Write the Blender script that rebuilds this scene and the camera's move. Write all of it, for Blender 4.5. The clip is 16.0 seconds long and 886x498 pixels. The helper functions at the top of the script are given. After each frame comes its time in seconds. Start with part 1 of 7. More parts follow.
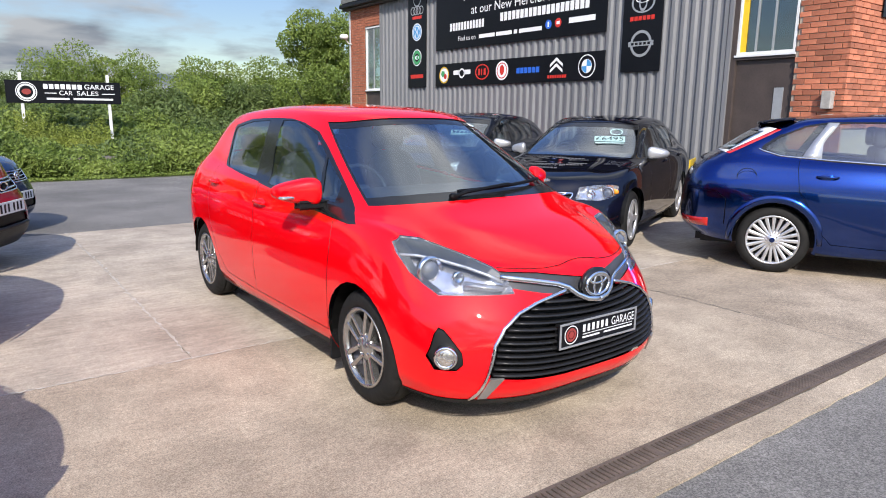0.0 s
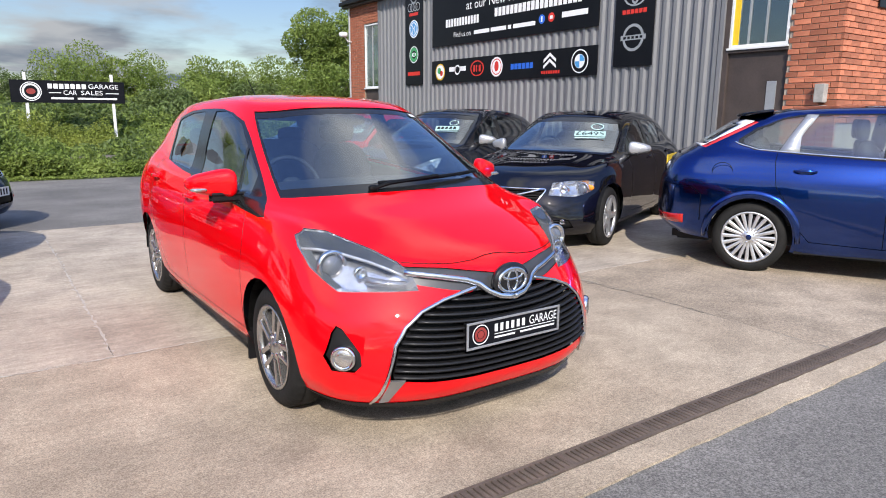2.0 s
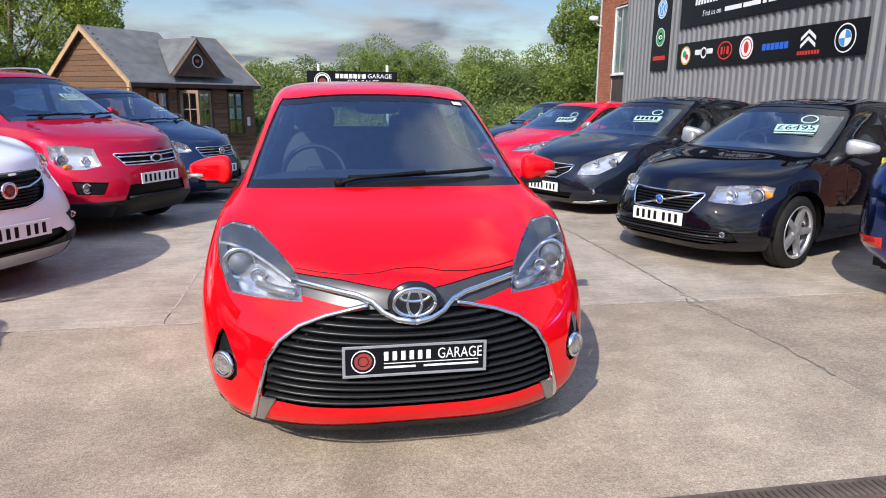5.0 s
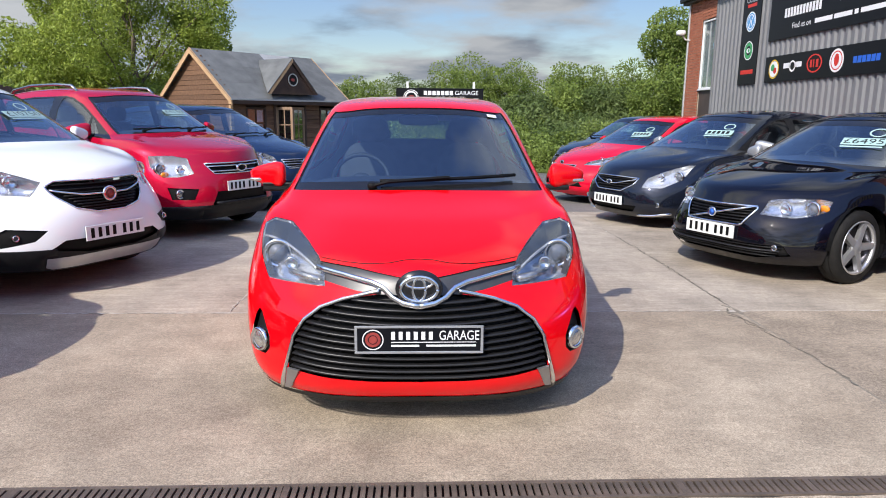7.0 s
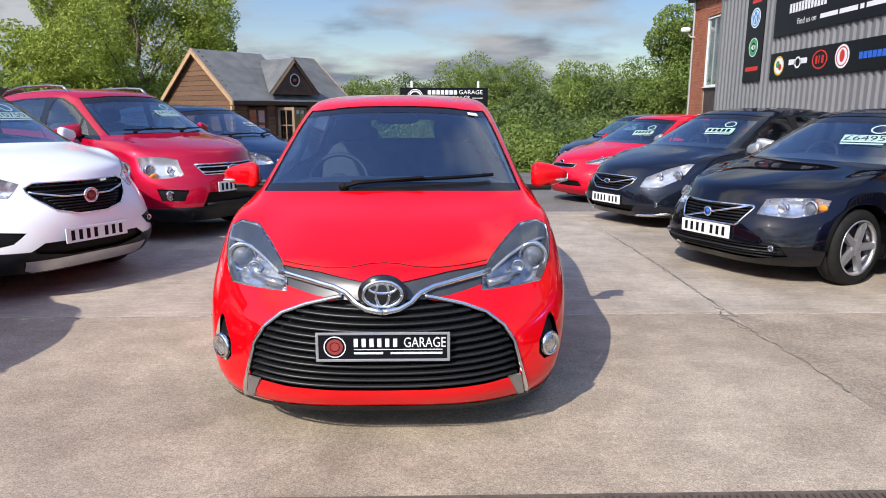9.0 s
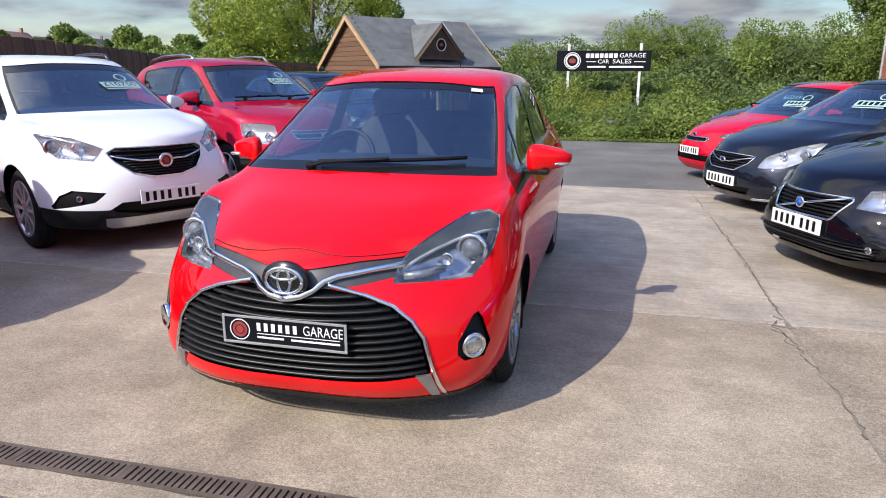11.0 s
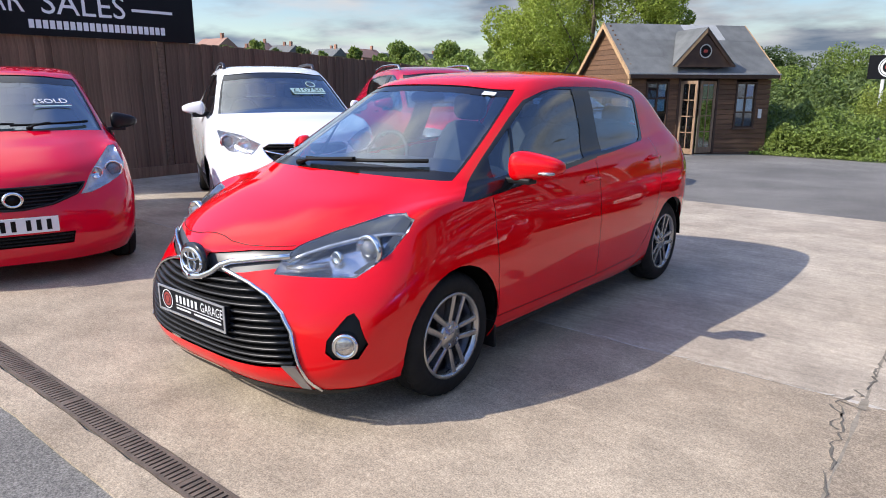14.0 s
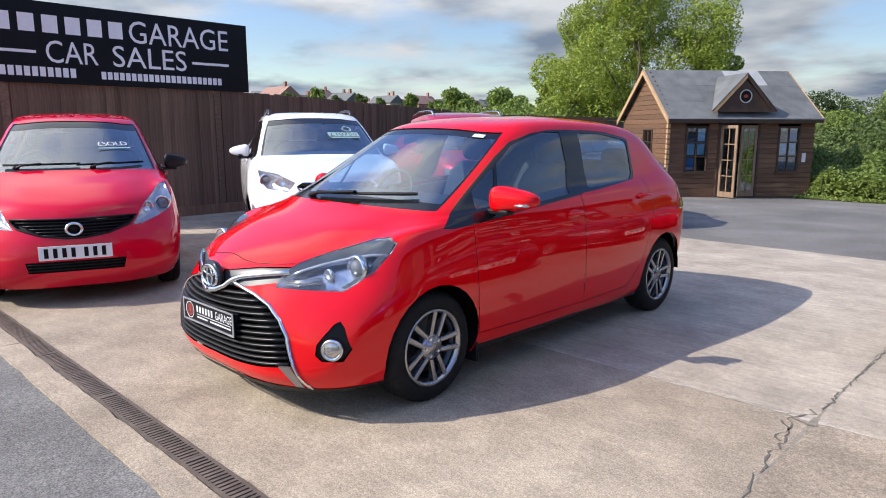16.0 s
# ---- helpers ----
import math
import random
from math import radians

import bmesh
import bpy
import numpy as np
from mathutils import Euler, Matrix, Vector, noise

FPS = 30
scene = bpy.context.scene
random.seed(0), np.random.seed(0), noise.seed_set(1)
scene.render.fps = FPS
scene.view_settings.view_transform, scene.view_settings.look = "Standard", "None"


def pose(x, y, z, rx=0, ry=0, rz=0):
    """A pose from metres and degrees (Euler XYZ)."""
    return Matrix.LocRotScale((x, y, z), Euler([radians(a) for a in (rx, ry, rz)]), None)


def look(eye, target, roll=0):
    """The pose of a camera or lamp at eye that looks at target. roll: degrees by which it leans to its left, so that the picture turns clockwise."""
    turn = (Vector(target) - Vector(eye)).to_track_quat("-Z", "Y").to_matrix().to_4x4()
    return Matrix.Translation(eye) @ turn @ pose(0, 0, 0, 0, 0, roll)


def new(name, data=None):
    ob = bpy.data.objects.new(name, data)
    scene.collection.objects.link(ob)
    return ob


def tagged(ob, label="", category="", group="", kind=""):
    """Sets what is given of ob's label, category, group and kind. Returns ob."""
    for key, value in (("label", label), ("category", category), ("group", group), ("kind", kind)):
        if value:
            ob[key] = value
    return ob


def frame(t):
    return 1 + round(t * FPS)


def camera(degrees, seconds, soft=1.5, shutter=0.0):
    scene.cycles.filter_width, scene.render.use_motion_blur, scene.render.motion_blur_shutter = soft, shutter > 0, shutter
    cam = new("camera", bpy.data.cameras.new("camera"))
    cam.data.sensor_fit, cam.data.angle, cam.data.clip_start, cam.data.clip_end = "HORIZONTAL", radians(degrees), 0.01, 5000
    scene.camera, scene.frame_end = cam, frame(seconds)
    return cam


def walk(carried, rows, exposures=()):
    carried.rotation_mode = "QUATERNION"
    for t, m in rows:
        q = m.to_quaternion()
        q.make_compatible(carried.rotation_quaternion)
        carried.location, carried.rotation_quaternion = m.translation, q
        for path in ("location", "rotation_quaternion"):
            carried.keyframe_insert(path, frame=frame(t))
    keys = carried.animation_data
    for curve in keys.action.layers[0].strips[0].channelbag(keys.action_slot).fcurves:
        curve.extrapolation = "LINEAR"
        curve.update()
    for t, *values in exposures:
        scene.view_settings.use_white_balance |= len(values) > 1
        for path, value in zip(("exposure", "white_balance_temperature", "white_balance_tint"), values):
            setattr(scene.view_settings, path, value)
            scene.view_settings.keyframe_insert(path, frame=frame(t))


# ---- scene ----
from mathutils import bvhtree

cam = camera(67.2, 16.0, soft=1.0)
PATH = [
    (0, (-2.362, -2.811, 1.458), (-1.205, -1.23, 1.057), 0.6),
    (0.5, (-2.343, -2.848, 1.448), (-1.185, -1.267, 1.049), 0.5),
    (1, (-2.227, -2.895, 1.438), (-1.068, -1.315, 1.038), 0.4),
    (1.5, (-2.062, -2.949, 1.401), (-0.906, -1.367, 1.002), 0.5),
    (2, (-1.857, -2.953, 1.398), (-0.741, -1.343, 0.997), 0.4),
    (2.5, (-1.593, -3.032, 1.393), (-0.574, -1.359, 0.991), 0.4),
    (3, (-1.328, -3.115, 1.4), (-0.452, -1.365, 0.985), 0.5),
    (3.5, (-1.057, -3.125, 1.402), (-0.262, -1.341, 0.972), 0.5),
    (4, (-0.774, -3.159, 1.409), (-0.083, -1.333, 0.974), 0.5),
    (4.3, (-0.626, -3.171, 1.409), (-0.043, -1.306, 0.984), 0.2),
    (4.5, (-0.532, -3.162, 1.409), (-0.023, -1.279, 0.969), 0.6),
    (5, (-0.312, -3.098, 1.408), (0.035, -1.179, 0.966), 0.6),
    (5.2, (-0.235, -3.093, 1.413), (0.054, -1.164, 0.97), 0.6),
    (7.3, (-0.003, -3.471, 1.381), (0.072, -1.51, 0.994), 0.4),
    (7.5, (0.0, -3.468, 1.376), (0.077, -1.506, 0.996), 0.4),
    (8, (0.012, -3.471, 1.378), (0.089, -1.508, 1.003), 0.4),
    (8.2, (0.03, -3.458, 1.379), (0.106, -1.495, 1.005), 0.3),
    (10.3, (0.742, -3.156, 1.423), (0.537, -1.226, 0.938), 0.1),
    (10.5, (0.874, -3.141, 1.44), (0.592, -1.224, 0.945), 0.1),
    (11, (1.183, -3.06, 1.459), (0.725, -1.179, 0.954), 0.2),
    (11.5, (1.473, -2.938, 1.463), (0.891, -1.094, 0.954), 0.2),
    (12, (1.76, -2.796, 1.479), (1.022, -1.009, 0.967), 0.3),
    (12.5, (1.945, -2.56, 1.46), (1.061, -0.841, 0.946), 0.3),
    (13, (2.116, -2.346, 1.443), (1.139, -0.678, 0.928), 0.2),
    (13.1, (2.13, -2.311, 1.44), (1.136, -0.661, 0.9), 1.4),
    (13.5, (2.309, -2.215, 1.415), (1.163, -0.657, 0.905), 0.2),
    (14, (2.604, -2.271, 1.421), (1.372, -0.769, 0.943), 0.1),
    (14.5, (2.839, -2.203, 1.414), (1.554, -0.73, 0.987), 0.1),
    (15, (3.012, -2.211, 1.416), (1.665, -0.785, 1.026), 0.2),
    (15.5, (3.106, -2.323, 1.405), (1.743, -0.904, 1.047), 0.1),
    (16, (3.152, -2.362, 1.411), (1.783, -0.947, 1.06), -0.0),
]
walk(cam, [(t, look(eye, target, roll)) for t, eye, target, roll in PATH], [(0.0, 0.29, 6720, 10), (2.5, 0.23, 6720, 10), (5.0, 0.19, 6720, 10), (8.0, 0.17, 6720, 10), (12.5, 0.16, 6720, 10), (14.0, 0.32, 6720, 10), (16.0, 0.33, 6720, 10)])


# ---- sky, sun ----
SUN_DIR = Vector((0.422, 0.662, -0.60)).normalized()
world = bpy.data.worlds.new("sky")
scene.world = world
world.use_nodes = True


def build_sky():
    nt = world.node_tree
    nt.nodes.clear()
    n, k = nt.nodes.new, nt.links.new
    out, bg = n("ShaderNodeOutputWorld"), n("ShaderNodeBackground")
    sky = n("ShaderNodeTexSky")
    sky.sky_type, sky.sun_disc = "NISHITA", False
    sky.sun_elevation = math.asin(-SUN_DIR.z)
    sky.sun_rotation = math.atan2(-SUN_DIR.x, -SUN_DIR.y)
    sky.air_density, sky.dust_density, sky.ozone_density = 1.0, 0.6, 1.5
    co = n("ShaderNodeTexCoord")
    sep = n("ShaderNodeSeparateXYZ")
    k(co.outputs["Generated"], sep.inputs[0])
    up = n("ShaderNodeMath"); up.operation = "MAXIMUM"; up.inputs[1].default_value = 0.0
    k(sep.outputs["Z"], up.inputs[0])
    lift = n("ShaderNodeMath"); lift.operation = "ADD"; lift.inputs[1].default_value = 0.16
    k(up.outputs[0], lift.inputs[0])
    div = n("ShaderNodeVectorMath"); div.operation = "DIVIDE"
    k(co.outputs["Generated"], div.inputs[0])
    comb = n("ShaderNodeCombineXYZ")
    for i in range(3):
        k(lift.outputs[0], comb.inputs[i])
    k(comb.outputs[0], div.inputs[1])
    big = n("ShaderNodeTexNoise"); big.inputs["Scale"].default_value = 0.95
    big.inputs["Detail"].default_value = 6; big.inputs["Roughness"].default_value = 0.52
    fine = n("ShaderNodeTexNoise"); fine.inputs["Scale"].default_value = 1.7
    fine.inputs["Detail"].default_value = 5; fine.inputs["Roughness"].default_value = 0.5
    shift = n("ShaderNodeVectorMath"); shift.operation = "ADD"; shift.inputs[1].default_value = (3.1, 0.4, 0.0)
    k(div.outputs[0], shift.inputs[0])
    k(shift.outputs[0], big.inputs["Vector"]); k(shift.outputs[0], fine.inputs["Vector"])
    cover = n("ShaderNodeMapRange"); cover.inputs[1].default_value = 0.47; cover.inputs[2].default_value = 0.60
    low = n("ShaderNodeMapRange"); low.inputs[1].default_value, low.inputs[2].default_value = 0.05, 0.75
    low.inputs[3].default_value, low.inputs[4].default_value = 0.05, -0.085
    k(up.outputs[0], low.inputs[0])
    more = n("ShaderNodeMath"); more.operation = "ADD"
    k(big.outputs["Fac"], more.inputs[0]); k(low.outputs[0], more.inputs[1])
    k(more.outputs[0], cover.inputs[0])
    vivid = n("ShaderNodeHueSaturation"); vivid.inputs["Hue"].default_value = 0.515; vivid.inputs["Saturation"].default_value = 1.2; vivid.inputs["Value"].default_value = 1.7
    k(sky.outputs[0], vivid.inputs["Color"])
    body = n("ShaderNodeValToRGB")
    body.color_ramp.elements[0].position, body.color_ramp.elements[1].position = 0.32, 0.60
    body.color_ramp.elements[0].color = (2.25, 2.95, 4.1, 1)
    body.color_ramp.elements[1].color = (6.9, 7.35, 8.0, 1)
    k(fine.outputs["Fac"], body.inputs[0])
    # the sky overhead is brighter than the haze low over the horizon
    high = n("ShaderNodeMapRange"); high.inputs[1].default_value, high.inputs[2].default_value = 0.12, 0.7
    high.inputs[3].default_value, high.inputs[4].default_value = 0.76, 1.42
    k(up.outputs[0], high.inputs[0])
    toward = n("ShaderNodeVectorMath"); toward.operation = "DOT_PRODUCT"; toward.inputs[1].default_value = -SUN_DIR
    k(co.outputs["Generated"], toward.inputs[0])
    glow = n("ShaderNodeMapRange"); glow.inputs[1].default_value, glow.inputs[2].default_value = -0.7, 0.8
    glow.inputs[3].default_value, glow.inputs[4].default_value = 0.72, 1.34
    k(toward.outputs["Value"], glow.inputs[0])
    bright = n("ShaderNodeMath"); bright.operation = "MULTIPLY"
    k(high.outputs[0], bright.inputs[0]); k(glow.outputs[0], bright.inputs[1])
    lit = n("ShaderNodeHueSaturation")
    k(bright.outputs[0], lit.inputs["Value"])
    mix = n("ShaderNodeMix"); mix.data_type = "RGBA"
    k(cover.outputs[0], mix.inputs["Factor"])
    k(vivid.outputs[0], mix.inputs["A"]); k(body.outputs[0], mix.inputs["B"])
    k(mix.outputs["Result"], lit.inputs["Color"])
    bg.inputs["Strength"].default_value = 0.105
    k(lit.outputs["Color"], bg.inputs["Color"])
    k(bg.outputs[0], out.inputs[0])


build_sky()
sun = new("sun", bpy.data.lights.new("sun", "SUN"))
sun.data.energy, sun.data.angle, sun.data.color = 4.9, radians(0.55), (1.0, 0.955, 0.90)
sun.matrix_world = look((0, 0, 60), Vector((0, 0, 60)) + SUN_DIR)

# ---- materials ----


def surface(name, a, b=None, scale=6.0, rough=0.6, metal=0.0, bump=0.0, fine=60.0, coat=0.0, spread=0.0, spec=0.5, stretch=(1, 1, 1), rough2=None, generated=False, island=False):
    """Two colours mixed by coarse and fine noise in object space, with fine relief; spread: variation from piece to piece."""
    m = bpy.data.materials.new(name)
    m.use_nodes = True
    nt = m.node_tree
    n, k = nt.nodes.new, nt.links.new
    p = nt.nodes["Principled BSDF"]
    p.inputs["Metallic"].default_value = metal
    p.inputs["Roughness"].default_value = rough
    p.inputs["Coat Weight"].default_value = coat
    p.inputs["Coat Roughness"].default_value = 0.02
    p.inputs["Specular IOR Level"].default_value = spec
    b = b or a
    co, mp = n("ShaderNodeTexCoord"), n("ShaderNodeMapping")
    mp.inputs["Scale"].default_value = stretch
    k(co.outputs["Object"], mp.inputs[0])
    n1, n2 = n("ShaderNodeTexNoise"), n("ShaderNodeTexNoise")
    n1.inputs["Scale"].default_value, n1.inputs["Detail"].default_value = scale, 6
    n2.inputs["Scale"].default_value, n2.inputs["Detail"].default_value = fine, 4
    k(mp.outputs[0], n1.inputs["Vector"]); k(mp.outputs[0], n2.inputs["Vector"])
    add = n("ShaderNodeMath"); add.operation = "MULTIPLY_ADD"; add.inputs[1].default_value = 0.45
    k(n2.outputs["Fac"], add.inputs[0]); k(n1.outputs["Fac"], add.inputs[2])
    rng = n("ShaderNodeMapRange"); rng.inputs[1].default_value, rng.inputs[2].default_value = 0.5, 0.95
    k(add.outputs[0], rng.inputs[0])
    mix = n("ShaderNodeMix"); mix.data_type = "RGBA"
    mix.inputs["A"].default_value, mix.inputs["B"].default_value = (*a, 1), (*b, 1)
    k(rng.outputs[0], mix.inputs["Factor"])
    colour = mix.outputs["Result"]
    if spread:
        hsv = n("ShaderNodeHueSaturation")
        if island:
            r = n("ShaderNodeNewGeometry").outputs["Random Per Island"]
        else:
            r = n("ShaderNodeObjectInfo").outputs["Random"]
        v = n("ShaderNodeMapRange"); v.inputs[3].default_value, v.inputs[4].default_value = 1 - spread, 1 + spread
        k(r, v.inputs[0]); k(v.outputs[0], hsv.inputs["Value"])
        k(colour, hsv.inputs["Color"])
        colour = hsv.outputs["Color"]
    k(colour, p.inputs["Base Color"])
    if rough2 is not None:
        rr = n("ShaderNodeMapRange"); rr.inputs[3].default_value, rr.inputs[4].default_value = rough, rough2
        k(n1.outputs["Fac"], rr.inputs[0]); k(rr.outputs[0], p.inputs["Roughness"])
    if bump:
        bp = n("ShaderNodeBump"); bp.inputs["Strength"].default_value, bp.inputs["Distance"].default_value = min(1.0, bump), 0.01
        k(add.outputs[0], bp.inputs["Height"]); k(bp.outputs[0], p.inputs["Normal"])
    return m


def grit(m, layers):
    """Adds finer and coarser mottling to a material: (scale, detail, stretch, low, high, dark, light)."""
    nt = m.node_tree
    n, k = nt.nodes.new, nt.links.new
    p = nt.nodes["Principled BSDF"]
    last = p.inputs["Base Color"].links[0].from_socket
    pos = n("ShaderNodeNewGeometry")
    for scale, detail, stretch, lo, hi, dark, light in layers:
        mp, tx, r, hs = n("ShaderNodeMapping"), n("ShaderNodeTexNoise"), n("ShaderNodeMapRange"), n("ShaderNodeHueSaturation")
        mp.inputs["Scale"].default_value = stretch
        tx.inputs["Scale"].default_value, tx.inputs["Detail"].default_value, tx.inputs["Roughness"].default_value = scale, detail, 0.65
        k(pos.outputs["Position"], mp.inputs[0]); k(mp.outputs[0], tx.inputs["Vector"])
        for i, v in enumerate((lo, hi, dark, light)):
            r.inputs[i + 1].default_value = v
        k(tx.outputs["Fac"], r.inputs[0]); k(r.outputs[0], hs.inputs["Value"]); k(last, hs.inputs["Color"])
        last = hs.outputs["Color"]
    k(last, p.inputs["Base Color"])
    return m


def paint(name, a, rough=0.35, metal=0.0):
    m = surface(name, a, tuple(c * 0.93 for c in a), scale=1.5, rough=rough, metal=metal, coat=1.0, fine=900.0, spec=0.0)
    return m


def glass(name, tint, shine=1.0, base=0.115):
    m = bpy.data.materials.new(name)
    m.use_nodes = True
    nt = m.node_tree
    nt.nodes.clear()
    n, k = nt.nodes.new, nt.links.new
    out, mix, tr, gl, fr = n("ShaderNodeOutputMaterial"), n("ShaderNodeMixShader"), n("ShaderNodeBsdfTransparent"), n("ShaderNodeBsdfGlossy"), n("ShaderNodeLayerWeight")
    tr.inputs["Color"].default_value = (*tint, 1)
    gl.inputs["Roughness"].default_value = 0.01
    gl.inputs["Color"].default_value = (shine, shine, shine, 1)
    fr.inputs["Blend"].default_value = 0.5
    pw, ma = n("ShaderNodeMath"), n("ShaderNodeMath")
    pw.operation, pw.inputs[1].default_value = "POWER", 4.0
    ma.operation, ma.inputs[1].default_value, ma.inputs[2].default_value = "MULTIPLY_ADD", 0.91, base
    k(fr.outputs["Facing"], pw.inputs[0]); k(pw.outputs[0], ma.inputs[0])
    k(ma.outputs[0], mix.inputs[0]); k(tr.outputs[0], mix.inputs[1]); k(gl.outputs[0], mix.inputs[2])
    k(mix.outputs[0], out.inputs[0])
    return m


RED = paint("red_paint", (0.76, 0.002, 0.006), 0.33)
CRIMSON = paint("crimson_paint", (0.42, 0.005, 0.030), 0.33, 0.2)
RED_B = paint("bright_red_paint", (0.60, 0.003, 0.024), 0.33)
WHITE = paint("white_paint", (0.80, 0.81, 0.82), 0.4)
NAVY = paint("navy_paint", (0.012, 0.028, 0.075), 0.3, 0.3)
BLUE = paint("blue_paint", (0.003, 0.036, 0.21), 0.22, 1.0)
BLACK = paint("black_paint", (0.003, 0.003, 0.006), 0.3)
GREY_BLUE = paint("dark_grey_paint", (0.009, 0.012, 0.021), 0.3, 0.3)
TRIM = surface("black_plastic", (0.006, 0.006, 0.0065), (0.011, 0.011, 0.012), 20, 0.45, bump=0.05, fine=400, spec=0.25)
GLOSS_TRIM = surface("gloss_black", (0.010, 0.010, 0.011), (0.014, 0.014, 0.015), 20, 0.15)
RUBBER = surface("tyre_rubber", (0.006, 0.006, 0.006), (0.014, 0.0135, 0.013), 14, 0.75, bump=0.15, fine=90, spec=0.25)
CHROME = surface("chrome", (0.80, 0.81, 0.82), (0.72, 0.73, 0.74), 10, 0.08, 1.0)
ALLOY = surface("alloy", (0.47, 0.46, 0.45), (0.36, 0.355, 0.35), 12, 0.26, 0.9)
ALLOY_L = surface("silver_alloy", (0.66, 0.67, 0.69), (0.58, 0.59, 0.61), 12, 0.3, 0.8)
ALLOY_D = surface("dark_alloy", (0.09, 0.09, 0.10), (0.06, 0.06, 0.07), 12, 0.35, 0.8)
SILVER = surface("silver_plastic", (0.50, 0.51, 0.52), (0.42, 0.43, 0.44), 12, 0.35, 0.6)
GLASS = glass("window_glass", (0.70, 0.84, 0.90), base=0.21)
GLASS_S = glass("side_glass", (0.66, 0.76, 0.78), base=0.13)
GLASS_D = glass("privacy_glass", (0.30, 0.33, 0.34))
LENS = glass("lamp_lens", (0.90, 0.91, 0.92), base=0.05)
CLOTH = surface("seat_cloth", (0.050, 0.053, 0.060), (0.085, 0.088, 0.097), 14, 0.9, fine=50)
LINING = surface("grey_lining", (0.26, 0.27, 0.27), (0.32, 0.32, 0.32), 20, 0.85)
DASH = surface("dash_plastic", (0.020, 0.021, 0.023), (0.036, 0.037, 0.040), 12, 0.6, fine=50)
AMBER = surface("amber_plastic", (0.75, 0.26, 0.02), (0.65, 0.20, 0.02), 30, 0.2)
LAMP_RED = surface("red_lens", (0.55, 0.01, 0.01), (0.42, 0.008, 0.008), 30, 0.12, coat=1.0)
PLATE_W = surface("plate_white", (0.75, 0.76, 0.74), (0.70, 0.71, 0.69), 20, 0.35)
PLATE_Y = surface("plate_yellow", (0.72, 0.50, 0.03), (0.66, 0.45, 0.03), 20, 0.35)
INK = surface("black_print", (0.003, 0.003, 0.003), (0.005, 0.005, 0.005), 20, 0.5, spec=0.15)
PRINT_W = surface("white_print", (0.78, 0.79, 0.80), (0.72, 0.73, 0.74), 20, 0.4)
PRINT_RED = surface("red_print", (0.60, 0.03, 0.02), (0.52, 0.03, 0.02), 20, 0.4)
PRINT_MAROON = surface("maroon_print", (0.22, 0.025, 0.025), (0.30, 0.05, 0.04), 20, 0.4)
PRINT_BLUE = surface("blue_print", (0.02, 0.13, 0.60), (0.02, 0.11, 0.52), 20, 0.4)
PRINT_SKY = surface("sky_blue_print", (0.06, 0.30, 0.62), (0.05, 0.26, 0.55), 20, 0.4)
PRINT_GREEN = surface("green_print", (0.05, 0.35, 0.12), (0.04, 0.30, 0.10), 20, 0.4)
CARD = surface("price_card", (0.36, 0.52, 0.50), (0.30, 0.45, 0.43), 20, 0.5)
SIGN_BLACK = surface("sign_black", (0.004, 0.0045, 0.007), (0.007, 0.0075, 0.010), 2, 0.25, rough2=0.36, spec=0.2)
CONCRETE = surface("concrete", (0.30, 0.275, 0.24), (0.44, 0.41, 0.365), 1.3, 0.85, bump=0.35, fine=45, spread=0.05)
ASPHALT = surface("asphalt", (0.105, 0.105, 0.105), (0.155, 0.153, 0.148), 0.5, 0.85, bump=0.5, fine=70)
PALE_DIRT = surface("pale_joint", (0.30, 0.27, 0.228), (0.56, 0.51, 0.44), 14, 0.95, bump=0.4, fine=60)
MID_DIRT = surface("grey_joint", (0.15, 0.13, 0.10), (0.31, 0.27, 0.21), 12, 0.95, bump=0.4, fine=70)
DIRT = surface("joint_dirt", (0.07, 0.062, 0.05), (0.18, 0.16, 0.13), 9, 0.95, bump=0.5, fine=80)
IRON = surface("rusty_iron", (0.085, 0.066, 0.052), (0.165, 0.125, 0.098), 9, 0.7, 0.3, bump=0.4, fine=120, spread=0.15)
CLAD = surface("grey_cladding", (0.150, 0.153, 0.160), (0.185, 0.188, 0.195), 0.9, 0.42, 0.0, bump=0.03, fine=25, stretch=(1, 1, 0.3), rough2=0.5)
BRICK = surface("red_brick", (0.34, 0.105, 0.055), (0.49, 0.18, 0.10), 7, 0.85, bump=0.5, fine=90, spread=0.34)
MORTAR = surface("mortar", (0.34, 0.28, 0.22), (0.42, 0.36, 0.29), 9, 0.95, bump=0.4, fine=80)
BROWN = surface("brown_board", (0.044, 0.033, 0.029), (0.070, 0.053, 0.046), 3, 0.55, bump=0.05, fine=40)
FRAME_W = surface("window_white", (0.70, 0.71, 0.71), (0.60, 0.61, 0.60), 8, 0.5)
YELLOW = surface("yellow_blind", (0.75, 0.50, 0.02), (0.68, 0.44, 0.02), 8, 0.6)
GREYBOX = surface("cement_box", (0.24, 0.23, 0.21), (0.40, 0.38, 0.35), 9, 0.9, bump=0.3)
FENCE = surface("fence_timber", (0.104, 0.060, 0.038), (0.198, 0.122, 0.080), 4, 0.85, bump=0.4, fine=40, spread=0.25, stretch=(6, 6, 0.5))
SHED = surface("shed_timber", (0.082, 0.040, 0.020), (0.185, 0.098, 0.052), 3, 0.75, bump=0.4, fine=35, spread=0.16, stretch=(0.6, 6, 6))
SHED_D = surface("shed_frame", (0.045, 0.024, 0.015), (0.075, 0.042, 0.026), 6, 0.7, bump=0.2)
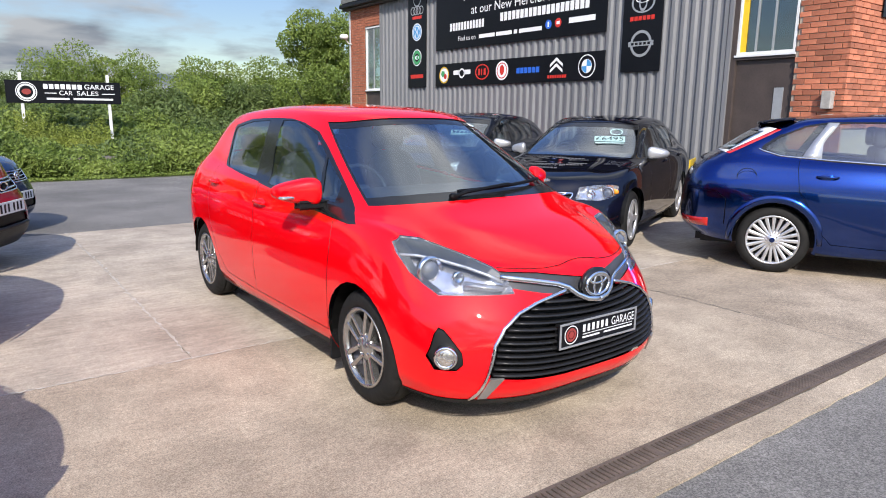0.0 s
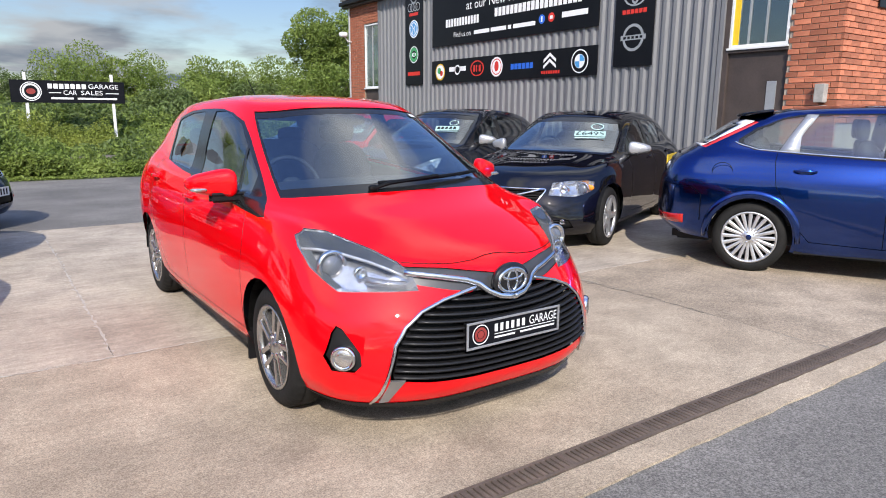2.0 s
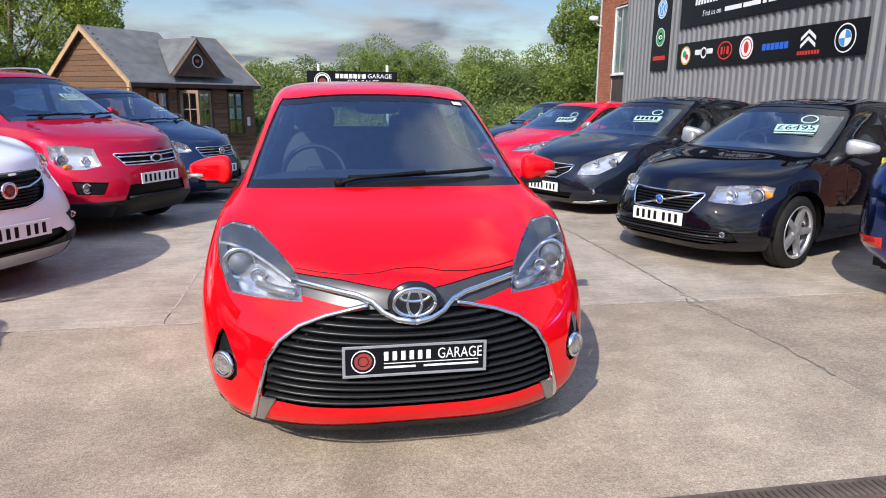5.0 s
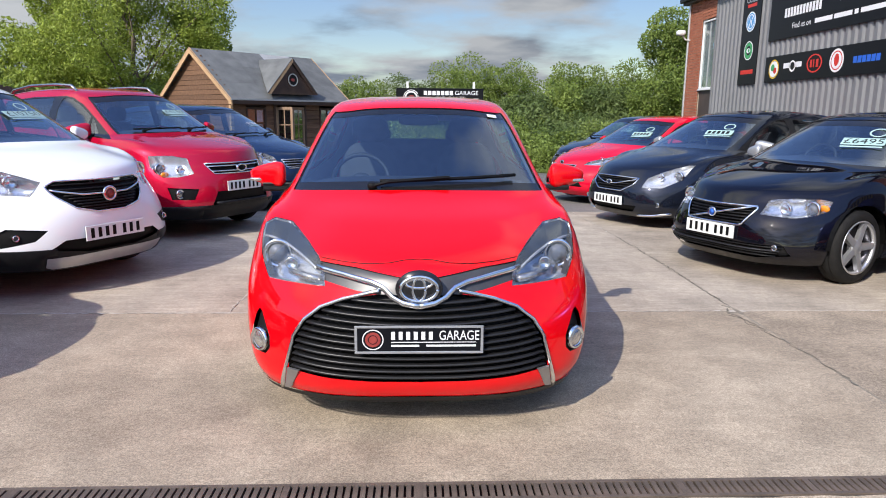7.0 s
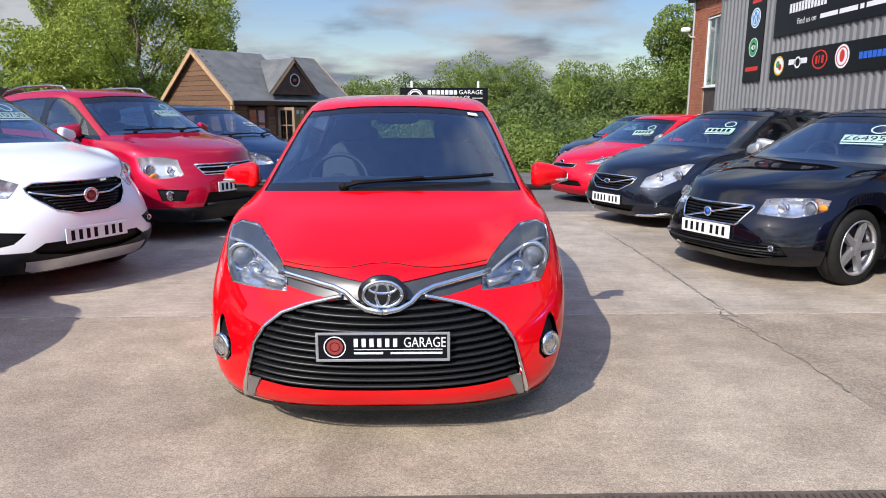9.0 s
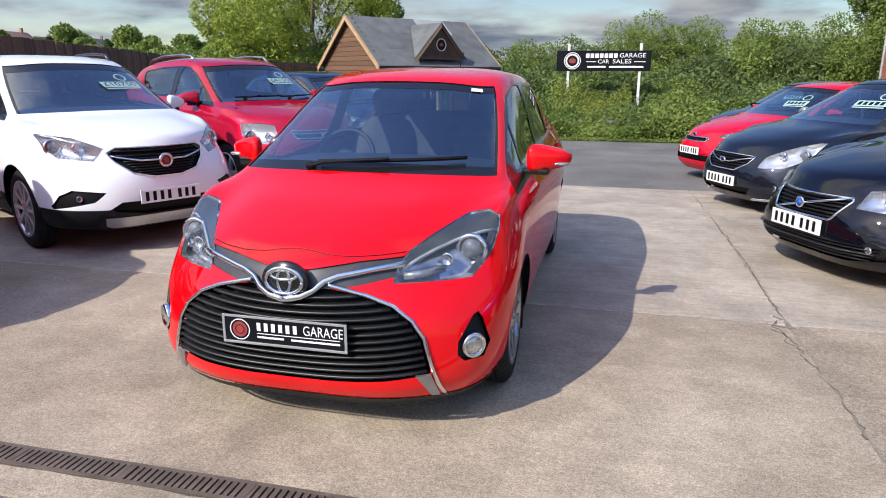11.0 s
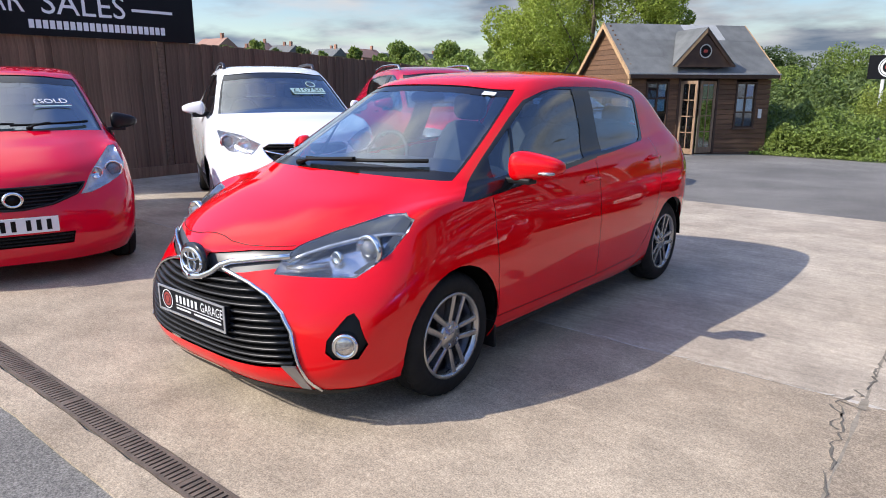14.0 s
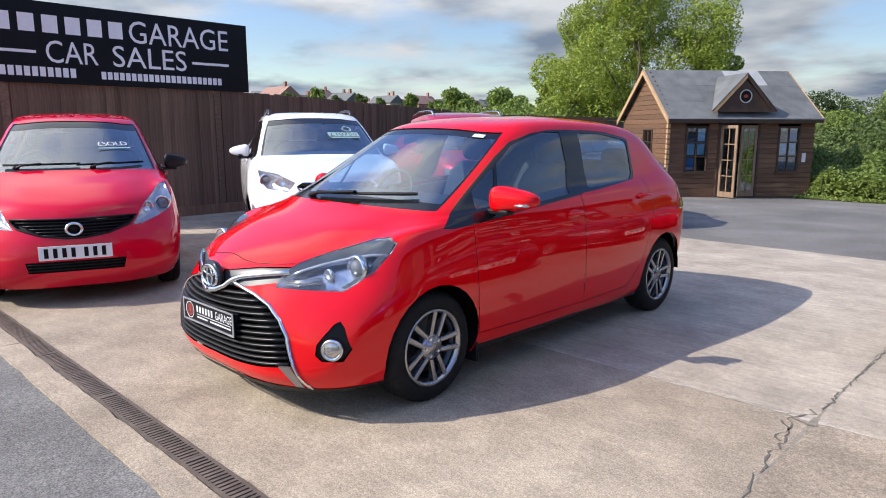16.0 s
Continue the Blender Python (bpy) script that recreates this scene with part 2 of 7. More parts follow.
PINE = surface("bare_pine", (0.36, 0.22, 0.11), (0.50, 0.33, 0.18), 4, 0.75, bump=0.2, stretch=(6, 6, 1))
# pine made darker and greyer, for door leaves that stand in shade
PINE_SHADE = surface("shaded_pine", (0.20, 0.125, 0.075), (0.30, 0.20, 0.125), 4, 0.8, bump=0.2, stretch=(6, 6, 1))
FELT = surface("roof_felt", (0.092, 0.097, 0.097), (0.150, 0.156, 0.152), 3, 0.92, bump=0.5, fine=110, spread=0.10)
FELT_L = surface("pale_felt", (0.27, 0.28, 0.275), (0.36, 0.365, 0.36), 3, 0.92, bump=0.5, fine=110)
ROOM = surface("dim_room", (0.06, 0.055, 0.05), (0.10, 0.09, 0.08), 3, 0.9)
BARK = surface("bark", (0.10, 0.075, 0.055), (0.17, 0.14, 0.10), 6, 0.95, bump=0.6, fine=40)
STEEL_W = surface("white_post", (0.70, 0.71, 0.71), (0.60, 0.61, 0.60), 5, 0.45)
TILE = surface("far_roof", (0.22, 0.12, 0.09), (0.28, 0.17, 0.13), 0.4, 0.9, spread=0.2)
RENDERED = surface("far_wall", (0.46, 0.36, 0.29), (0.55, 0.46, 0.38), 0.4, 0.9, spread=0.2)
FIELD = surface("grass_hill", (0.055, 0.075, 0.030), (0.085, 0.100, 0.042), 0.05, 0.95, bump=0.1, fine=3)


def foliage(name, a, b, spread=0.35):
    m = surface(name, a, b, 0.8, 0.55, fine=6, spread=spread, island=True, spec=0.35)
    nt = m.node_tree
    p = nt.nodes["Principled BSDF"]
    p.inputs["Transmission Weight"].default_value = 0.0
    tl, ad = nt.nodes.new("ShaderNodeBsdfTranslucent"), nt.nodes.new("ShaderNodeMixShader")
    ad.inputs[0].default_value = 0.35
    nt.links.new(p.inputs["Base Color"].links[0].from_socket, tl.inputs["Color"])
    nt.links.new(p.outputs[0], ad.inputs[1]); nt.links.new(tl.outputs[0], ad.inputs[2])
    nt.links.new(ad.outputs[0], nt.nodes["Material Output"].inputs[0])
    return m


LEAF = foliage("leaf_green", (0.130, 0.195, 0.038), (0.235, 0.300, 0.070))
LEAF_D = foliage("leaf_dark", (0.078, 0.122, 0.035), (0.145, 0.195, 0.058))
LEAF_B = foliage("leaf_olive_green", (0.150, 0.200, 0.036), (0.260, 0.300, 0.060))
LEAF_Y = foliage("leaf_yellow_green", (0.200, 0.270, 0.040), (0.33, 0.39, 0.07))

# ---- shared builders ----


def part(name, bm, material, parent=None, label="", smooth=False, normals=None):
    me = bpy.data.meshes.new(name)
    bm.to_mesh(me)
    bm.free()
    me.materials.append(material)
    if smooth or normals:
        me.shade_smooth()
    if normals:
        me.normals_split_custom_set_from_vertices(normals(me))
    ob = new(name, me)
    if parent:
        ob.parent = parent
    if label:
        tagged(ob, label)
    return ob


def thing(name, label, category, group="", m=None, kind=""):
    ob = new(name)
    ob.empty_display_size = 0.1
    if m is not None:
        ob.matrix_basis = m
    return tagged(ob, label, category, group, kind)


def box(bm, a, b, bevel=0.0, m=None):
    """An axis-aligned box from corner a to corner b, added to bm."""
    res = bmesh.ops.create_cube(bm, size=1.0)
    vs = res["verts"]
    for v in vs:
        v.co = Vector([a[i] + (v.co[i] + 0.5) * (b[i] - a[i]) for i in range(3)])
    if bevel:
        es = list({e for v in vs for e in v.link_edges})
        got = bmesh.ops.bevel(bm, geom=es, offset=bevel, segments=2, affect="EDGES", profile=0.6)
        vs = list({v for f in got["faces"] for v in f.verts} | {v for v in vs if v.is_valid})
    if m is not None:
        bmesh.ops.transform(bm, matrix=m, verts=vs)
    return vs


def boxes(*items, bevel=0.0):
    bm = bmesh.new()
    for a, b in items:
        box(bm, a, b, bevel)
    return bm


def poly(bm, pts):
    return bm.faces.new([bm.verts.new(p) for p in pts])


def slab(outline, thick, axis=2):
    """A flat outline of 3D points, given thickness along an axis or a vector."""
    bm = bmesh.new()
    f = poly(bm, outline)
    d = Vector(thick) if hasattr(thick, "__len__") else Vector([thick if i == axis else 0 for i in range(3)])
    ex = bmesh.ops.extrude_face_region(bm, geom=[f])
    for v in ex["geom"]:
        if isinstance(v, bmesh.types.BMVert):
            v.co += d
    bmesh.ops.recalc_face_normals(bm, faces=bm.faces)
    return bm


def sweep(bm, pts, r, sides=6, flat=None):
    """A tube along pts; flat gives the second radius."""
    pts = [Vector(p) for p in pts]
    rings = []
    for i, p in enumerate(pts):
        t = (pts[min(i + 1, len(pts) - 1)] - pts[max(i - 1, 0)]).normalized()
        s = t.cross(Vector((0, 0, 1)))
        s = s.normalized() if s.length > 0.05 else t.cross(Vector((0, 1, 0))).normalized()
        u = s.cross(t)
        rings.append([bm.verts.new(p + s * (math.cos(a) * (flat or r)) + u * (math.sin(a) * r)) for a in [2 * math.pi * j / sides for j in range(sides)]])
    for a, b in zip(rings, rings[1:]):
        for j in range(sides):
            bm.faces.new((a[j], a[(j + 1) % sides], b[(j + 1) % sides], b[j]))
    bm.faces.new(rings[0][::-1]); bm.faces.new(rings[-1])
    bmesh.ops.recalc_face_normals(bm, faces=bm.faces)


def lathe(bm, prof, seg, axis="x", centre=(0, 0, 0), closed=False):
    """Turns (radius, along) pairs about an axis."""
    c = Vector(centre)
    rings = []
    for r, h in prof:
        ring = []
        for j in range(seg):
            a = 2 * math.pi * j / seg
            u, v = r * math.cos(a), r * math.sin(a)
            ring.append(bm.verts.new(c + Vector({"x": (h, u, v), "y": (u, h, v), "z": (u, v, h)}[axis])))
        rings.append(ring)
    pairs = list(zip(rings, rings[1:])) + ([(rings[-1], rings[0])] if closed else [])
    for a, b in pairs:
        for j in range(seg):
            bm.faces.new((a[j], a[(j + 1) % seg], b[(j + 1) % seg], b[j]))
    if not closed:
        if prof[0][0] > 1e-6:
            bm.faces.new(rings[0])
        if prof[-1][0] > 1e-6:
            bm.faces.new(rings[-1])
    bmesh.ops.recalc_face_normals(bm, faces=bm.faces)


def blob(bm, centre, size, power=0.65, seg=20, m=None):
    """A rounded box: a sphere pushed towards its corners."""
    vs = bmesh.ops.create_uvsphere(bm, u_segments=seg, v_segments=max(8, seg // 2), radius=1.0)["verts"]
    for v in vs:
        v.co = Vector([math.copysign(abs(c) ** power, c) * s for c, s in zip(v.co, size)])
    bmesh.ops.transform(bm, matrix=Matrix.Translation(centre) @ (m or Matrix()), verts=vs)
    return vs


def letters(text, size, m, material, parent, name="lettering", width=None, align="CENTER"):
    """Flat lettering in the built-in font, in the plane of m, at most width wide."""
    cu = bpy.data.curves.new(name, "FONT")
    cu.body, cu.size, cu.align_x, cu.align_y, cu.resolution_u = text, size, align, "CENTER", 3
    tmp = bpy.data.objects.new(name, cu)
    scene.collection.objects.link(tmp)
    bpy.context.view_layer.update()
    me = bpy.data.meshes.new_from_object(tmp.evaluated_get(bpy.context.evaluated_depsgraph_get()))
    bpy.data.objects.remove(tmp)
    bpy.data.curves.remove(cu)
    me.materials.clear()
    me.materials.append(material)
    if width:
        xs = [v.co.x for v in me.vertices]
        me.transform(Matrix.Diagonal((width / (max(xs) - min(xs)), 1, 1, 1)))
    ob = new(name, me)
    if parent:
        ob.parent = parent
    ob.matrix_basis = m
    return ob


def bars(rows, m, material, parent, name="print_bar"):
    """Print that is not spelled out: one thin plate (x0, x1, y0, y1) for each piece, in the plane of m."""
    for x0, x1, y0, y1 in rows:
        ob = part(name, boxes(((x0, y0, 0), (x1, y1, 0.001))), material, parent)
        ob.matrix_basis = m


def ground_z(y):
    """The yard is level, then falls gently towards the hedge."""
    if y < 3.0:
        return 0.0
    if y < 6.0:
        return -0.005 * (y - 3.0) ** 2
    if y < 17:
        return -0.045 - 0.030 * (y - 6.0)
    return -0.375

# ---- cars ----
# A car's skin is lofted over feature lines that run from the middle of the nose round one flank to the middle of the tail.
# Each point is (half width, along, height); the nose looks to -y and the origin lies under the front axle.
SKIN = [
    [(0, -.735, .165), (.40, -.70, .165), (.655, -.56, .175), (.755, -.36, .19), (.765, .35, .19), (.775, 1.25, .19), (.775, 2.15, .20), (.70, 2.85, .26), (.42, 3.02, .28), (0, 3.05, .28)],
    [(0, -.795, .265), (.42, -.765, .265), (.695, -.60, .275), (.795, -.37, .28), (.805, .35, .265), (.812, 1.25, .265), (.812, 2.2, .28), (.74, 2.92, .36), (.44, 3.08, .38), (0, 3.11, .38)],
    [(0, -.815, .50), (.43, -.755, .50), (.725, -.535, .50), (.822, -.33, .52), (.838, .35, .53), (.846, 1.25, .55), (.846, 2.3, .58), (.775, 2.93, .62), (.45, 3.09, .62), (0, 3.12, .62)],
    [(0, -.775, .675), (.40, -.680, .665), (.69, -.475, .655), (.808, -.24, .70), (.826, .35, .75), (.836, 1.25, .79), (.832, 2.35, .83), (.765, 2.93, .83), (.45, 3.07, .83), (0, 3.10, .83)],
    [(0, -.715, .755), (.37, -.62, .765), (.615, -.40, .795), (.742, -.18, .880), (.778, .22, .912), (.785, 1.25, .955), (.78, 2.3, .985), (.715, 2.90, .98), (.44, 3.03, .97), (0, 3.06, .97)],
    [(0, -.42, .885), (.35, -.36, .890), (.555, -.20, .895), (.685, -.03, .930), (.752, .22, .948), (.757, 1.25, 1.005), (.745, 2.3, 1.035), (.675, 2.87, 1.05), (.42, 2.98, 1.04), (0, 3.01, 1.04)],
    [(0, -.045, 1.005), (.34, -.005, 1.0), (.545, .063, .992), (.672, .150, .986), (.725, .36, .995), (.728, 1.25, 1.045), (.71, 2.3, 1.075), (.625, 2.82, 1.13), (.40, 2.92, 1.13), (0, 2.95, 1.13)],
    [(0, .70, 1.425), (.28, .725, 1.418), (.45, .795, 1.40), (.526, .880, 1.398), (.553, 1.04, 1.425), (.570, 1.5, 1.440), (.555, 2.3, 1.41), (.505, 2.66, 1.36), (.30, 2.77, 1.365), (0, 2.80, 1.37)],
    [(0, .86, 1.468), (.25, .88, 1.463), (.40, .93, 1.453), (.455, 1.0, 1.455), (.475, 1.14, 1.470), (.485, 1.5, 1.482), (.465, 2.25, 1.452), (.41, 2.52, 1.415), (.26, 2.62, 1.415), (0, 2.65, 1.415)],
    [(0, 1.10, 1.495), (0, 1.12, 1.496), (0, 1.16, 1.498), (0, 1.24, 1.50), (0, 1.36, 1.505), (0, 1.6, 1.51), (0, 2.15, 1.485), (0, 2.36, 1.462), (0, 2.42, 1.455), (0, 2.44, 1.452)],
]
FINE, COARSE = 8, 5
# heights and lengths of the plain skin, to which each car gives its own
Z0 = [0, .165, .265, .50, .675, .755, 1.0, 1.425, 1.51]
LONG = [-.815, -.045, .70, 1.5, 2.51, 3.12]


def glide(P, before, after, n):
    """Catmull-Rom through P along axis 0, with uneven knots; before and after are the points beyond the ends."""
    Q = np.concatenate([[before], P, [after]])
    d = np.sqrt(np.maximum(np.linalg.norm(np.diff(Q, axis=0), axis=-1), 1e-4))[..., None]
    out = []
    for i in range(1, len(Q) - 2):
        d0, d1, d2 = d[i - 1], d[i], d[i + 1]
        v = Q[i + 1] - Q[i]
        t1 = v / d1 - (Q[i + 1] - Q[i - 1]) / (d0 + d1) + (Q[i] - Q[i - 1]) / d0
        t2 = (Q[i + 2] - Q[i + 1]) / d2 - (Q[i + 2] - Q[i]) / (d1 + d2) + v / d1
        for j in range(n):
            s = j / n
            out.append((2 * s**3 - 3 * s**2 + 1) * Q[i] + (s**3 - 2 * s**2 + s) * t1 * d1 + (3 * s**2 - 2 * s**3) * Q[i + 1] + (s**3 - s**2) * t2 * d1)
    out.append(Q[-2])
    return np.array(out)


def skin_grid(STEP):
    C = np.array(SKIN, float)
    flip = np.array([-1, 1, 1])
    A = glide(C.transpose(1, 0, 2), C[:, 1] * flip, C[:, -2] * flip, STEP)
    A = A.transpose(1, 0, 2)
    return glide(A, 2 * A[0] - A[1], A[-2] * flip, STEP)


GRIDS = {n: skin_grid(n) for n in (FINE, COARSE)}


def car_skin(STEP):
    """The whole skin as a bmesh; faces know their feature row and column, in tenths."""
    GRID = GRIDS[STEP]
    bm = bmesh.new()
    bm.faces.layers.int.new("row"), bm.faces.layers.int.new("col")
    row, col = bm.faces.layers.int["row"], bm.faces.layers.int["col"]
    R, K = GRID.shape[:2]
    for side in (1, -1):
        vs = [[bm.verts.new((p[0] * side, p[1], p[2])) for p in r] for r in GRID]
        for i in range(R - 1):
            for j in range(K - 1):
                q = (vs[i][j], vs[i][j + 1], vs[i + 1][j + 1], vs[i + 1][j])
                f = bm.faces.new(q if side == 1 else q[::-1])
                f[row], f[col] = int(10 * (i + 0.5) / STEP), int(10 * (j + 0.5) / STEP)
    bmesh.ops.remove_doubles(bm, verts=bm.verts, dist=2e-4)
    bmesh.ops.dissolve_degenerate(bm, dist=1e-5, edges=bm.edges)
    bm.normal_update()
    return bm, row, col


def cut(bm, axis, outline, keep):
    """Cuts a convex outline, seen along an axis, into the faces for which keep holds; returns the faces inside."""
    a, b = {"x": (1, 2), "y": (0, 2), "z": (0, 1)}[axis]
    area = sum(p[0] * q[1] - q[0] * p[1] for p, q in zip(outline, outline[1:] + outline[:1]))
    pts = outline if area > 0 else outline[::-1]
    lo, hi = [min(p[i] for p in pts) for i in (0, 1)], [max(p[i] for p in pts) for i in (0, 1)]
    inside = []
    reach = .16
    for f in bm.faces:
        mid = f.calc_center_median()
        if mid[a] < lo[0] - reach or mid[a] > hi[0] + reach or mid[b] < lo[1] - reach or mid[b] > hi[1] + reach:
            continue
        us, ws = [v.co[a] for v in f.verts], [v.co[b] for v in f.verts]
        if max(us) >= lo[0] and min(us) <= hi[0] and max(ws) >= lo[1] and min(ws) <= hi[1] and keep(f):
            inside.append(f)
    for p, q in zip(pts, pts[1:] + pts[:1]):
        if not inside:
            break
        no = Vector((0, 0, 0))
        no[a], no[b] = q[1] - p[1], p[0] - q[0]
        no.normalize()
        co = Vector((0, 0, 0))
        co[a], co[b] = p
        geom = list({v for f in inside for v in f.verts}) + list({e for f in inside for e in f.edges}) + inside
        got = bmesh.ops.bisect_plane(bm, geom=geom, plane_co=co, plane_no=no, dist=1e-6)["geom"]
        pool = {f for f in got if isinstance(f, bmesh.types.BMFace)} | {f for f in inside if f.is_valid}
        inside = [f for f in pool if (f.calc_center_median() - co).dot(no) < 0]
    return inside


def lift(bm, faces, push=0.0, remove=True):
    """Takes faces out of bm into a bmesh of their own, moved along their normals."""
    out = bmesh.new()
    made = {}
    for f in faces:
        for v in f.verts:
            if v not in made:
                made[v] = out.verts.new(v.co + v.normal * push)
        try:
            out.faces.new([made[v] for v in f.verts])
        except ValueError:
            pass
    if remove:
        bmesh.ops.delete(bm, geom=faces, context="FACES")
    out.normal_update()
    return out


def warp_of(d):
    ys, yt = LONG, d["y"]
    zs, zt = Z0, d["z"]
    sx = d["w"] / .846

    def ahead(a, s, t):
        if a <= s[0]:
            return t[0] + (a - s[0])
        if a >= s[-1]:
            return t[-1] + (a - s[-1])
        return float(np.interp(a, s, t))

    rake = d.get("rake", 0.0)

    def bent(v):
        """Leans the upper tail forward, for a fastback."""
        f = min(1.0, max(0.0, (v[1] - 2.15) / .55))
        return (v[0], v[1] - rake * max(0.0, v[2] - 1.02) * f * f * (3 - 2 * f), v[2])

    return lambda u: (lambda v: Vector((v[0] * sx * (1 + d.get("top", 0.0) * max(0.0, v[2] - 1.0)), ahead(v[1], ys, yt), ahead(v[2], zs, zt))))(bent(u))


def ring(cy, cz, r, n=28):
    return [(cy + r * math.cos(2 * math.pi * i / n), cz + r * math.sin(2 * math.pi * i / n)) for i in range(n)]


def strip(line, w):
    """Thin convex pieces along a line, for a shut line of width w."""
    out = []
    for p, q in zip(line, line[1:]):
        d = Vector((q[0] - p[0], q[1] - p[1])).normalized()
        s = Vector((-d.y, d.x)) * w / 2
        e = d * w / 2
        out.append([(p[0] - e.x + s.x, p[1] - e.y + s.y), (p[0] - e.x - s.x, p[1] - e.y - s.y), (q[0] + e.x - s.x, q[1] + e.y - s.y), (q[0] + e.x + s.x, q[1] + e.y + s.y)])
    return out


def wheel_parts(parent, x, y, z, r, width, rim_r, spokes, alloy, style):
    """A wheel whose face looks outward: tyre with shoulders and tread, dished rim, spokes, hub cap, nuts, brake disc."""
    out = 1 if x > 0 else -1
    hub = new("wheel")
    hub.empty_display_size = 0.05
    hub.parent = parent
    hub.matrix_basis = pose(x, y, z, 0, 0, 0 if out > 0 else 180)
    w = width
    tread = alloy is ALLOY and style == "double"
    bm = bmesh.new()
    lathe(bm, [(rim_r, -w), (rim_r + .012, -w + .004), (r - .03, -w + .002), (r - .008, -w + .022), (r, -w + .045), (r, -w * .72), (r - .006, -w * .70), (r - .006, -w * .67), (r, -w * .65), (r, -w * .36), (r - .006, -w * .34), (r - .006, -w * .31), (r, -w * .29), (r, -.045), (r - .008, -.022), (r - .03, -.002), (rim_r + .03, .004), (rim_r + .012, .002), (rim_r, -.004)], 120 if tread else 48, "x", closed=True)
    for v in bm.verts if tread else ():
        # notches cut across both shoulders
        rad = math.hypot(v.co.y, v.co.z)
        turn = int(round(math.atan2(v.co.z, v.co.y) / (2 * math.pi) * 120)) % 3
        if turn == 0 and rad > r - .012 and not -w * .66 < v.co.x < -w * .33:
            v.co.y *= (rad - .007) / rad
            v.co.z *= (rad - .007) / rad
    part("tyre", bm, RUBBER, hub, smooth=True)
    bm = bmesh.new()
    lathe(bm, [(rim_r, -.002), (rim_r + .002, .002), (rim_r - .012, .002), (rim_r - .020, -.018), (rim_r - .024, -.030), (rim_r - .010, -.030)], 48, "x", closed=True)
    part("rim", bm, alloy, hub, smooth=True)
    # barrel and brake disc are coloured dark, for the shade behind the spokes
    bm = bmesh.new()
    lathe(bm, [(rim_r - .012, -.026), (rim_r - .030, -.10), (rim_r - .03, -w), (rim_r - .034, -w), (rim_r - .036, -.10), (rim_r - .018, -.026)], 48, "x", closed=True)
    part("rim_barrel", bm, ALLOY_D, hub, smooth=True)
    bm = bmesh.new()
    lathe(bm, [(.0, -.095), (rim_r * .78, -.095), (rim_r * .78, -.105), (.0, -.105)], 32, "x")
    part("brake_disc", bm, ALLOY_D, hub)
    for i in range(spokes):
        a = 2 * math.pi * i / spokes
        pairs = (0,) if style == "single" else (-.20, .20)
        for off in pairs:
            bm = bmesh.new()
            a1, a0 = (a + off * .98, a + off * 2.0) if tread else (a + off * .95, a + off * .55)
            w0, w1 = (.017, .021) if style == "single" and spokes < 12 else (.010, .012) if spokes >= 12 else (.017, .023)
            if tread:
                w0, w1 = .0125, .0145
            elif spokes >= 18:
                w0, w1 = .0105, .0165
            if style == "single" and spokes <= 6:
                w0, w1 = .030, .026
            s0, s1 = Vector((0, math.cos(a0), math.sin(a0))), Vector((0, math.cos(a1), math.sin(a1)))
            t0, t1 = Vector((0, -s0.z, s0.y)), Vector((0, -s1.z, s1.y))
            p0, p1 = s0 * (rim_r * (.32 if tread else .22)), s1 * (rim_r - .014)
            f0, f1 = Vector((-.012, 0, 0)), Vector((-.008, 0, 0))
            b = Vector((-.035, 0, 0))
            c = [p0 + t0 * w0 + f0, p0 - t0 * w0 + f0, p1 - t1 * w1 + f1, p1 + t1 * w1 + f1]
            mid = [(c[0] * .75 + c[1] * .25) + Vector((.004, 0, 0)), (c[1] * .75 + c[0] * .25) + Vector((.004, 0, 0)), (c[2] * .75 + c[3] * .25) + Vector((.004, 0, 0)), (c[3] * .75 + c[2] * .25) + Vector((.004, 0, 0))]
            V = [bm.verts.new(v) for v in c + [v + b for v in c] + mid]
            for q in ((8, 9, 10, 11), (0, 8, 11, 3), (9, 1, 2, 10), (0, 3, 7, 4), (1, 5, 6, 2), (4, 7, 6, 5), (0, 4, 5, 1), (3, 2, 6, 7), (0, 1, 9, 8), (2, 3, 11, 10)):
                bm.faces.new([V[i2] for i2 in q])
            bmesh.ops.recalc_face_normals(bm, faces=bm.faces)
            part("spoke", bm, alloy, hub)
    bm = bmesh.new()
    k = 1.3 if spokes >= 18 else 1.0
    lathe(bm, [(.0, .0), (.026 * k, -.001), (.030 * k, -.006), (.062 * k, -.010), (.070 * k, -.016), (.070 * k, -.06), (.0, -.06)], 24, "x")
    part("hub_cap", bm, alloy, hub, smooth=True)
    if spokes >= 18:
        bm = bmesh.new()
        lathe(bm, [(.024, .001), (.020, .004), (.0, .005)], 20, "x")
        part("hub_badge", bm, BLUE, hub)
    for i in range(5 if tread or spokes >= 18 else 0):
        a = 2 * math.pi * (i + .5) / 5
        bm = bmesh.new()
        lathe(bm, [(.009, -.016), (.009, -.004), (.006, -.002)], 8, "x", (0, .048 * math.cos(a), .048 * math.sin(a)))
        part("wheel_nut", bm, CHROME, hub)
    return hub


def plate(parent, surf, x, z, w, h, material, rows, rear=None, tilt=0, push=.018, name="number_plate"):
    """A number plate on the nose, its characters as plain bars."""
    y = surf(x, z) - push
    bm = boxes(((-w / 2, -.004, -h / 2), (w / 2, .006, h / 2)), bevel=.002)
    ob = part(name, bm, material, parent)
    ob.matrix_basis = pose(x, y, z, tilt, 0, 0)
    bars(rows, pose(0, -.0045, 0, 90, 0, 0), INK, ob)
    return ob


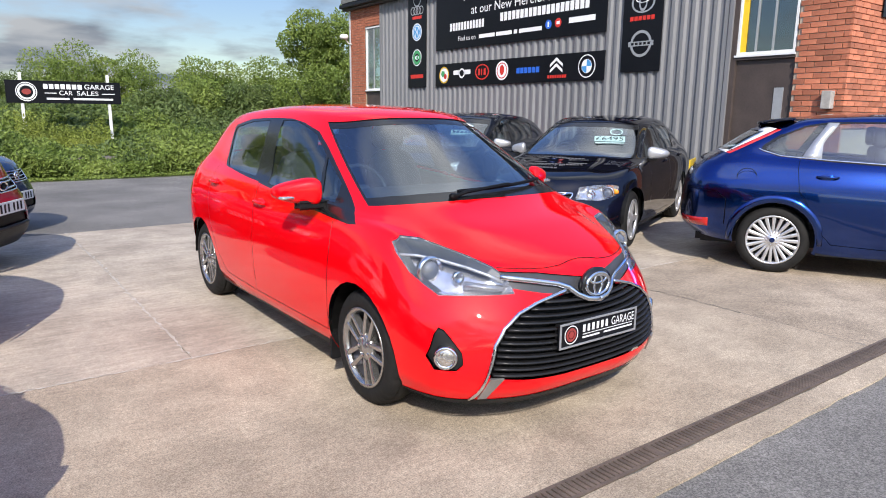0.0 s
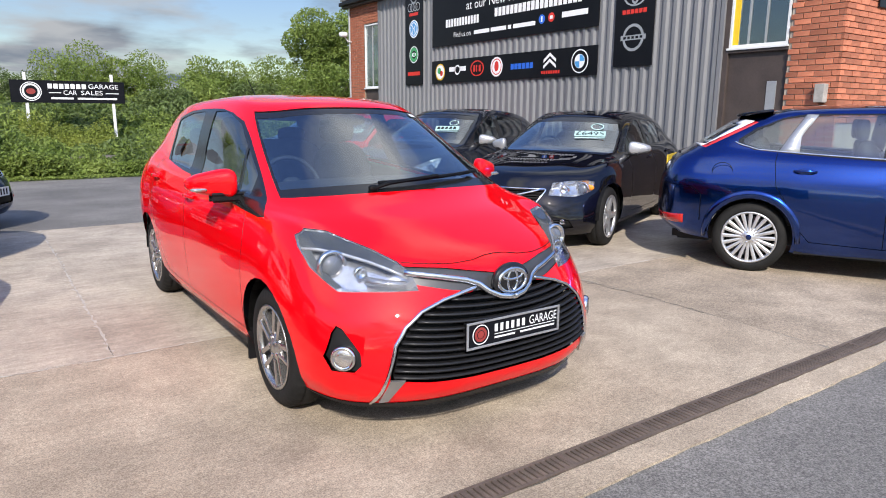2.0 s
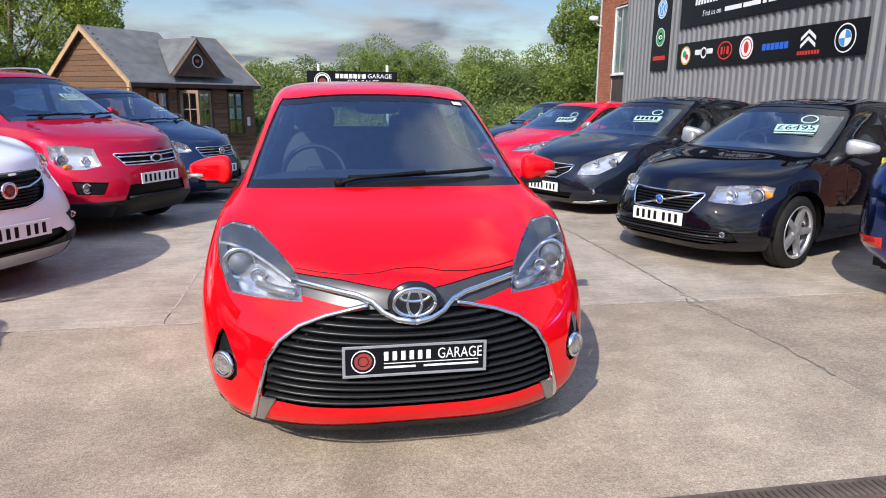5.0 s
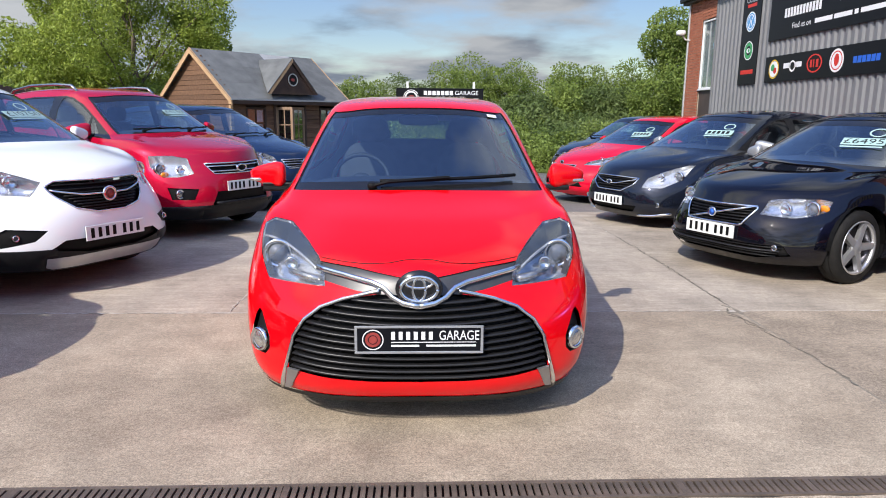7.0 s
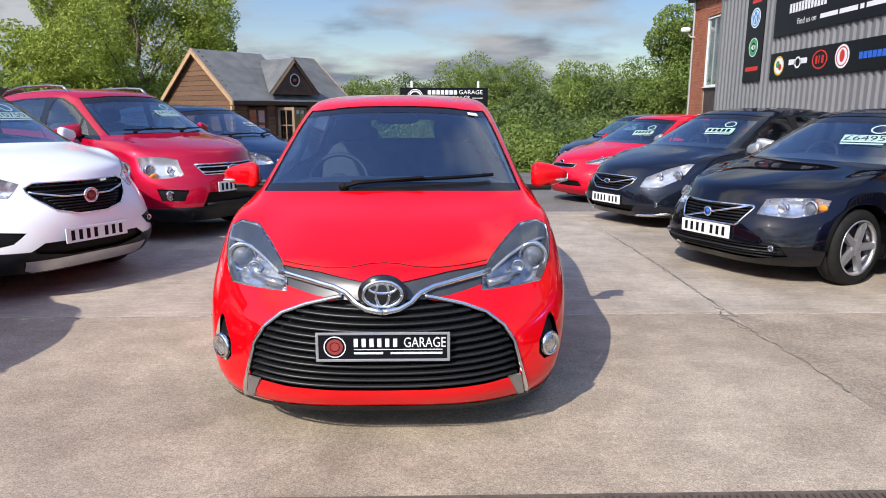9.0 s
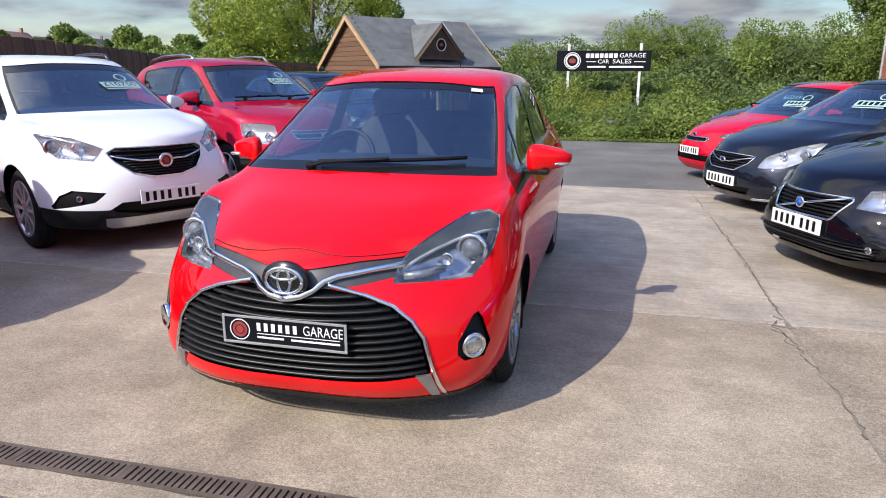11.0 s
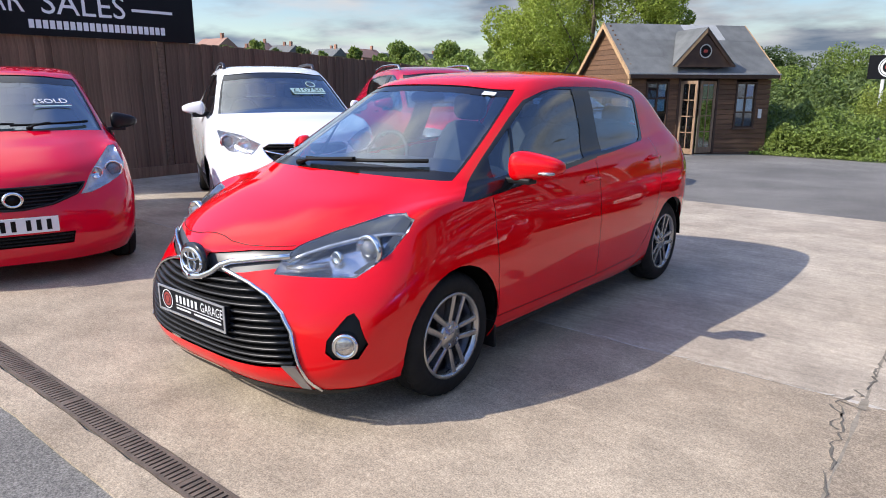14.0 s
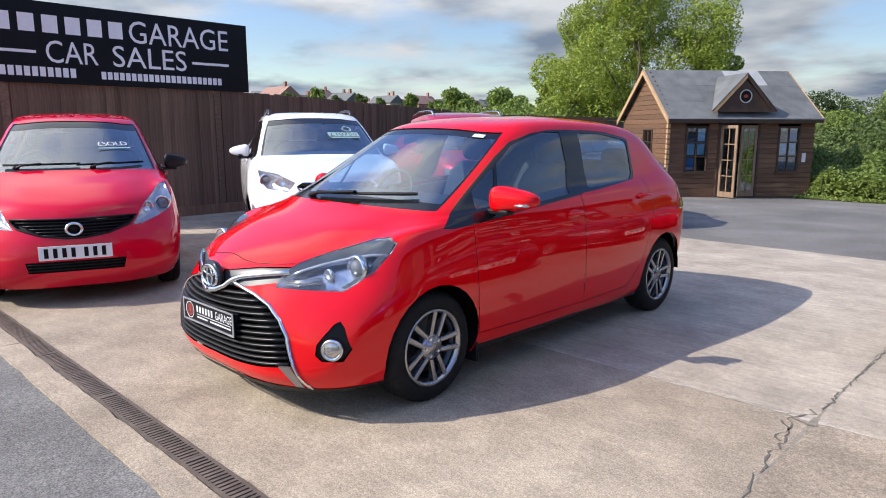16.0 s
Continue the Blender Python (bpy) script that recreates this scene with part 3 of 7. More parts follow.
NUMBER_BARS = [(-.222 + .063 * i + (.028 if i > 3 else 0), -.222 + .063 * i + .030 + (.028 if i > 3 else 0), -.038, .038) for i in range(7)]


def build_car(d, label, m, group="cars on the forecourt"):
    """A car from its sizes d."""
    car = thing("car", label, "car", group, m)
    bm, row, col = car_skin(d.get("fine", COARSE))
    bm.faces.layers.int.new("zone")
    row, col, zone = [bm.faces.layers.int[n] for n in ("row", "col", "zone")]
    base = bm.copy()
    W = warp_of(d)
    for v in base.verts:
        v.co = W(v.co)
    base.normal_update()
    from_verts = [tuple(v.co) for v in base.verts]
    nor = np.array([tuple(v.normal) for v in base.verts])
    pos = np.array(from_verts)
    faces = [[v.index for v in f.verts] for f in base.faces]
    base.verts.index_update()
    faces = [[v.index for v in f.verts] for f in base.faces]
    tree = bvhtree.BVHTree.FromPolygons(from_verts, faces)
    base.free()

    def smooth_normals(me):
        out = []
        for v in me.vertices:
            hit = tree.find_nearest(v.co)
            ids = faces[hit[2]]
            wts = 1.0 / (np.linalg.norm(pos[ids] - np.array(v.co), axis=1) ** 2 + 1e-7)
            nn = (nor[ids] * wts[:, None]).sum(0)
            out.append(tuple(nn / (np.linalg.norm(nn) + 1e-9)))
        return out

    def surf(x, z, back=False):
        hit = tree.ray_cast(Vector((x, 9 if back else -4, z)), Vector((0, -1 if back else 1, 0)))
        return hit[0].y if hit[0] else (d["y"][-1] if back else d["y"][0])

    def side(y, z, s=1):
        hit = tree.ray_cast(Vector((3 * s, y, z)), Vector((-s, 0, 0)))
        return hit[0].x if hit[0] else d["w"] * s

    def done(name, b, material, label2="", parent2=None, smooth=True, thick=0.0):
        for v in b.verts:
            v.co = W(v.co)
        ob = part(name, b, material, parent2 or car, label2, normals=smooth_normals if smooth else None)
        if thick:
            so = ob.modifiers.new("thick", "SOLIDIFY")
            so.thickness, so.offset = thick, -1
        return ob

    # openings: windscreen and rear window between the feature lines, side windows cut from the flanks
    screen = [f for f in bm.faces if 60 <= f[row] < 70 and f[col] < 30]
    frit = [f for f in screen if f[row] == 60 or f[col] == 29 or f[row] == 69]
    done("windscreen_border", lift(bm, frit, -.005), GLOSS_TRIM)
    screen = [f for f in bm.faces if 60 <= f[row] < 70 and f[col] < 30]
    done("windscreen", lift(bm, screen, -.006), GLASS)
    tail = [f for f in bm.faces if 60 <= f[row] < 69 and f[col] >= 73]
    if d.get("tail_window", True):
        done("rear_window", lift(bm, tail, -.006), GLASS_D if d.get("dark_rear") else GLASS)
    for s in (1, -1):
        flank = lambda f: f.calc_center_median().x * s > .3 and abs(f.normal.x) > .35 and f[col] >= 30
        for outline in d["surround"]:
            for f in cut(bm, "x", list(outline), flank):
                f[zone] = 1
        for name, outline in d["panes"]:
            fs = cut(bm, "x", list(outline), flank)
            if fs:
                done("door_window", lift(bm, fs, -.005), GLASS_D if d.get("dark_rear") and name == "rear" else GLASS_S)
        done("window_surround", lift(bm, [f for f in bm.faces if f[zone] == 1], -.001), d.get("surround_paint", GLOSS_TRIM))
        for cy, r2 in ((d["y0"][0], d["arch"]), (d["y0"][1], d["arch"])):
            hub_y = d["axles"][0] if cy == d["y0"][0] else d["axles"][1]
            arch = [(float(np.interp(a, d["y"], LONG)), float(np.interp(b, d["z"], Z0))) for a, b in ring(hub_y, d["tyre"], r2)]
            fs = cut(bm, "x", arch, lambda f: f.calc_center_median().x * s > .45 and f.calc_center_median().z < .95)
            bmesh.ops.delete(bm, geom=fs, context="FACES")
        for line in d["shut"]:
            for q in strip(line, d.get("gap", .006)):
                fs = cut(bm, "x", q, lambda f: f.calc_center_median().x * s > .3 and abs(f.normal.x) > .3)
                if fs:
                    done("panel_gap", lift(bm, fs, -.006), INK)
        if d.get("sill_trim"):
            fs = cut(bm, "x", d["sill_trim"], lambda f: f.calc_center_median().x * s > .45)
            for lo, hi in ((-9, d["y0"][0]), d["y0"], (d["y0"][1], 9)):
                piece = [f for f in fs if f.is_valid and lo <= f.calc_center_median().y < hi]
                if piece:
                    done("sill_trim", lift(bm, piece, .004), TRIM, thick=.008)
    nose = lambda f: f.calc_center_median().y < .12 and f[row] < 62
    for name, outline, material, push in d["nose"]:
        both = [outline, [(-x, z) for x, z in outline]] if min(p[0] for p in outline) > .02 else [outline]
        for o in both:
            fs = cut(bm, "y", list(o), nose)
            if name == "headlight":
                lens = done("headlight", lift(bm, fs, .001, remove=False), LENS)
                bowl = lift(bm, fs, 0.0)
                for v in bowl.verts:
                    v.co -= v.normal * (.004 if v.is_boundary else .05)
                    v.co = W(v.co)
                part("reflector", bowl, material, lens, smooth=True)
                cx, cz = [sum(p[i] for p in o) / len(o) for i in (0, 1)]
                px_, pz_ = d.get("projector", (abs(cx) + .05, cz - .01))
                p = W((px_ * (1 if cx > 0 else -1), 0, pz_))
                py = surf(p.x, p.z)
                b = bmesh.new()
                lathe(b, [(.050, .004), (.056, -.010), (.066, -.012), (.070, .0), (.064, .03), (.0, .04)], 28, "y", (p.x, py + .040, p.z))
                part("lamp_bezel", b, CHROME, lens, smooth=True)
                b = bmesh.new()
                blob(b, (p.x, py + .044, p.z), (.046, .030, .046), 1.0, 20)
                part("projector", b, PROJECTOR, lens, smooth=True)
                if "projector" not in d:
                    q = W(((px_ - .13) * (1 if cx > 0 else -1), 0, pz_ - .005))
                    b = bmesh.new()
                    lathe(b, [(.030, .016), (.040, -.004), (.046, -.006), (.049, .004), (.044, .03), (.0, .026)], 22, "y", (q.x, surf(q.x, q.z) + .036, q.z))
                    part("main_beam", b, CHROME, lens, smooth=True)
                if d.get("amber"):
                    b = bmesh.new()
                    q = W((cx + d["amber"][0] * (1 if cx > 0 else -1), 0, cz + d["amber"][1]))
                    blob(b, (q.x, surf(q.x, q.z) + .03, q.z), (.05, .02, .028), .8, 14)
                    part("indicator", b, AMBER, lens, smooth=True)
            else:
                done(name, lift(bm, fs, push), material)
    tails = lambda f: f.calc_center_median().y > 2.2 and f[row] < 75
    for name, axis, outline, material in d.get("tail", []):
        for s in ((1, -1) if axis == "x" or min(p[0] for p in outline) > .02 else (1,)):
            o = list(outline) if axis == "x" else [(x * s, z) for x, z in outline]
            fs = cut(bm, axis, o, lambda f: tails(f) and (axis == "y" or f.calc_center_median().x * s > .2))
            if fs:
                done(name, lift(bm, fs, .002), material, thick=.02)
    inner = lift(bm, [f for f in bm.faces if f.calc_center_median().z > .40 and f[row] > (45 if f.calc_center_median().y < .42 else 14) and f.calc_center_median().y > .05], -.03, remove=False)
    done("lining", inner, LINING, "pale grey headlining and pillar trim")
    body = done("body", bm, d["paint"])

    # underside, wells, wheels
    b = bmesh.new()
    f0, r0 = d["y"][0], d["y"][-1]
    zb = d["z"][1] + .03
    wb = d["w"]
    ax, r, wz = d["axles"], d["tyre"], d["tyre"] - .004
    box(b, (-wb * .60, f0 + .28, zb), (wb * .60, ax[0] - r - .05, zb + .25))
    box(b, (-wb * .93, ax[0] + r + .05, zb), (wb * .93, ax[1] - r - .05, zb + .14))
    box(b, (-wb * .60, ax[1] + r + .05, zb), (wb * .60, r0 - .25, zb + .25))
    box(b, (-wb * .62, f0 + .2, zb + .02), (wb * .62, r0 - .2, zb + .3))
    part("underbody", b, TRIM, car)
    # tray added out of sight below the nose, to stop light leaking through
    rim_ = [W((x, y, .172)) for x, y in ((-.75, -.345), (-.645, -.55), (-.39, -.685), (0, -.715), (.39, -.685), (.645, -.55), (.75, -.345))]
    part("undertray", slab(rim_[::-1], .02), INK, car)
    for y in ax:
        for s in (1, -1):
            b = bmesh.new()
            R2 = r + .05
            n = 14
            A = [b.verts.new((s * (wb - .05), y + R2 * math.cos(math.pi * i / n), wz + R2 * math.sin(math.pi * i / n))) for i in range(n + 1)]
            B = [b.verts.new((s * (wb - .40), v.co.y, v.co.z)) for v in A]
            for i in range(n):
                b.faces.new((A[i], A[i + 1], B[i + 1], B[i]))
            b.faces.new(B)
            part("wheel_well", b, INK, car)
            wheel_parts(car, s * (wb - d.get("inset", .045)), y, wz, r, .185, d["rim"], d["spokes"], d["alloy"], d["style"])

    # door mirrors, handles, wipers
    mp = W(d.get("mirror", (.795, .50, 1.04)))
    for s in (1, -1):
        b = bmesh.new()
        blob(b, ((mp.x + .095) * s, mp.y, mp.z), (.116, .068, .076), .62, 24)
        for v in b.verts:
            if v.co.y > mp.y:
                v.co.y = mp.y + (v.co.y - mp.y) * .55
            k = (abs(v.co.x) - mp.x) / .19
            v.co.z = mp.z + (v.co.z - mp.z) * (1.12 - .55 * k)
            v.co.y += d.get("mirror_sweep", .085) * k
            v.co.z -= .006 * k
        mirror = part("door_mirror", b, d.get("mirror_paint", d["paint"]), car, smooth=True)
        b = bmesh.new()
        box(b, ((mp.x - .09) * s, mp.y - .03, mp.z - .085), ((mp.x + .10) * s, mp.y + .04, mp.z - .055), bevel=.01)
        part("mirror_arm", b, TRIM, mirror)
        b = bmesh.new()
        for v in blob(b, ((mp.x + .10) * s, mp.y + .036, mp.z - .004), (.085, .006, .052), .6, 16):
            v.co.y += (d.get("mirror_sweep", .085) - .035) * (abs(v.co.x) - mp.x) / .19
        part("mirror_glass", b, CHROME, mirror, smooth=True)
        if d.get("repeater"):
            b = bmesh.new()
            blob(b, ((mp.x + .150) * s, mp.y - .050 + d.get("mirror_sweep", .085) * .79, mp.z - .030), (.052, .030, .011), .7, 14)
            part("side_repeater", b, LAMP_CLEAR, mirror, smooth=True)
        for hy, hz in d["handles"]:
            p = W((.8, hy, hz))
            x = side(p.y, p.z, s)
            b = bmesh.new()
            blob(b, (x - .002 * s, p.y, p.z), (.012, .062, .030), .9, 16)
            cup = part("handle_cup", b, d["paint"], car, smooth=True)
            b = bmesh.new()
            sweep(b, [(x + .004 * s, p.y - .085, p.z + .004), (x + .026 * s, p.y - .06, p.z + .006), (x + .031 * s, p.y, p.z + .008), (x + .026 * s, p.y + .06, p.z + .006), (x + .004 * s, p.y + .085, p.z + .004)], .011, 8)
            part("door_handle", b, d.get("handle_paint", d["paint"]), car, smooth=True)
    c0, c1 = W((0, -.03, 1.01)), W((0, .70, 1.425))
    for px, length, ang in d["wipers"]:
        b = bmesh.new()
        dirn = Vector((math.cos(ang), 0, math.sin(ang)))
        pts = []
        for i in range(9):
            t = i / 8
            x, z = px + dirn.x * length * t, c0.z + .028 + dirn.z * length * t
            pts.append((x, surf(x, z) - .028, z + .008))
        sweep(b, pts, .010, 6, .013)
        part("wiper_blade", b, INK, car)
        b = bmesh.new()
        q = d["pivots"][0] if px < 0 or len(d["wipers"]) == 1 else d["pivots"][-1]
        qy = surf(q, c0.z + .01) - .018
        mid = pts[4]
        sweep(b, [(q, qy, c0.z + .012), (q * .8 + mid[0] * .2, qy * .8 + mid[1] * .2 - .014, c0.z + .034), (mid[0], mid[1] - .018, mid[2] + .01)], .010, 6, .015)
        blob(b, (q, qy + .004, c0.z + .012), (.026, .02, .018), .8, 12)
        part("wiper_arm", b, INK, car)
    # cabin
    hz = d["z"][6] - 1.0
    b = bmesh.new()
    blob(b, (0, .46 + c0.y, .90 + hz), (wb - .14, .36, .12), .5, 28)
    part("dashboard", b, DASH, car, smooth=True)
    b = bmesh.new()
    lathe(b, [(.175, -.016), (.190, 0), (.175, .016), (.160, 0)], 28, "y", (0, 0, 0), closed=True)
    box(b, (-.16, -.012, -.015), (.16, .012, .015), bevel=.006)
    box(b, (-.015, -.012, -.16), (.015, .012, .0), bevel=.006)
    blob(b, (0, -.01, 0), (.06, .03, .05), .8, 14)
    ob = part("steering_wheel", b, DASH, car, smooth=True)
    ob.matrix_basis = pose(-.36, .80 + c0.y, .97 + hz, -22, 0, 0)
    dz = hz * .6
    for sx in (-.36, .36):
        b = bmesh.new()
        blob(b, (0, 0, 0), (.25, .27, .10), .55, 20)
        for v in blob(b, (0, .30, .36), (.235, .085, .36), .6, 20, pose(0, 0, 0, -16, 0, 0)):
            v.co.x *= 1 - .22 * max(0, v.co.z - .35)
        seat = part("seat", b, CLOTH, car, smooth=True)
        seat.matrix_basis = pose(sx, d["seat_y"], .47 + dz, 0, 0, 0)
        b = bmesh.new()
        blob(b, (0, .43, .80), (.135, .05, .095), .6, 16)
        part("headrest", b, CLOTH, seat, smooth=True)
    b = bmesh.new()
    blob(b, (0, 0, 0), (wb - .22, .24, .11), .4, 20)
    blob(b, (0, .26, .34), (wb - .24, .08, .34), .4, 20, pose(0, 0, 0, -14, 0, 0))
    for sx in (-.36, .36):
        blob(b, (sx, .36, .70), (.12, .045, .07), .6, 12)
    ob = part("rear_seat", b, CLOTH, car, smooth=True)
    ob.matrix_basis = pose(0, d["seat_y"] + .95, .50 + dz, 0, 0, 0)
    b = bmesh.new()
    blob(b, (0, c1.y + .06, c1.z - .075), (.125, .022, .034), .6, 16)
    part("rear_view_mirror", b, DASH, car, smooth=True)
    return car, W, surf, side
FOOT_GREY = surface("dark_grey_plastic", (0.032, 0.033, 0.036), (0.05, 0.05, 0.054), 12, 0.35)
LAMP_CLEAR = surface("clear_lamp", (0.60, 0.58, 0.55), (0.32, 0.31, 0.30), 45, 0.12, 0.75, coat=1.0)
FOOT_SILVER = surface("satin_silver", (0.36, 0.36, 0.36), (0.30, 0.30, 0.30), 14, 0.3, 0.8)
SLAT = surface("satin_black", (0.010, 0.010, 0.011), (0.014, 0.014, 0.015), 20, 0.38, spec=0.4)
LAMP_WHITE = surface("pale_lamp_bowl", (0.80, 0.80, 0.78), (0.50, 0.51, 0.52), 16, 0.2, 0.6)
LAMP_DARK = surface("lamp_bowl", (0.035, 0.040, 0.045), (0.06, 0.066, 0.072), 16, 0.4, 0.0)
LAMP_BRIGHT = surface("bright_lamp_bowl", (0.72, 0.73, 0.74), (0.42, 0.43, 0.45), 14, 0.16, 0.8)
PROJECTOR = surface("projector_glass", (0.10, 0.11, 0.13), (0.16, 0.17, 0.19), 20, 0.05, 0.2, coat=1.0)
LAMP_MID = surface("lamp_bowl_grey", (0.74, 0.75, 0.77), (0.40, 0.41, 0.44), 12, 0.16, 0.75)
PANES = [
    ("quarter", [(.40, .985), (.605, 1.005), (.605, 1.165), (.56, 1.14)]),
    ("front", [(.635, 1.008), (1.275, 1.045), (1.255, 1.26), (1.215, 1.365), (1.17, 1.388), (1.06, 1.372), (.85, 1.295), (.635, 1.180)]),
    ("rear", [(1.41, 1.050), (2.13, 1.065), (2.19, 1.085), (2.355, 1.27), (2.36, 1.31), (2.33, 1.335), (1.80, 1.378), (1.375, 1.388)]),
]
SURROUND = [
    [(.13, .918), (.20, .908), (.40, .935), (1.34, 1.022), (1.30, 1.402), (1.17, 1.403), (1.04, 1.386), (.84, 1.312), (.60, 1.182)],
    [(1.33, 1.022), (2.15, 1.048), (2.21, 1.072), (2.378, 1.265), (2.383, 1.318), (2.34, 1.35), (1.80, 1.393), (1.29, 1.403)],
]
SHUT = [
    [(.30, .30), (.33, .55), (.335, .80), (.30, .90)],
    [(1.345, .29), (1.355, .70), (1.345, 1.03)],
    [(.30, .30), (1.345, .285)],
    [(1.345, .285), (1.95, .30), (2.10, .42), (2.22, .62), (2.33, .84), (2.34, 1.04)],
]
RED_PANES = [
    ("quarter", [(.39, .98), (.545, .992), (.65, 1.205), (.42, 1.078)]),
    ("front", [(.565, .955), (1.285, 1.008), (1.355, 1.178), (1.378, 1.398), (1.21, 1.400), (1.08, 1.380), (.87, 1.326), (.675, 1.215)]),
    ("rear", [(1.535, 1.032), (2.08, 1.054), (2.145, 1.078), (2.18, 1.112), (2.245, 1.322), (2.20, 1.342), (1.90, 1.383), (1.59, 1.395)]),
]
RED_SURROUND = [
    [(.09, .906), (.17, .898), (.38, .912), (1.43, .998), (1.43, 1.413), (1.25, 1.411), (1.07, 1.390), (.86, 1.341), (.65, 1.235), (.41, 1.092)],
    [(1.42, .998), (1.62, 1.014), (2.11, 1.040), (2.18, 1.068), (2.208, 1.10), (2.274, 1.332), (2.245, 1.352), (1.95, 1.397), (1.70, 1.409), (1.42, 1.413)],
]
RED_SHUT = [
    [(.345, .30), (.315, .50), (.302, .75), (.32, .90)],
    [(1.39, .29), (1.372, .45), (1.362, .75), (1.40, 1.0)],
    [(.345, .30), (1.39, .285)],
    [(1.39, .285), (1.95, .30), (2.10, .42), (2.22, .62), (2.30, .84), (2.29, 1.06)],
]
RED_HATCH = dict(
    paint=RED, w=.846, y=[-.815, -.045, .70, 1.5, 2.51, 3.12], z=Z0, y0=(0, 2.51), axles=(0, 2.51), axle_z=.30, arch=.335, tyre=.298, rim=.205,
    spokes=5, alloy=ALLOY, style="double", panes=RED_PANES, surround=RED_SURROUND, shut=RED_SHUT, handles=[(1.27, .883), (2.175, .937)], wipers=[(-.20, .72, .03)], pivots=[-.24], seat_y=1.22,
    repeater=True, inset=.045, fine=FINE, rake=.14, mirror=(.795, .50, 1.035), mirror_sweep=.10, gap=.0045, projector=(.655, .748),
    nose=[
        ("headlight", [(.40, .666), (.412, .737), (.44, .776), (.50, .818), (.61, .876), (.70, .890), (.747, .866), (.754, .822), (.742, .745), (.712, .697), (.680, .658)], LAMP_MID, 0),
        ("grille_back", [(-.17, .654), (-.318, .624), (-.412, .586), (-.487, .527), (-.533, .456), (-.557, .356), (-.562, .312), (-.40, .293), (-.20, .281), (0, .278), (.20, .281), (.40, .293), (.562, .312), (.557, .356), (.533, .456), (.487, .527), (.412, .586), (.318, .624), (.17, .654)], INK, -.05),
        ("badge_band", [(.05, .716), (.27, .749), (.445, .760), (.425, .692), (.27, .662), (.17, .652), (.05, .640)], FOOT_GREY, -.008),
        ("fog_surround", [(.655, .375), (.68, .345), (.745, .342), (.765, .40), (.735, .50), (.716, .530), (.700, .520), (.655, .425)], TRIM, -.02),
        ("lower_lip", [(-.8, .10), (.8, .10), (.8, .196), (-.8, .196)], TRIM, .004),
    ],
    tail=[("tail_lamp", "x", [(2.70, .80), (3.2, .78), (3.2, 1.05), (2.85, 1.07)], LAMP_RED)],
)


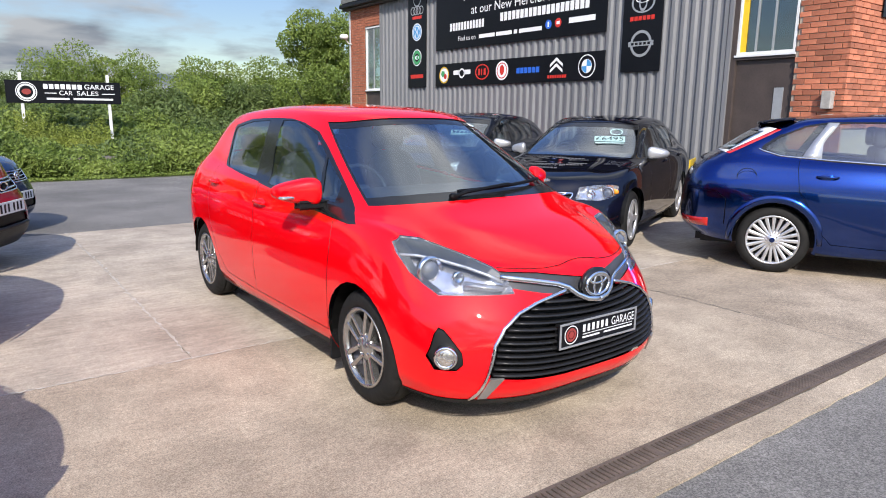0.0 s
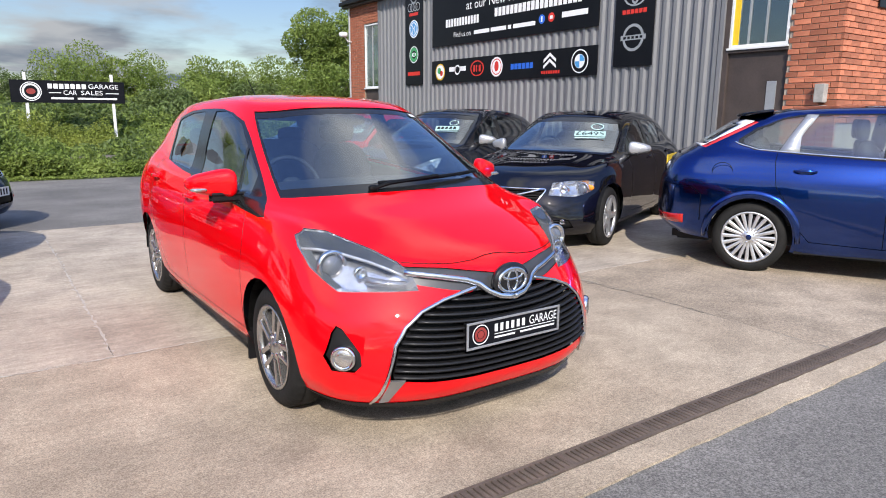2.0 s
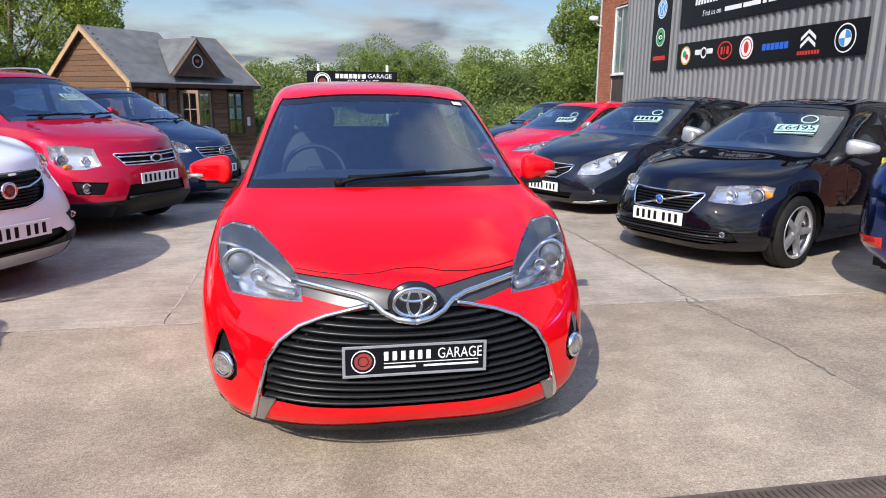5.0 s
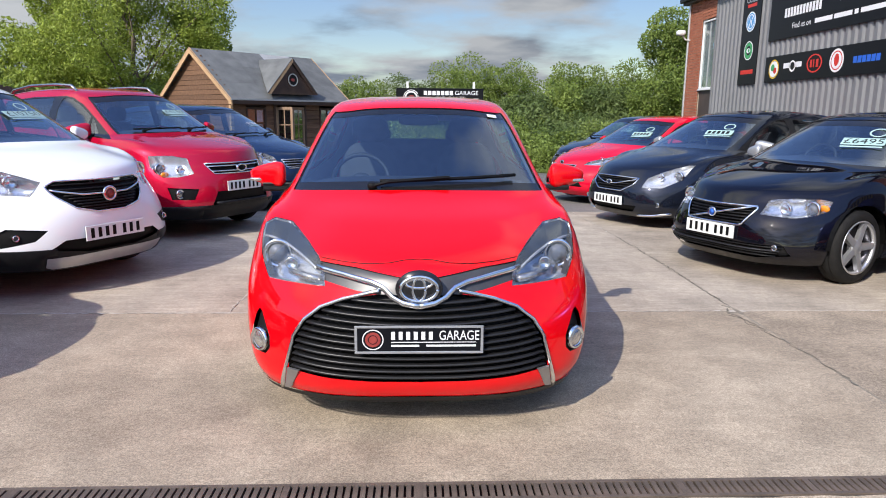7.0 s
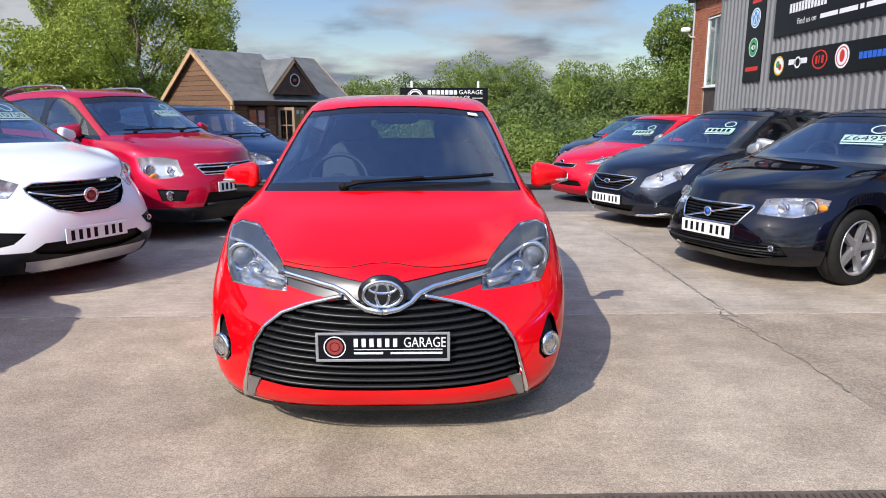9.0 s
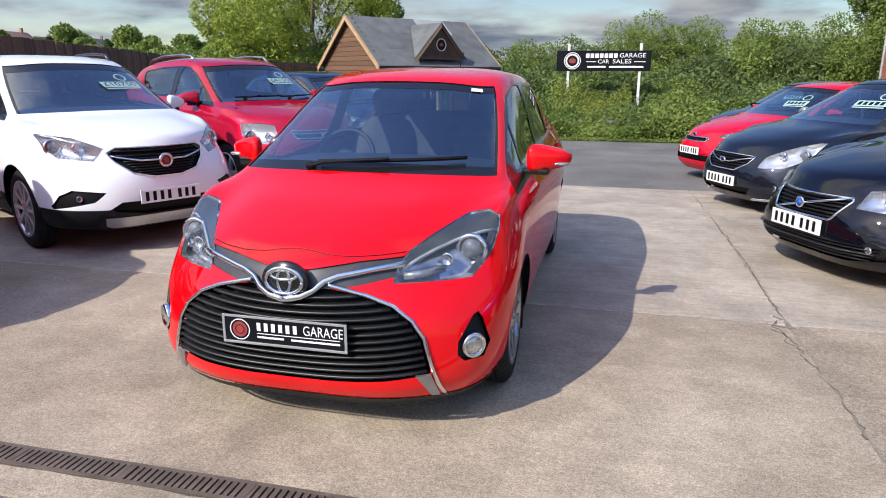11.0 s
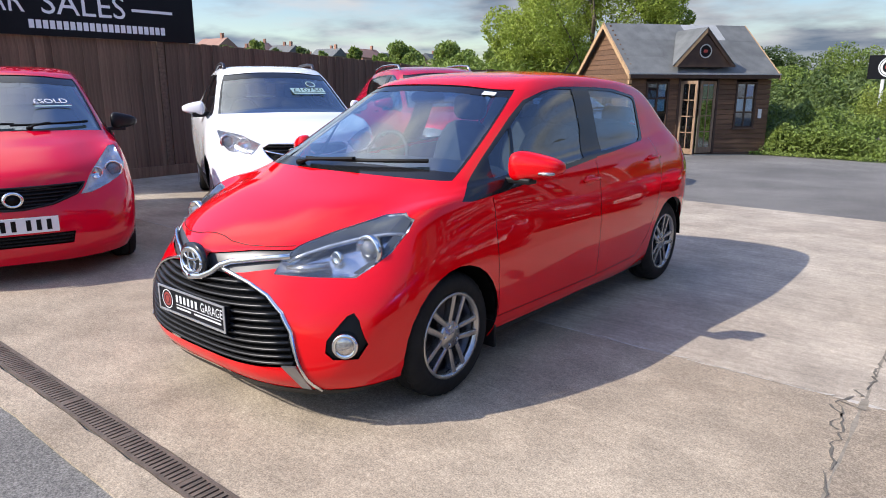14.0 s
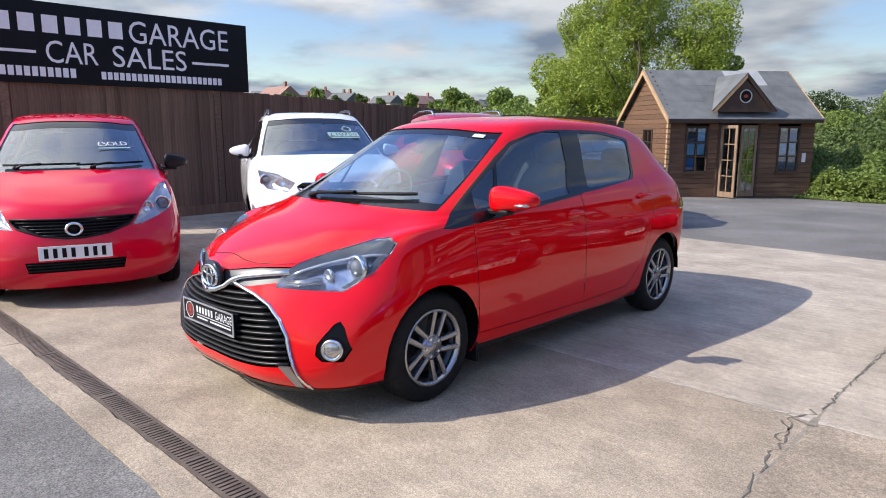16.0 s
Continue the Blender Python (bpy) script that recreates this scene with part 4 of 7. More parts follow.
def dress_red_hatchback():
    """The red hatchback in the middle: grille, chrome, fog lamps, dealer plate, badge."""
    car, W, surf, side = build_car(RED_HATCH, "glossy bright red five-door hatchback parked on concrete", pose(0, 0, 0), "")
    at = lambda x, z, push: (x, surf(x, z) - push, z)
    # grille slats, each following the curve of the nose
    edge_z = [.278, .312, .356, .456, .527, .586, .624, .654]
    edge_x = [.38, .555, .550, .527, .480, .405, .310, .165]
    for i in range(12):
        z = .297 + .0292 * i
        hw = float(np.interp(z + .10 * float(np.interp(z, edge_z, edge_x)) ** 2, edge_z, edge_x)) - .010
        bm = bmesh.new()
        sweep(bm, [at(x, z + .10 * x * x, -.012) for x in np.linspace(-hw, hw, 21)], .0075, 6, .02)
        part("grille_slat", bm, SLAT, car, smooth=True)
    bm = bmesh.new()
    box(bm, (-.25, surf(0, .478) + .006, .428), (.25, surf(0, .478) + .03, .528), bevel=.006)
    part("plate_holder", bm, TRIM, car)
    for s in (1, -1):
        line = [(.165, .667), (.202, .659), (.318, .628), (.416, .589), (.491, .530), (.537, .458), (.563, .356), (.582, .290), (.606, .195)]
        fine = [(float(np.interp(t, range(9), [p[0] for p in line])), float(np.interp(t, range(9), [p[1] for p in line]))) for t in np.linspace(0, 8, 33)]
        bm = bmesh.new()
        sweep(bm, [at(x * s, z, .002) for x, z in fine], .009, 8, .012)
        part("chrome_surround", bm, CHROME, car, smooth=True)
        bm = bmesh.new()
        q = [(.508, .316), (.562, .318), (.586, .208), (.556, .214)]
        poly(bm, [at(x * s, z, .006) for x, z in (q if s > 0 else q[::-1])])
        ob = part("grille_foot", bm, FOOT_SILVER, car)
        so = ob.modifiers.new("thick", "SOLIDIFY"); so.thickness = .01
        bm = bmesh.new()
        arc = [(.440, .736), (.322, .720), (.20, .699), (.150, .680), (.114, .648), (.065, .625), (0, .616)]
        arc = [(float(np.interp(t, range(7), [p[0] for p in arc])), float(np.interp(t, range(7), [p[1] for p in arc]))) for t in np.linspace(0, 6, 19)]
        sweep(bm, [at(x * s, z, .010 + .02 * max(0, 1 - x / .15)) for x, z in arc], .013, 8, .008)
        part("chrome_bar", bm, CHROME, car, smooth=True)
        # fog lamp
        fx, fz = .705 * s, .400
        fy = surf(fx, fz)
        turn = pose(fx, fy + .01, fz, 0, 0, 40 * s)
        bm = bmesh.new()
        lathe(bm, [(.040, -.012), (.047, -.022), (.054, -.012), (.054, .03), (.0, .03)], 24, "y")
        ob = part("fog_lamp", bm, CHROME, car, smooth=True)
        ob.matrix_basis = turn
        bm = bmesh.new()
        blob(bm, (0, -.006, 0), (.043, .014, .043), 1.0, 18)
        part("fog_lens", bm, LAMP_CLEAR, ob, smooth=True)
        # lamp fittings seen behind the lens: a dark shroud over a bright strip, dark outer flank, clear indicator
        ridge = [(.425, .712), (.475, .742), (.53, .768), (.614, .797), (.69, .812), (.742, .812)]
        crest = [(.418, .735), (.445, .768), (.50, .808), (.61, .866), (.70, .880), (.738, .860)]
        bm = bmesh.new()
        sweep(bm, [at(x * s, z, -.014) for x, z in ridge], .008, 6, .006)
        part("daylight_strip", bm, LAMP_WHITE, car, smooth=True)
        bm = bmesh.new()
        for a, b, c, e in zip(crest, crest[1:], ridge[1:], ridge):
            poly(bm, [at(x * s, z, dd) for (x, z), dd in ((a, -.007), (b, -.007), (c, -.020), (e, -.020))][::s])
        part("lamp_shroud", bm, LAMP_DARK, car, smooth=True)
        bm = bmesh.new()
        poly(bm, [at(x * s, z, dd) for x, z, dd in ((.712, .806, -.02), (.744, .806, -.007), (.733, .745, -.007), (.704, .700, -.007), (.680, .668, -.007), (.655, .672, -.02), (.700, .735, -.03))][::s])
        part("lamp_flank", bm, LAMP_DARK, car)
        bm = bmesh.new()
        sweep(bm, [at(x * s, z, -.025) for x, z in ((.43, .685), (.50, .688), (.57, .70))], .018, 6, .02)
        part("indicator", bm, LAMP_CLEAR, car, smooth=True)
        bm = bmesh.new()
        lathe(bm, [(.020, .004), (.026, -.010), (.030, .0), (.026, .02), (.0, .02)], 18, "y", (.575 * s, surf(.575 * s, .725) + .03, .725))
        part("lamp_bezel", bm, CHROME, car, smooth=True)
        # splash guards
        bm = boxes(((-.008, -.01, -.10), (.008, .01, .09)), bevel=.004)
        for y in (.345,):
            b2 = bmesh.new()
            box(b2, (.70 * s, y - .008, .13), (.80 * s, y + .008, .27), bevel=.004)
            part("mud_flap", b2, TRIM, car)
        bm.free()
    # bonnet edge
    bm = bmesh.new()
    sweep(bm, [at(x, float(np.interp(abs(x), (0, .06, .129, .226, .326, .43), (.782, .779, .768, .762, .765, .772))), .000) for x in np.linspace(-.43, .43, 41)], .0028, 5)
    part("panel_gap", bm, INK, car)
    # badge: two crossed rings in an oval
    by = surf(0, .685) - .035
    bm = bmesh.new()
    lathe(bm, [(.094, .02), (.098, 0), (.094, -.008), (.0, -.010)], 32, "y")
    for v in bm.verts:
        v.co.z *= .80
    boss = part("badge_boss", bm, GLOSS_TRIM, car, smooth=True)
    boss.matrix_basis = pose(0, by + .008, .685)
    for rx, rz, oz, w2 in ((.076, .052, 0, .0085), (.026, .049, 0, .0065), (.054, .019, .024, .0065)):
        bm = bmesh.new()
        sweep(bm, [(rx * math.cos(a), -.010, oz + rz * math.sin(a)) for a in np.linspace(0, 2 * math.pi, 41)], w2, 8, w2)
        part("badge_ring", bm, CHROME, boss, smooth=True)
    # dealer plate
    y = surf(0, .478) - .012
    bm = boxes(((-.262, -.004, -.057), (.262, .01, .057)), bevel=.003)
    pl = part("dealer_plate", bm, SIGN_BLACK, car, "black dealer plate with white print")
    pl.matrix_basis = pose(0, y, .478)
    bm = bmesh.new()
    for a, b in (((-.265, -.008, .050), (.265, -.003, .060)), ((-.265, -.008, -.060), (.265, -.003, -.050)), ((-.265, -.008, -.05), (-.254, -.003, .05)), ((.254, -.008, -.05), (.265, -.003, .05))):
        box(bm, a, b, bevel=.0015)
    part("plate_rim", bm, ALLOY_L, pl)
    m = pose(0, -.0055, 0, 90, 0, 0)
    letters("GARAGE", .058, m @ pose(.165, .016, 0), PRINT_W, pl, width=.165)
    bars([(-.115 + .031 * i, -.115 + .031 * i + .016, .000, .034) for i in range(6)], m, PRINT_W, pl)
    bars([(-.115, .0, -.030, -.022), (.03, .235, -.030, -.022), (-.115, .235, -.0125, -.0095)], m, PRINT_W, pl)
    bm = bmesh.new()
    lathe(bm, [(.044, -.0062), (.044, -.0052), (.040, -.0052), (.040, -.0062)], 24, "y", (-.19, 0, 0), closed=True)
    part("roundel", bm, PRINT_W, pl)
    bm = bmesh.new()
    lathe(bm, [(.032, -.0058), (.032, -.005)], 24, "y", (-.19, 0, 0))
    part("roundel_centre", bm, PRINT_MAROON, pl)
    bm = bmesh.new()
    lathe(bm, [(.020, -.0064), (.020, -.0058), (.017, -.0058), (.017, -.0064)], 24, "y", (-.19, 0, 0), closed=True)
    part("roundel_ring", bm, SIGN_BLACK, pl)
    # aerial, sticker
    bm = bmesh.new()
    sweep(bm, [(0, 2.30, 1.47), (0, 2.33, 1.50), (0, 2.50, 1.64)], .004, 6)
    part("roof_aerial", bm, INK, car)
    bm = bmesh.new()
    p = [(.425, 1.372), (.485, 1.366), (.478, 1.383), (.420, 1.389)]
    poly(bm, [at(x, z, .003) for x, z in p])
    part("windscreen_sticker", bm, PLATE_W, car)
    return car


dress_red_hatchback()

# ---- yard ----


def ground_sheet_material():
    """Worn tarmac in the yard and the drive, rough grass past the hedge and behind the fence."""
    m = surface("ground_sheet", (0.116, 0.109, 0.098), (0.180, 0.169, 0.153), 0.45, 0.88, bump=0.6, fine=85)
    nt = m.node_tree
    n, k = nt.nodes.new, nt.links.new
    p = nt.nodes["Principled BSDF"]
    tar = p.inputs["Base Color"].links[0].from_socket
    pos, sep = n("ShaderNodeNewGeometry"), n("ShaderNodeSeparateXYZ")
    k(pos.outputs["Position"], sep.inputs[0])
    wob = n("ShaderNodeTexNoise"); wob.inputs["Scale"].default_value = 1.2
    k(pos.outputs["Position"], wob.inputs["Vector"])
    a = n("ShaderNodeMath"); a.operation = "ADD"; k(sep.outputs["Y"], a.inputs[0]); k(wob.outputs["Fac"], a.inputs[1])
    far = n("ShaderNodeMath"); far.operation = "GREATER_THAN"; far.inputs[1].default_value = 17.4; k(a.outputs[0], far.inputs[0])
    west = n("ShaderNodeMath"); west.operation = "LESS_THAN"; west.inputs[1].default_value = -7.8; k(sep.outputs["X"], west.inputs[0])
    mx = n("ShaderNodeMath"); mx.operation = "MAXIMUM"; k(far.outputs[0], mx.inputs[0]); k(west.outputs[0], mx.inputs[1])
    g = n("ShaderNodeMix"); g.data_type = "RGBA"
    grass = n("ShaderNodeTexNoise"); grass.inputs["Scale"].default_value = 0.3
    k(pos.outputs["Position"], grass.inputs["Vector"])
    ramp = n("ShaderNodeValToRGB")
    ramp.color_ramp.elements[0].color, ramp.color_ramp.elements[1].color = (0.045, 0.065, 0.022, 1), (0.10, 0.115, 0.045, 1)
    k(grass.outputs["Fac"], ramp.inputs[0])
    k(mx.outputs[0], g.inputs["Factor"]); k(tar, g.inputs["A"]); k(ramp.outputs[0], g.inputs["B"])
    k(g.outputs["Result"], p.inputs["Base Color"])
    return grit(m, ((110, 3, (1, 1, 1), 0.36, 0.64, 0.52, 1.48), (0.9, 8, (1, 1, 1), 0.36, 0.62, 0.86, 1.10), (40, 3, (1, 1, 1), 0.38, 0.62, 0.85, 1.15)))


def hill(x, y):
    t = min(1.0, max(0.0, (-x - 25) / 120))
    return 6.6 * t * t * (3 - 2 * t)


def build_ground():
    xs = sorted(set(list(np.linspace(-2000, -200, 7)) + list(np.linspace(-200, 60, 53)) + list(np.linspace(80, 2000, 8))))
    ys = sorted(set(list(np.linspace(-2000, -60, 6)) + list(np.linspace(-50, 3, 8)) + list(np.linspace(3.5, 18, 30)) + list(np.linspace(20, 200, 25)) + list(np.linspace(240, 2000, 7))))
    bm = bmesh.new()
    vs = [[bm.verts.new((x, y, ground_z(y) - 0.012 + hill(x, y))) for x in xs] for y in ys]
    for i in range(len(ys) - 1):
        for j in range(len(xs) - 1):
            bm.faces.new((vs[i][j], vs[i][j + 1], vs[i + 1][j + 1], vs[i + 1][j]))
    tagged(part("ground", bm, ground_sheet_material(), smooth=True), "worn grey tarmac yard with rough grass beyond", "ground", kind="structure")


build_ground()


# old concrete: the front row is worn to its warm aggregate, the row behind is smoother and streaked, one slab is stained brown
def slab_material(name, a, b, layers):
    return grit(surface(name, a, b, 0.9, 0.88, bump=0.6, fine=38, spread=0.05), layers)


SLAB_ROUGH = slab_material("worn_aggregate_concrete", (0.268, 0.210, 0.148), (0.440, 0.362, 0.266), (
    (135, 3, (1, 1, 1), 0.36, 0.64, 0.66, 1.30), (55, 3, (1, 1, 1), 0.38, 0.62, 0.86, 1.12), (1.3, 9, (1, 1, 1), 0.36, 0.60, 0.86, 1.07), (3.4, 11, (1, 1, 1), 0.43, 0.57, 0.90, 1.06), (9, 8, (1, 2.2, 1), 0.38, 0.62, 0.94, 1.06)))
SLAB_SMOOTH = slab_material("streaked_concrete", (0.290, 0.240, 0.184), (0.430, 0.368, 0.290), (
    (120, 3, (1, 1, 1), 0.36, 0.64, 0.82, 1.16), (2.6, 9, (1, 1, 1), 0.36, 0.60, 0.82, 1.12), (5.5, 7, (.5, 4.2, 1), 0.36, 0.64, 0.88, 1.10), (28, 4, (1, 1, 1), 0.38, 0.62, 0.92, 1.08)))
SLAB_BROWN = slab_material("stained_concrete", (0.226, 0.177, 0.125), (0.378, 0.307, 0.226), (
    (120, 3, (1, 1, 1), 0.36, 0.64, 0.66, 1.30), (3.2, 9, (1, 1, 1), 0.36, 0.60, 0.78, 1.14), (40, 3, (1, 1, 1), 0.38, 0.62, 0.82, 1.16)))
pavement = thing("pavement", "pale worn concrete forecourt in large slabs", "pavement", kind="structure")
X_JOINTS = [-7.6, -4.99, -1.335, 2.32, 5.975, 7.38]


def slab_piece(x0, x1, y0, y1, material):
    """One slab, following the fall of the yard, with chipped edges."""
    bm = bmesh.new()
    rnd = random.Random(int(x0 * 91 + y0 * 37))
    nx, ny = max(2, int((x1 - x0) / 0.12)), max(2, int((y1 - y0) / 0.12))
    top = []
    for j in range(ny + 1):
        r = []
        for i in range(nx + 1):
            x, y = x0 + (x1 - x0) * i / nx, y0 + (y1 - y0) * j / ny
            z = ground_z(y)
            if i in (0, nx):
                x += (1 if i == 0 else -1) * (0.002 + 0.012 * rnd.random() ** 3)
                z -= 0.0015
            if j in (0, ny):
                y += (1 if j == 0 else -1) * (0.002 + 0.012 * rnd.random() ** 3)
                z -= 0.0015
            r.append(bm.verts.new((x, y, z)))
        top.append(r)
    for j in range(ny):
        for i in range(nx):
            bm.faces.new((top[j][i], top[j][i + 1], top[j + 1][i + 1], top[j + 1][i]))
    rim = [top[0][i] for i in range(nx + 1)] + [top[j][nx] for j in range(1, ny + 1)] + [top[ny][i] for i in range(nx - 1, -1, -1)] + [top[j][0] for j in range(ny - 1, 0, -1)]
    low = [bm.verts.new((v.co.x, v.co.y, v.co.z - 0.05)) for v in rim]
    for i in range(len(rim)):
        j = (i + 1) % len(rim)
        bm.faces.new((rim[j], rim[i], low[i], low[j]))
    return part("slab", bm, material, pavement)


FRONT_JOINTS = [x for x in X_JOINTS if x != -1.335]
for joints, ya, yb in ((FRONT_JOINTS, -1.118, 1.13), (X_JOINTS, 1.13, 6.55)):
    for xa, xb in zip(joints, joints[1:]):
        slab_piece(xa, xb, ya, yb, SLAB_SMOOTH if ya > 0 else SLAB_BROWN if xa > 2 else SLAB_ROUGH)
for xa, xb in zip([-14, -7.6, -1.9, 3.1], [-7.6, -1.9, 3.1, 16]):
    slab_piece(xa, xb, -1.40, -1.238, SLAB_ROUGH)
slab_piece(7.38, 16, -1.118, 1.30, SLAB_BROWN)

# dirt packed in the joints, and the crack that wanders along one of them
pale, dark_ = bmesh.new(), bmesh.new()
for xj in X_JOINTS[1:-1]:
    for i in range(9 if xj == -1.335 else 0, 28):
        y0, y1 = -1.1 + i * 0.274, -1.1 + (i + 1) * 0.274
        poly(dark_ if xj == 2.32 else pale, [(xj - .016, y0, ground_z(y0) - .0022), (xj + .016, y0, ground_z(y0) - .0022), (xj + .016, y1, ground_z(y1) - .0022), (xj - .016, y1, ground_z(y1) - .0022)])
poly(pale, [(-7.6, 1.114, -.0022), (2.30, 1.114, -.0022), (2.30, 1.146, -.0022), (-7.6, 1.146, -.0022)])
poly(pale, [(2.34, 1.114, -.0022), (7.3, 1.114, -.0022), (7.3, 1.146, -.0022), (2.34, 1.146, -.0022)])
part("joint_dirt", pale, PALE_DIRT, pavement)
part("joint_dirt", dark_, MID_DIRT, pavement)


def crack(pts, w, seed, name="crack", material=None):
    """A jagged open crack filled with dirt, as a shallow ribbon."""
    rnd = random.Random(seed)
    fine = []
    for p, q in zip(pts, pts[1:]):
        n = max(2, int(math.dist(p, q) / 0.035))
        for i in range(n):
            t = i / n
            fine.append((p[0] + (q[0] - p[0]) * t + rnd.gauss(0, .010), p[1] + (q[1] - p[1]) * t + rnd.gauss(0, .008)))
    bm = bmesh.new()
    prev = None
    for i, (x, y) in enumerate(fine):
        ww = w * (.3 + 1.2 * rnd.random() ** 2)
        a, b = bm.verts.new((x - ww, y, ground_z(y) + .0018)), bm.verts.new((x + ww, y + .004, ground_z(y) + .0018))
        if prev:
            bm.faces.new((prev[0], prev[1], b, a))
        prev = (a, b)
    part(name, bm, material or DIRT, pavement)


crack([(2.31, -.25), (2.33, .2), (2.29, .6), (2.27, .9), (2.22, 1.06), (2.26, 1.16), (2.31, 1.3), (2.335, 2.3), (2.32, 4.2)], .006, 3)
crack([(2.20, 1.02), (2.25, .95), (2.24, .80), (2.30, .72)], .005, 4)
crack([(2.24, 1.10), (2.33, 1.07), (2.40, 1.12)], .005, 5)
for i, line in enumerate(([(-1.335, 1.16), (-1.34, 2.6), (-1.33, 4.0), (-1.34, 6.45)], [(2.32, 4.2), (2.315, 4.6), (2.325, 6.45)])):
    crack(line, .007, 6 + i, "joint_mortar", PALE_DIRT)


def cross_joint(x0, x1, seed):
    """The joint that runs across the forecourt, filled with pale mortar."""
    rnd2 = random.Random(seed)
    bm = bmesh.new()
    prev = None
    n = int((x1 - x0) / .04)
    for i in range(n + 1):
        x, y = x0 + (x1 - x0) * i / n, 1.13 + rnd2.gauss(0, .007)
        w = .006 * (.2 + 1.6 * rnd2.random() ** 2)
        a, b = bm.verts.new((x, y - w, .0018)), bm.verts.new((x, y + w, .0018))
        if prev:
            bm.faces.new((prev[1], prev[0], a, b))
        prev = (a, b)
    part("joint_mortar", bm, PALE_DIRT, pavement)


cross_joint(-5.5, 2.2, 8)

# ---- drain ----
drain = thing("drain", "rusty iron slotted drain channel set in concrete", "drain", kind="structure")
bm = boxes(((-14, -1.238, -.004), (16, -1.222, .004)), ((-14, -1.134, -.004), (16, -1.118, .004)))
part("drain_rail", bm, IRON, drain)
bm = boxes(((-14, -1.222, -.010), (16, -1.134, -.009)))
part("drain_bed", bm, INK, drain)
bm = boxes(((-.0095, -.046, -.010), (.0095, .046, .003)))
me = bpy.data.meshes.new("grate_bar")
bm.to_mesh(me); bm.free()
me.materials.append(IRON)
for i in range(290):
    ob = new("grate_bar", me)
    ob.parent = drain
    ob.matrix_basis = pose(-4.6 + .0285 * i, -1.178, 0, 0, 0, random.uniform(-.8, .8))
bm = bmesh.new()
for i in range(330):
    x = -14 + .0285 * i
    box(bm, (x - .0095, -1.224, -.010), (x + .0095, -1.132, .003))
for i in range(380):
    x = 3.68 + .0285 * i
    box(bm, (x - .0095, -1.224, -.010), (x + .0095, -1.132, .003))
tagged(part("far_grate", bm, IRON, drain), kind="stuff")
bm = bmesh.new()
for i in range(60):
    x = -14 + .5 * i
    box(bm, (x - .012, -1.222, -.008), (x + .012, -1.134, .0045))
part("grate_end", bm, IRON, drain)

# ---- building with grey cladding ----
WALL_X = 7.351
wall_east = thing("wall_east", "dark grey ribbed metal cladding on a brick workshop", "wall", kind="structure")
EAVES = 4.28


def ribbed_panel(y0, y1, z0, z1):
    """A sheet of trapezoid ribs running upright."""
    bm = bmesh.new()
    pitch, prof = 0.19, [(0, 0), (.035, .034), (.098, .034), (.133, 0)]
    pts = []
    y = y0
    while y < y1 - .01:
        for dy, dx in prof:
            if y + dy <= y1:
                pts.append((WALL_X - dx, y + dy))
        y += pitch
    pts.append((WALL_X, y1))
    a = [bm.verts.new((x, yy, z0)) for x, yy in pts]
    b = [bm.verts.new((x, yy, z1)) for x, yy in pts]
    for i in range(len(pts) - 1):
        bm.faces.new((a[i + 1], a[i], b[i], b[i + 1]))
    ob = part("cladding_panel", bm, CLAD, wall_east)
    so = ob.modifiers.new("thick", "SOLIDIFY"); so.thickness = .004
    return ob


y = 3.16
while y < 13.2:
    ribbed_panel(y, min(13.35, y + 1.14), .25, EAVES)
    y += 1.14
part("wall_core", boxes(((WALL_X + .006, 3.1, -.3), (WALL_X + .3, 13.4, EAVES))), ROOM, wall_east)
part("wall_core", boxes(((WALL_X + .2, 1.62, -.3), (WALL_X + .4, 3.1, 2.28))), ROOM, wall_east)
part("fascia", boxes(((WALL_X - .16, 1.2, EAVES), (WALL_X + .1, 15.3, EAVES + .22)), bevel=.01), BROWN, wall_east)
part("gutter", boxes(((WALL_X - .26, 1.2, EAVES + .06), (WALL_X - .16, 15.3, EAVES + .16)), bevel=.02), TRIM, wall_east)
roof_bm = slab([(WALL_X - .2, 1.2, EAVES + .2), (WALL_X - .2, 15.3, EAVES + .2), (14.5, 15.3, 6.6), (14.5, 1.2, 6.6)], .12)
tagged(part("roof", roof_bm, FELT), "dark sheet roof over the workshop", "roof", kind="structure")
part("cladding_edge", boxes(((WALL_X - .05, 13.33, .2), (WALL_X + .05, 13.40, EAVES)), ((WALL_X - .05, 3.10, .2), (WALL_X + .05, 3.17, EAVES)), bevel=.006), CLAD, wall_east)
# brown boards below the two windows
part("brown_board", boxes(((WALL_X + .03, 2.13, -.1), (WALL_X + .07, 3.10, 2.29)), bevel=.004), BROWN, wall_east)
part("brown_board", boxes(((WALL_X + .03, 13.40, -.4), (WALL_X + .07, 14.25, 2.02)), bevel=.004), BROWN, wall_east)
part("board_frame", boxes(((WALL_X - .02, 3.02, -.1), (WALL_X + .06, 3.10, 4.2)), ((WALL_X - .02, 2.12, 2.27), (WALL_X + .07, 3.02, 2.34)), bevel=.006), BROWN, wall_east)
part("push_plate", boxes(((WALL_X + .018, 2.26, 1.36), (WALL_X + .03, 2.40, 1.86)), bevel=.003), SILVER, wall_east)


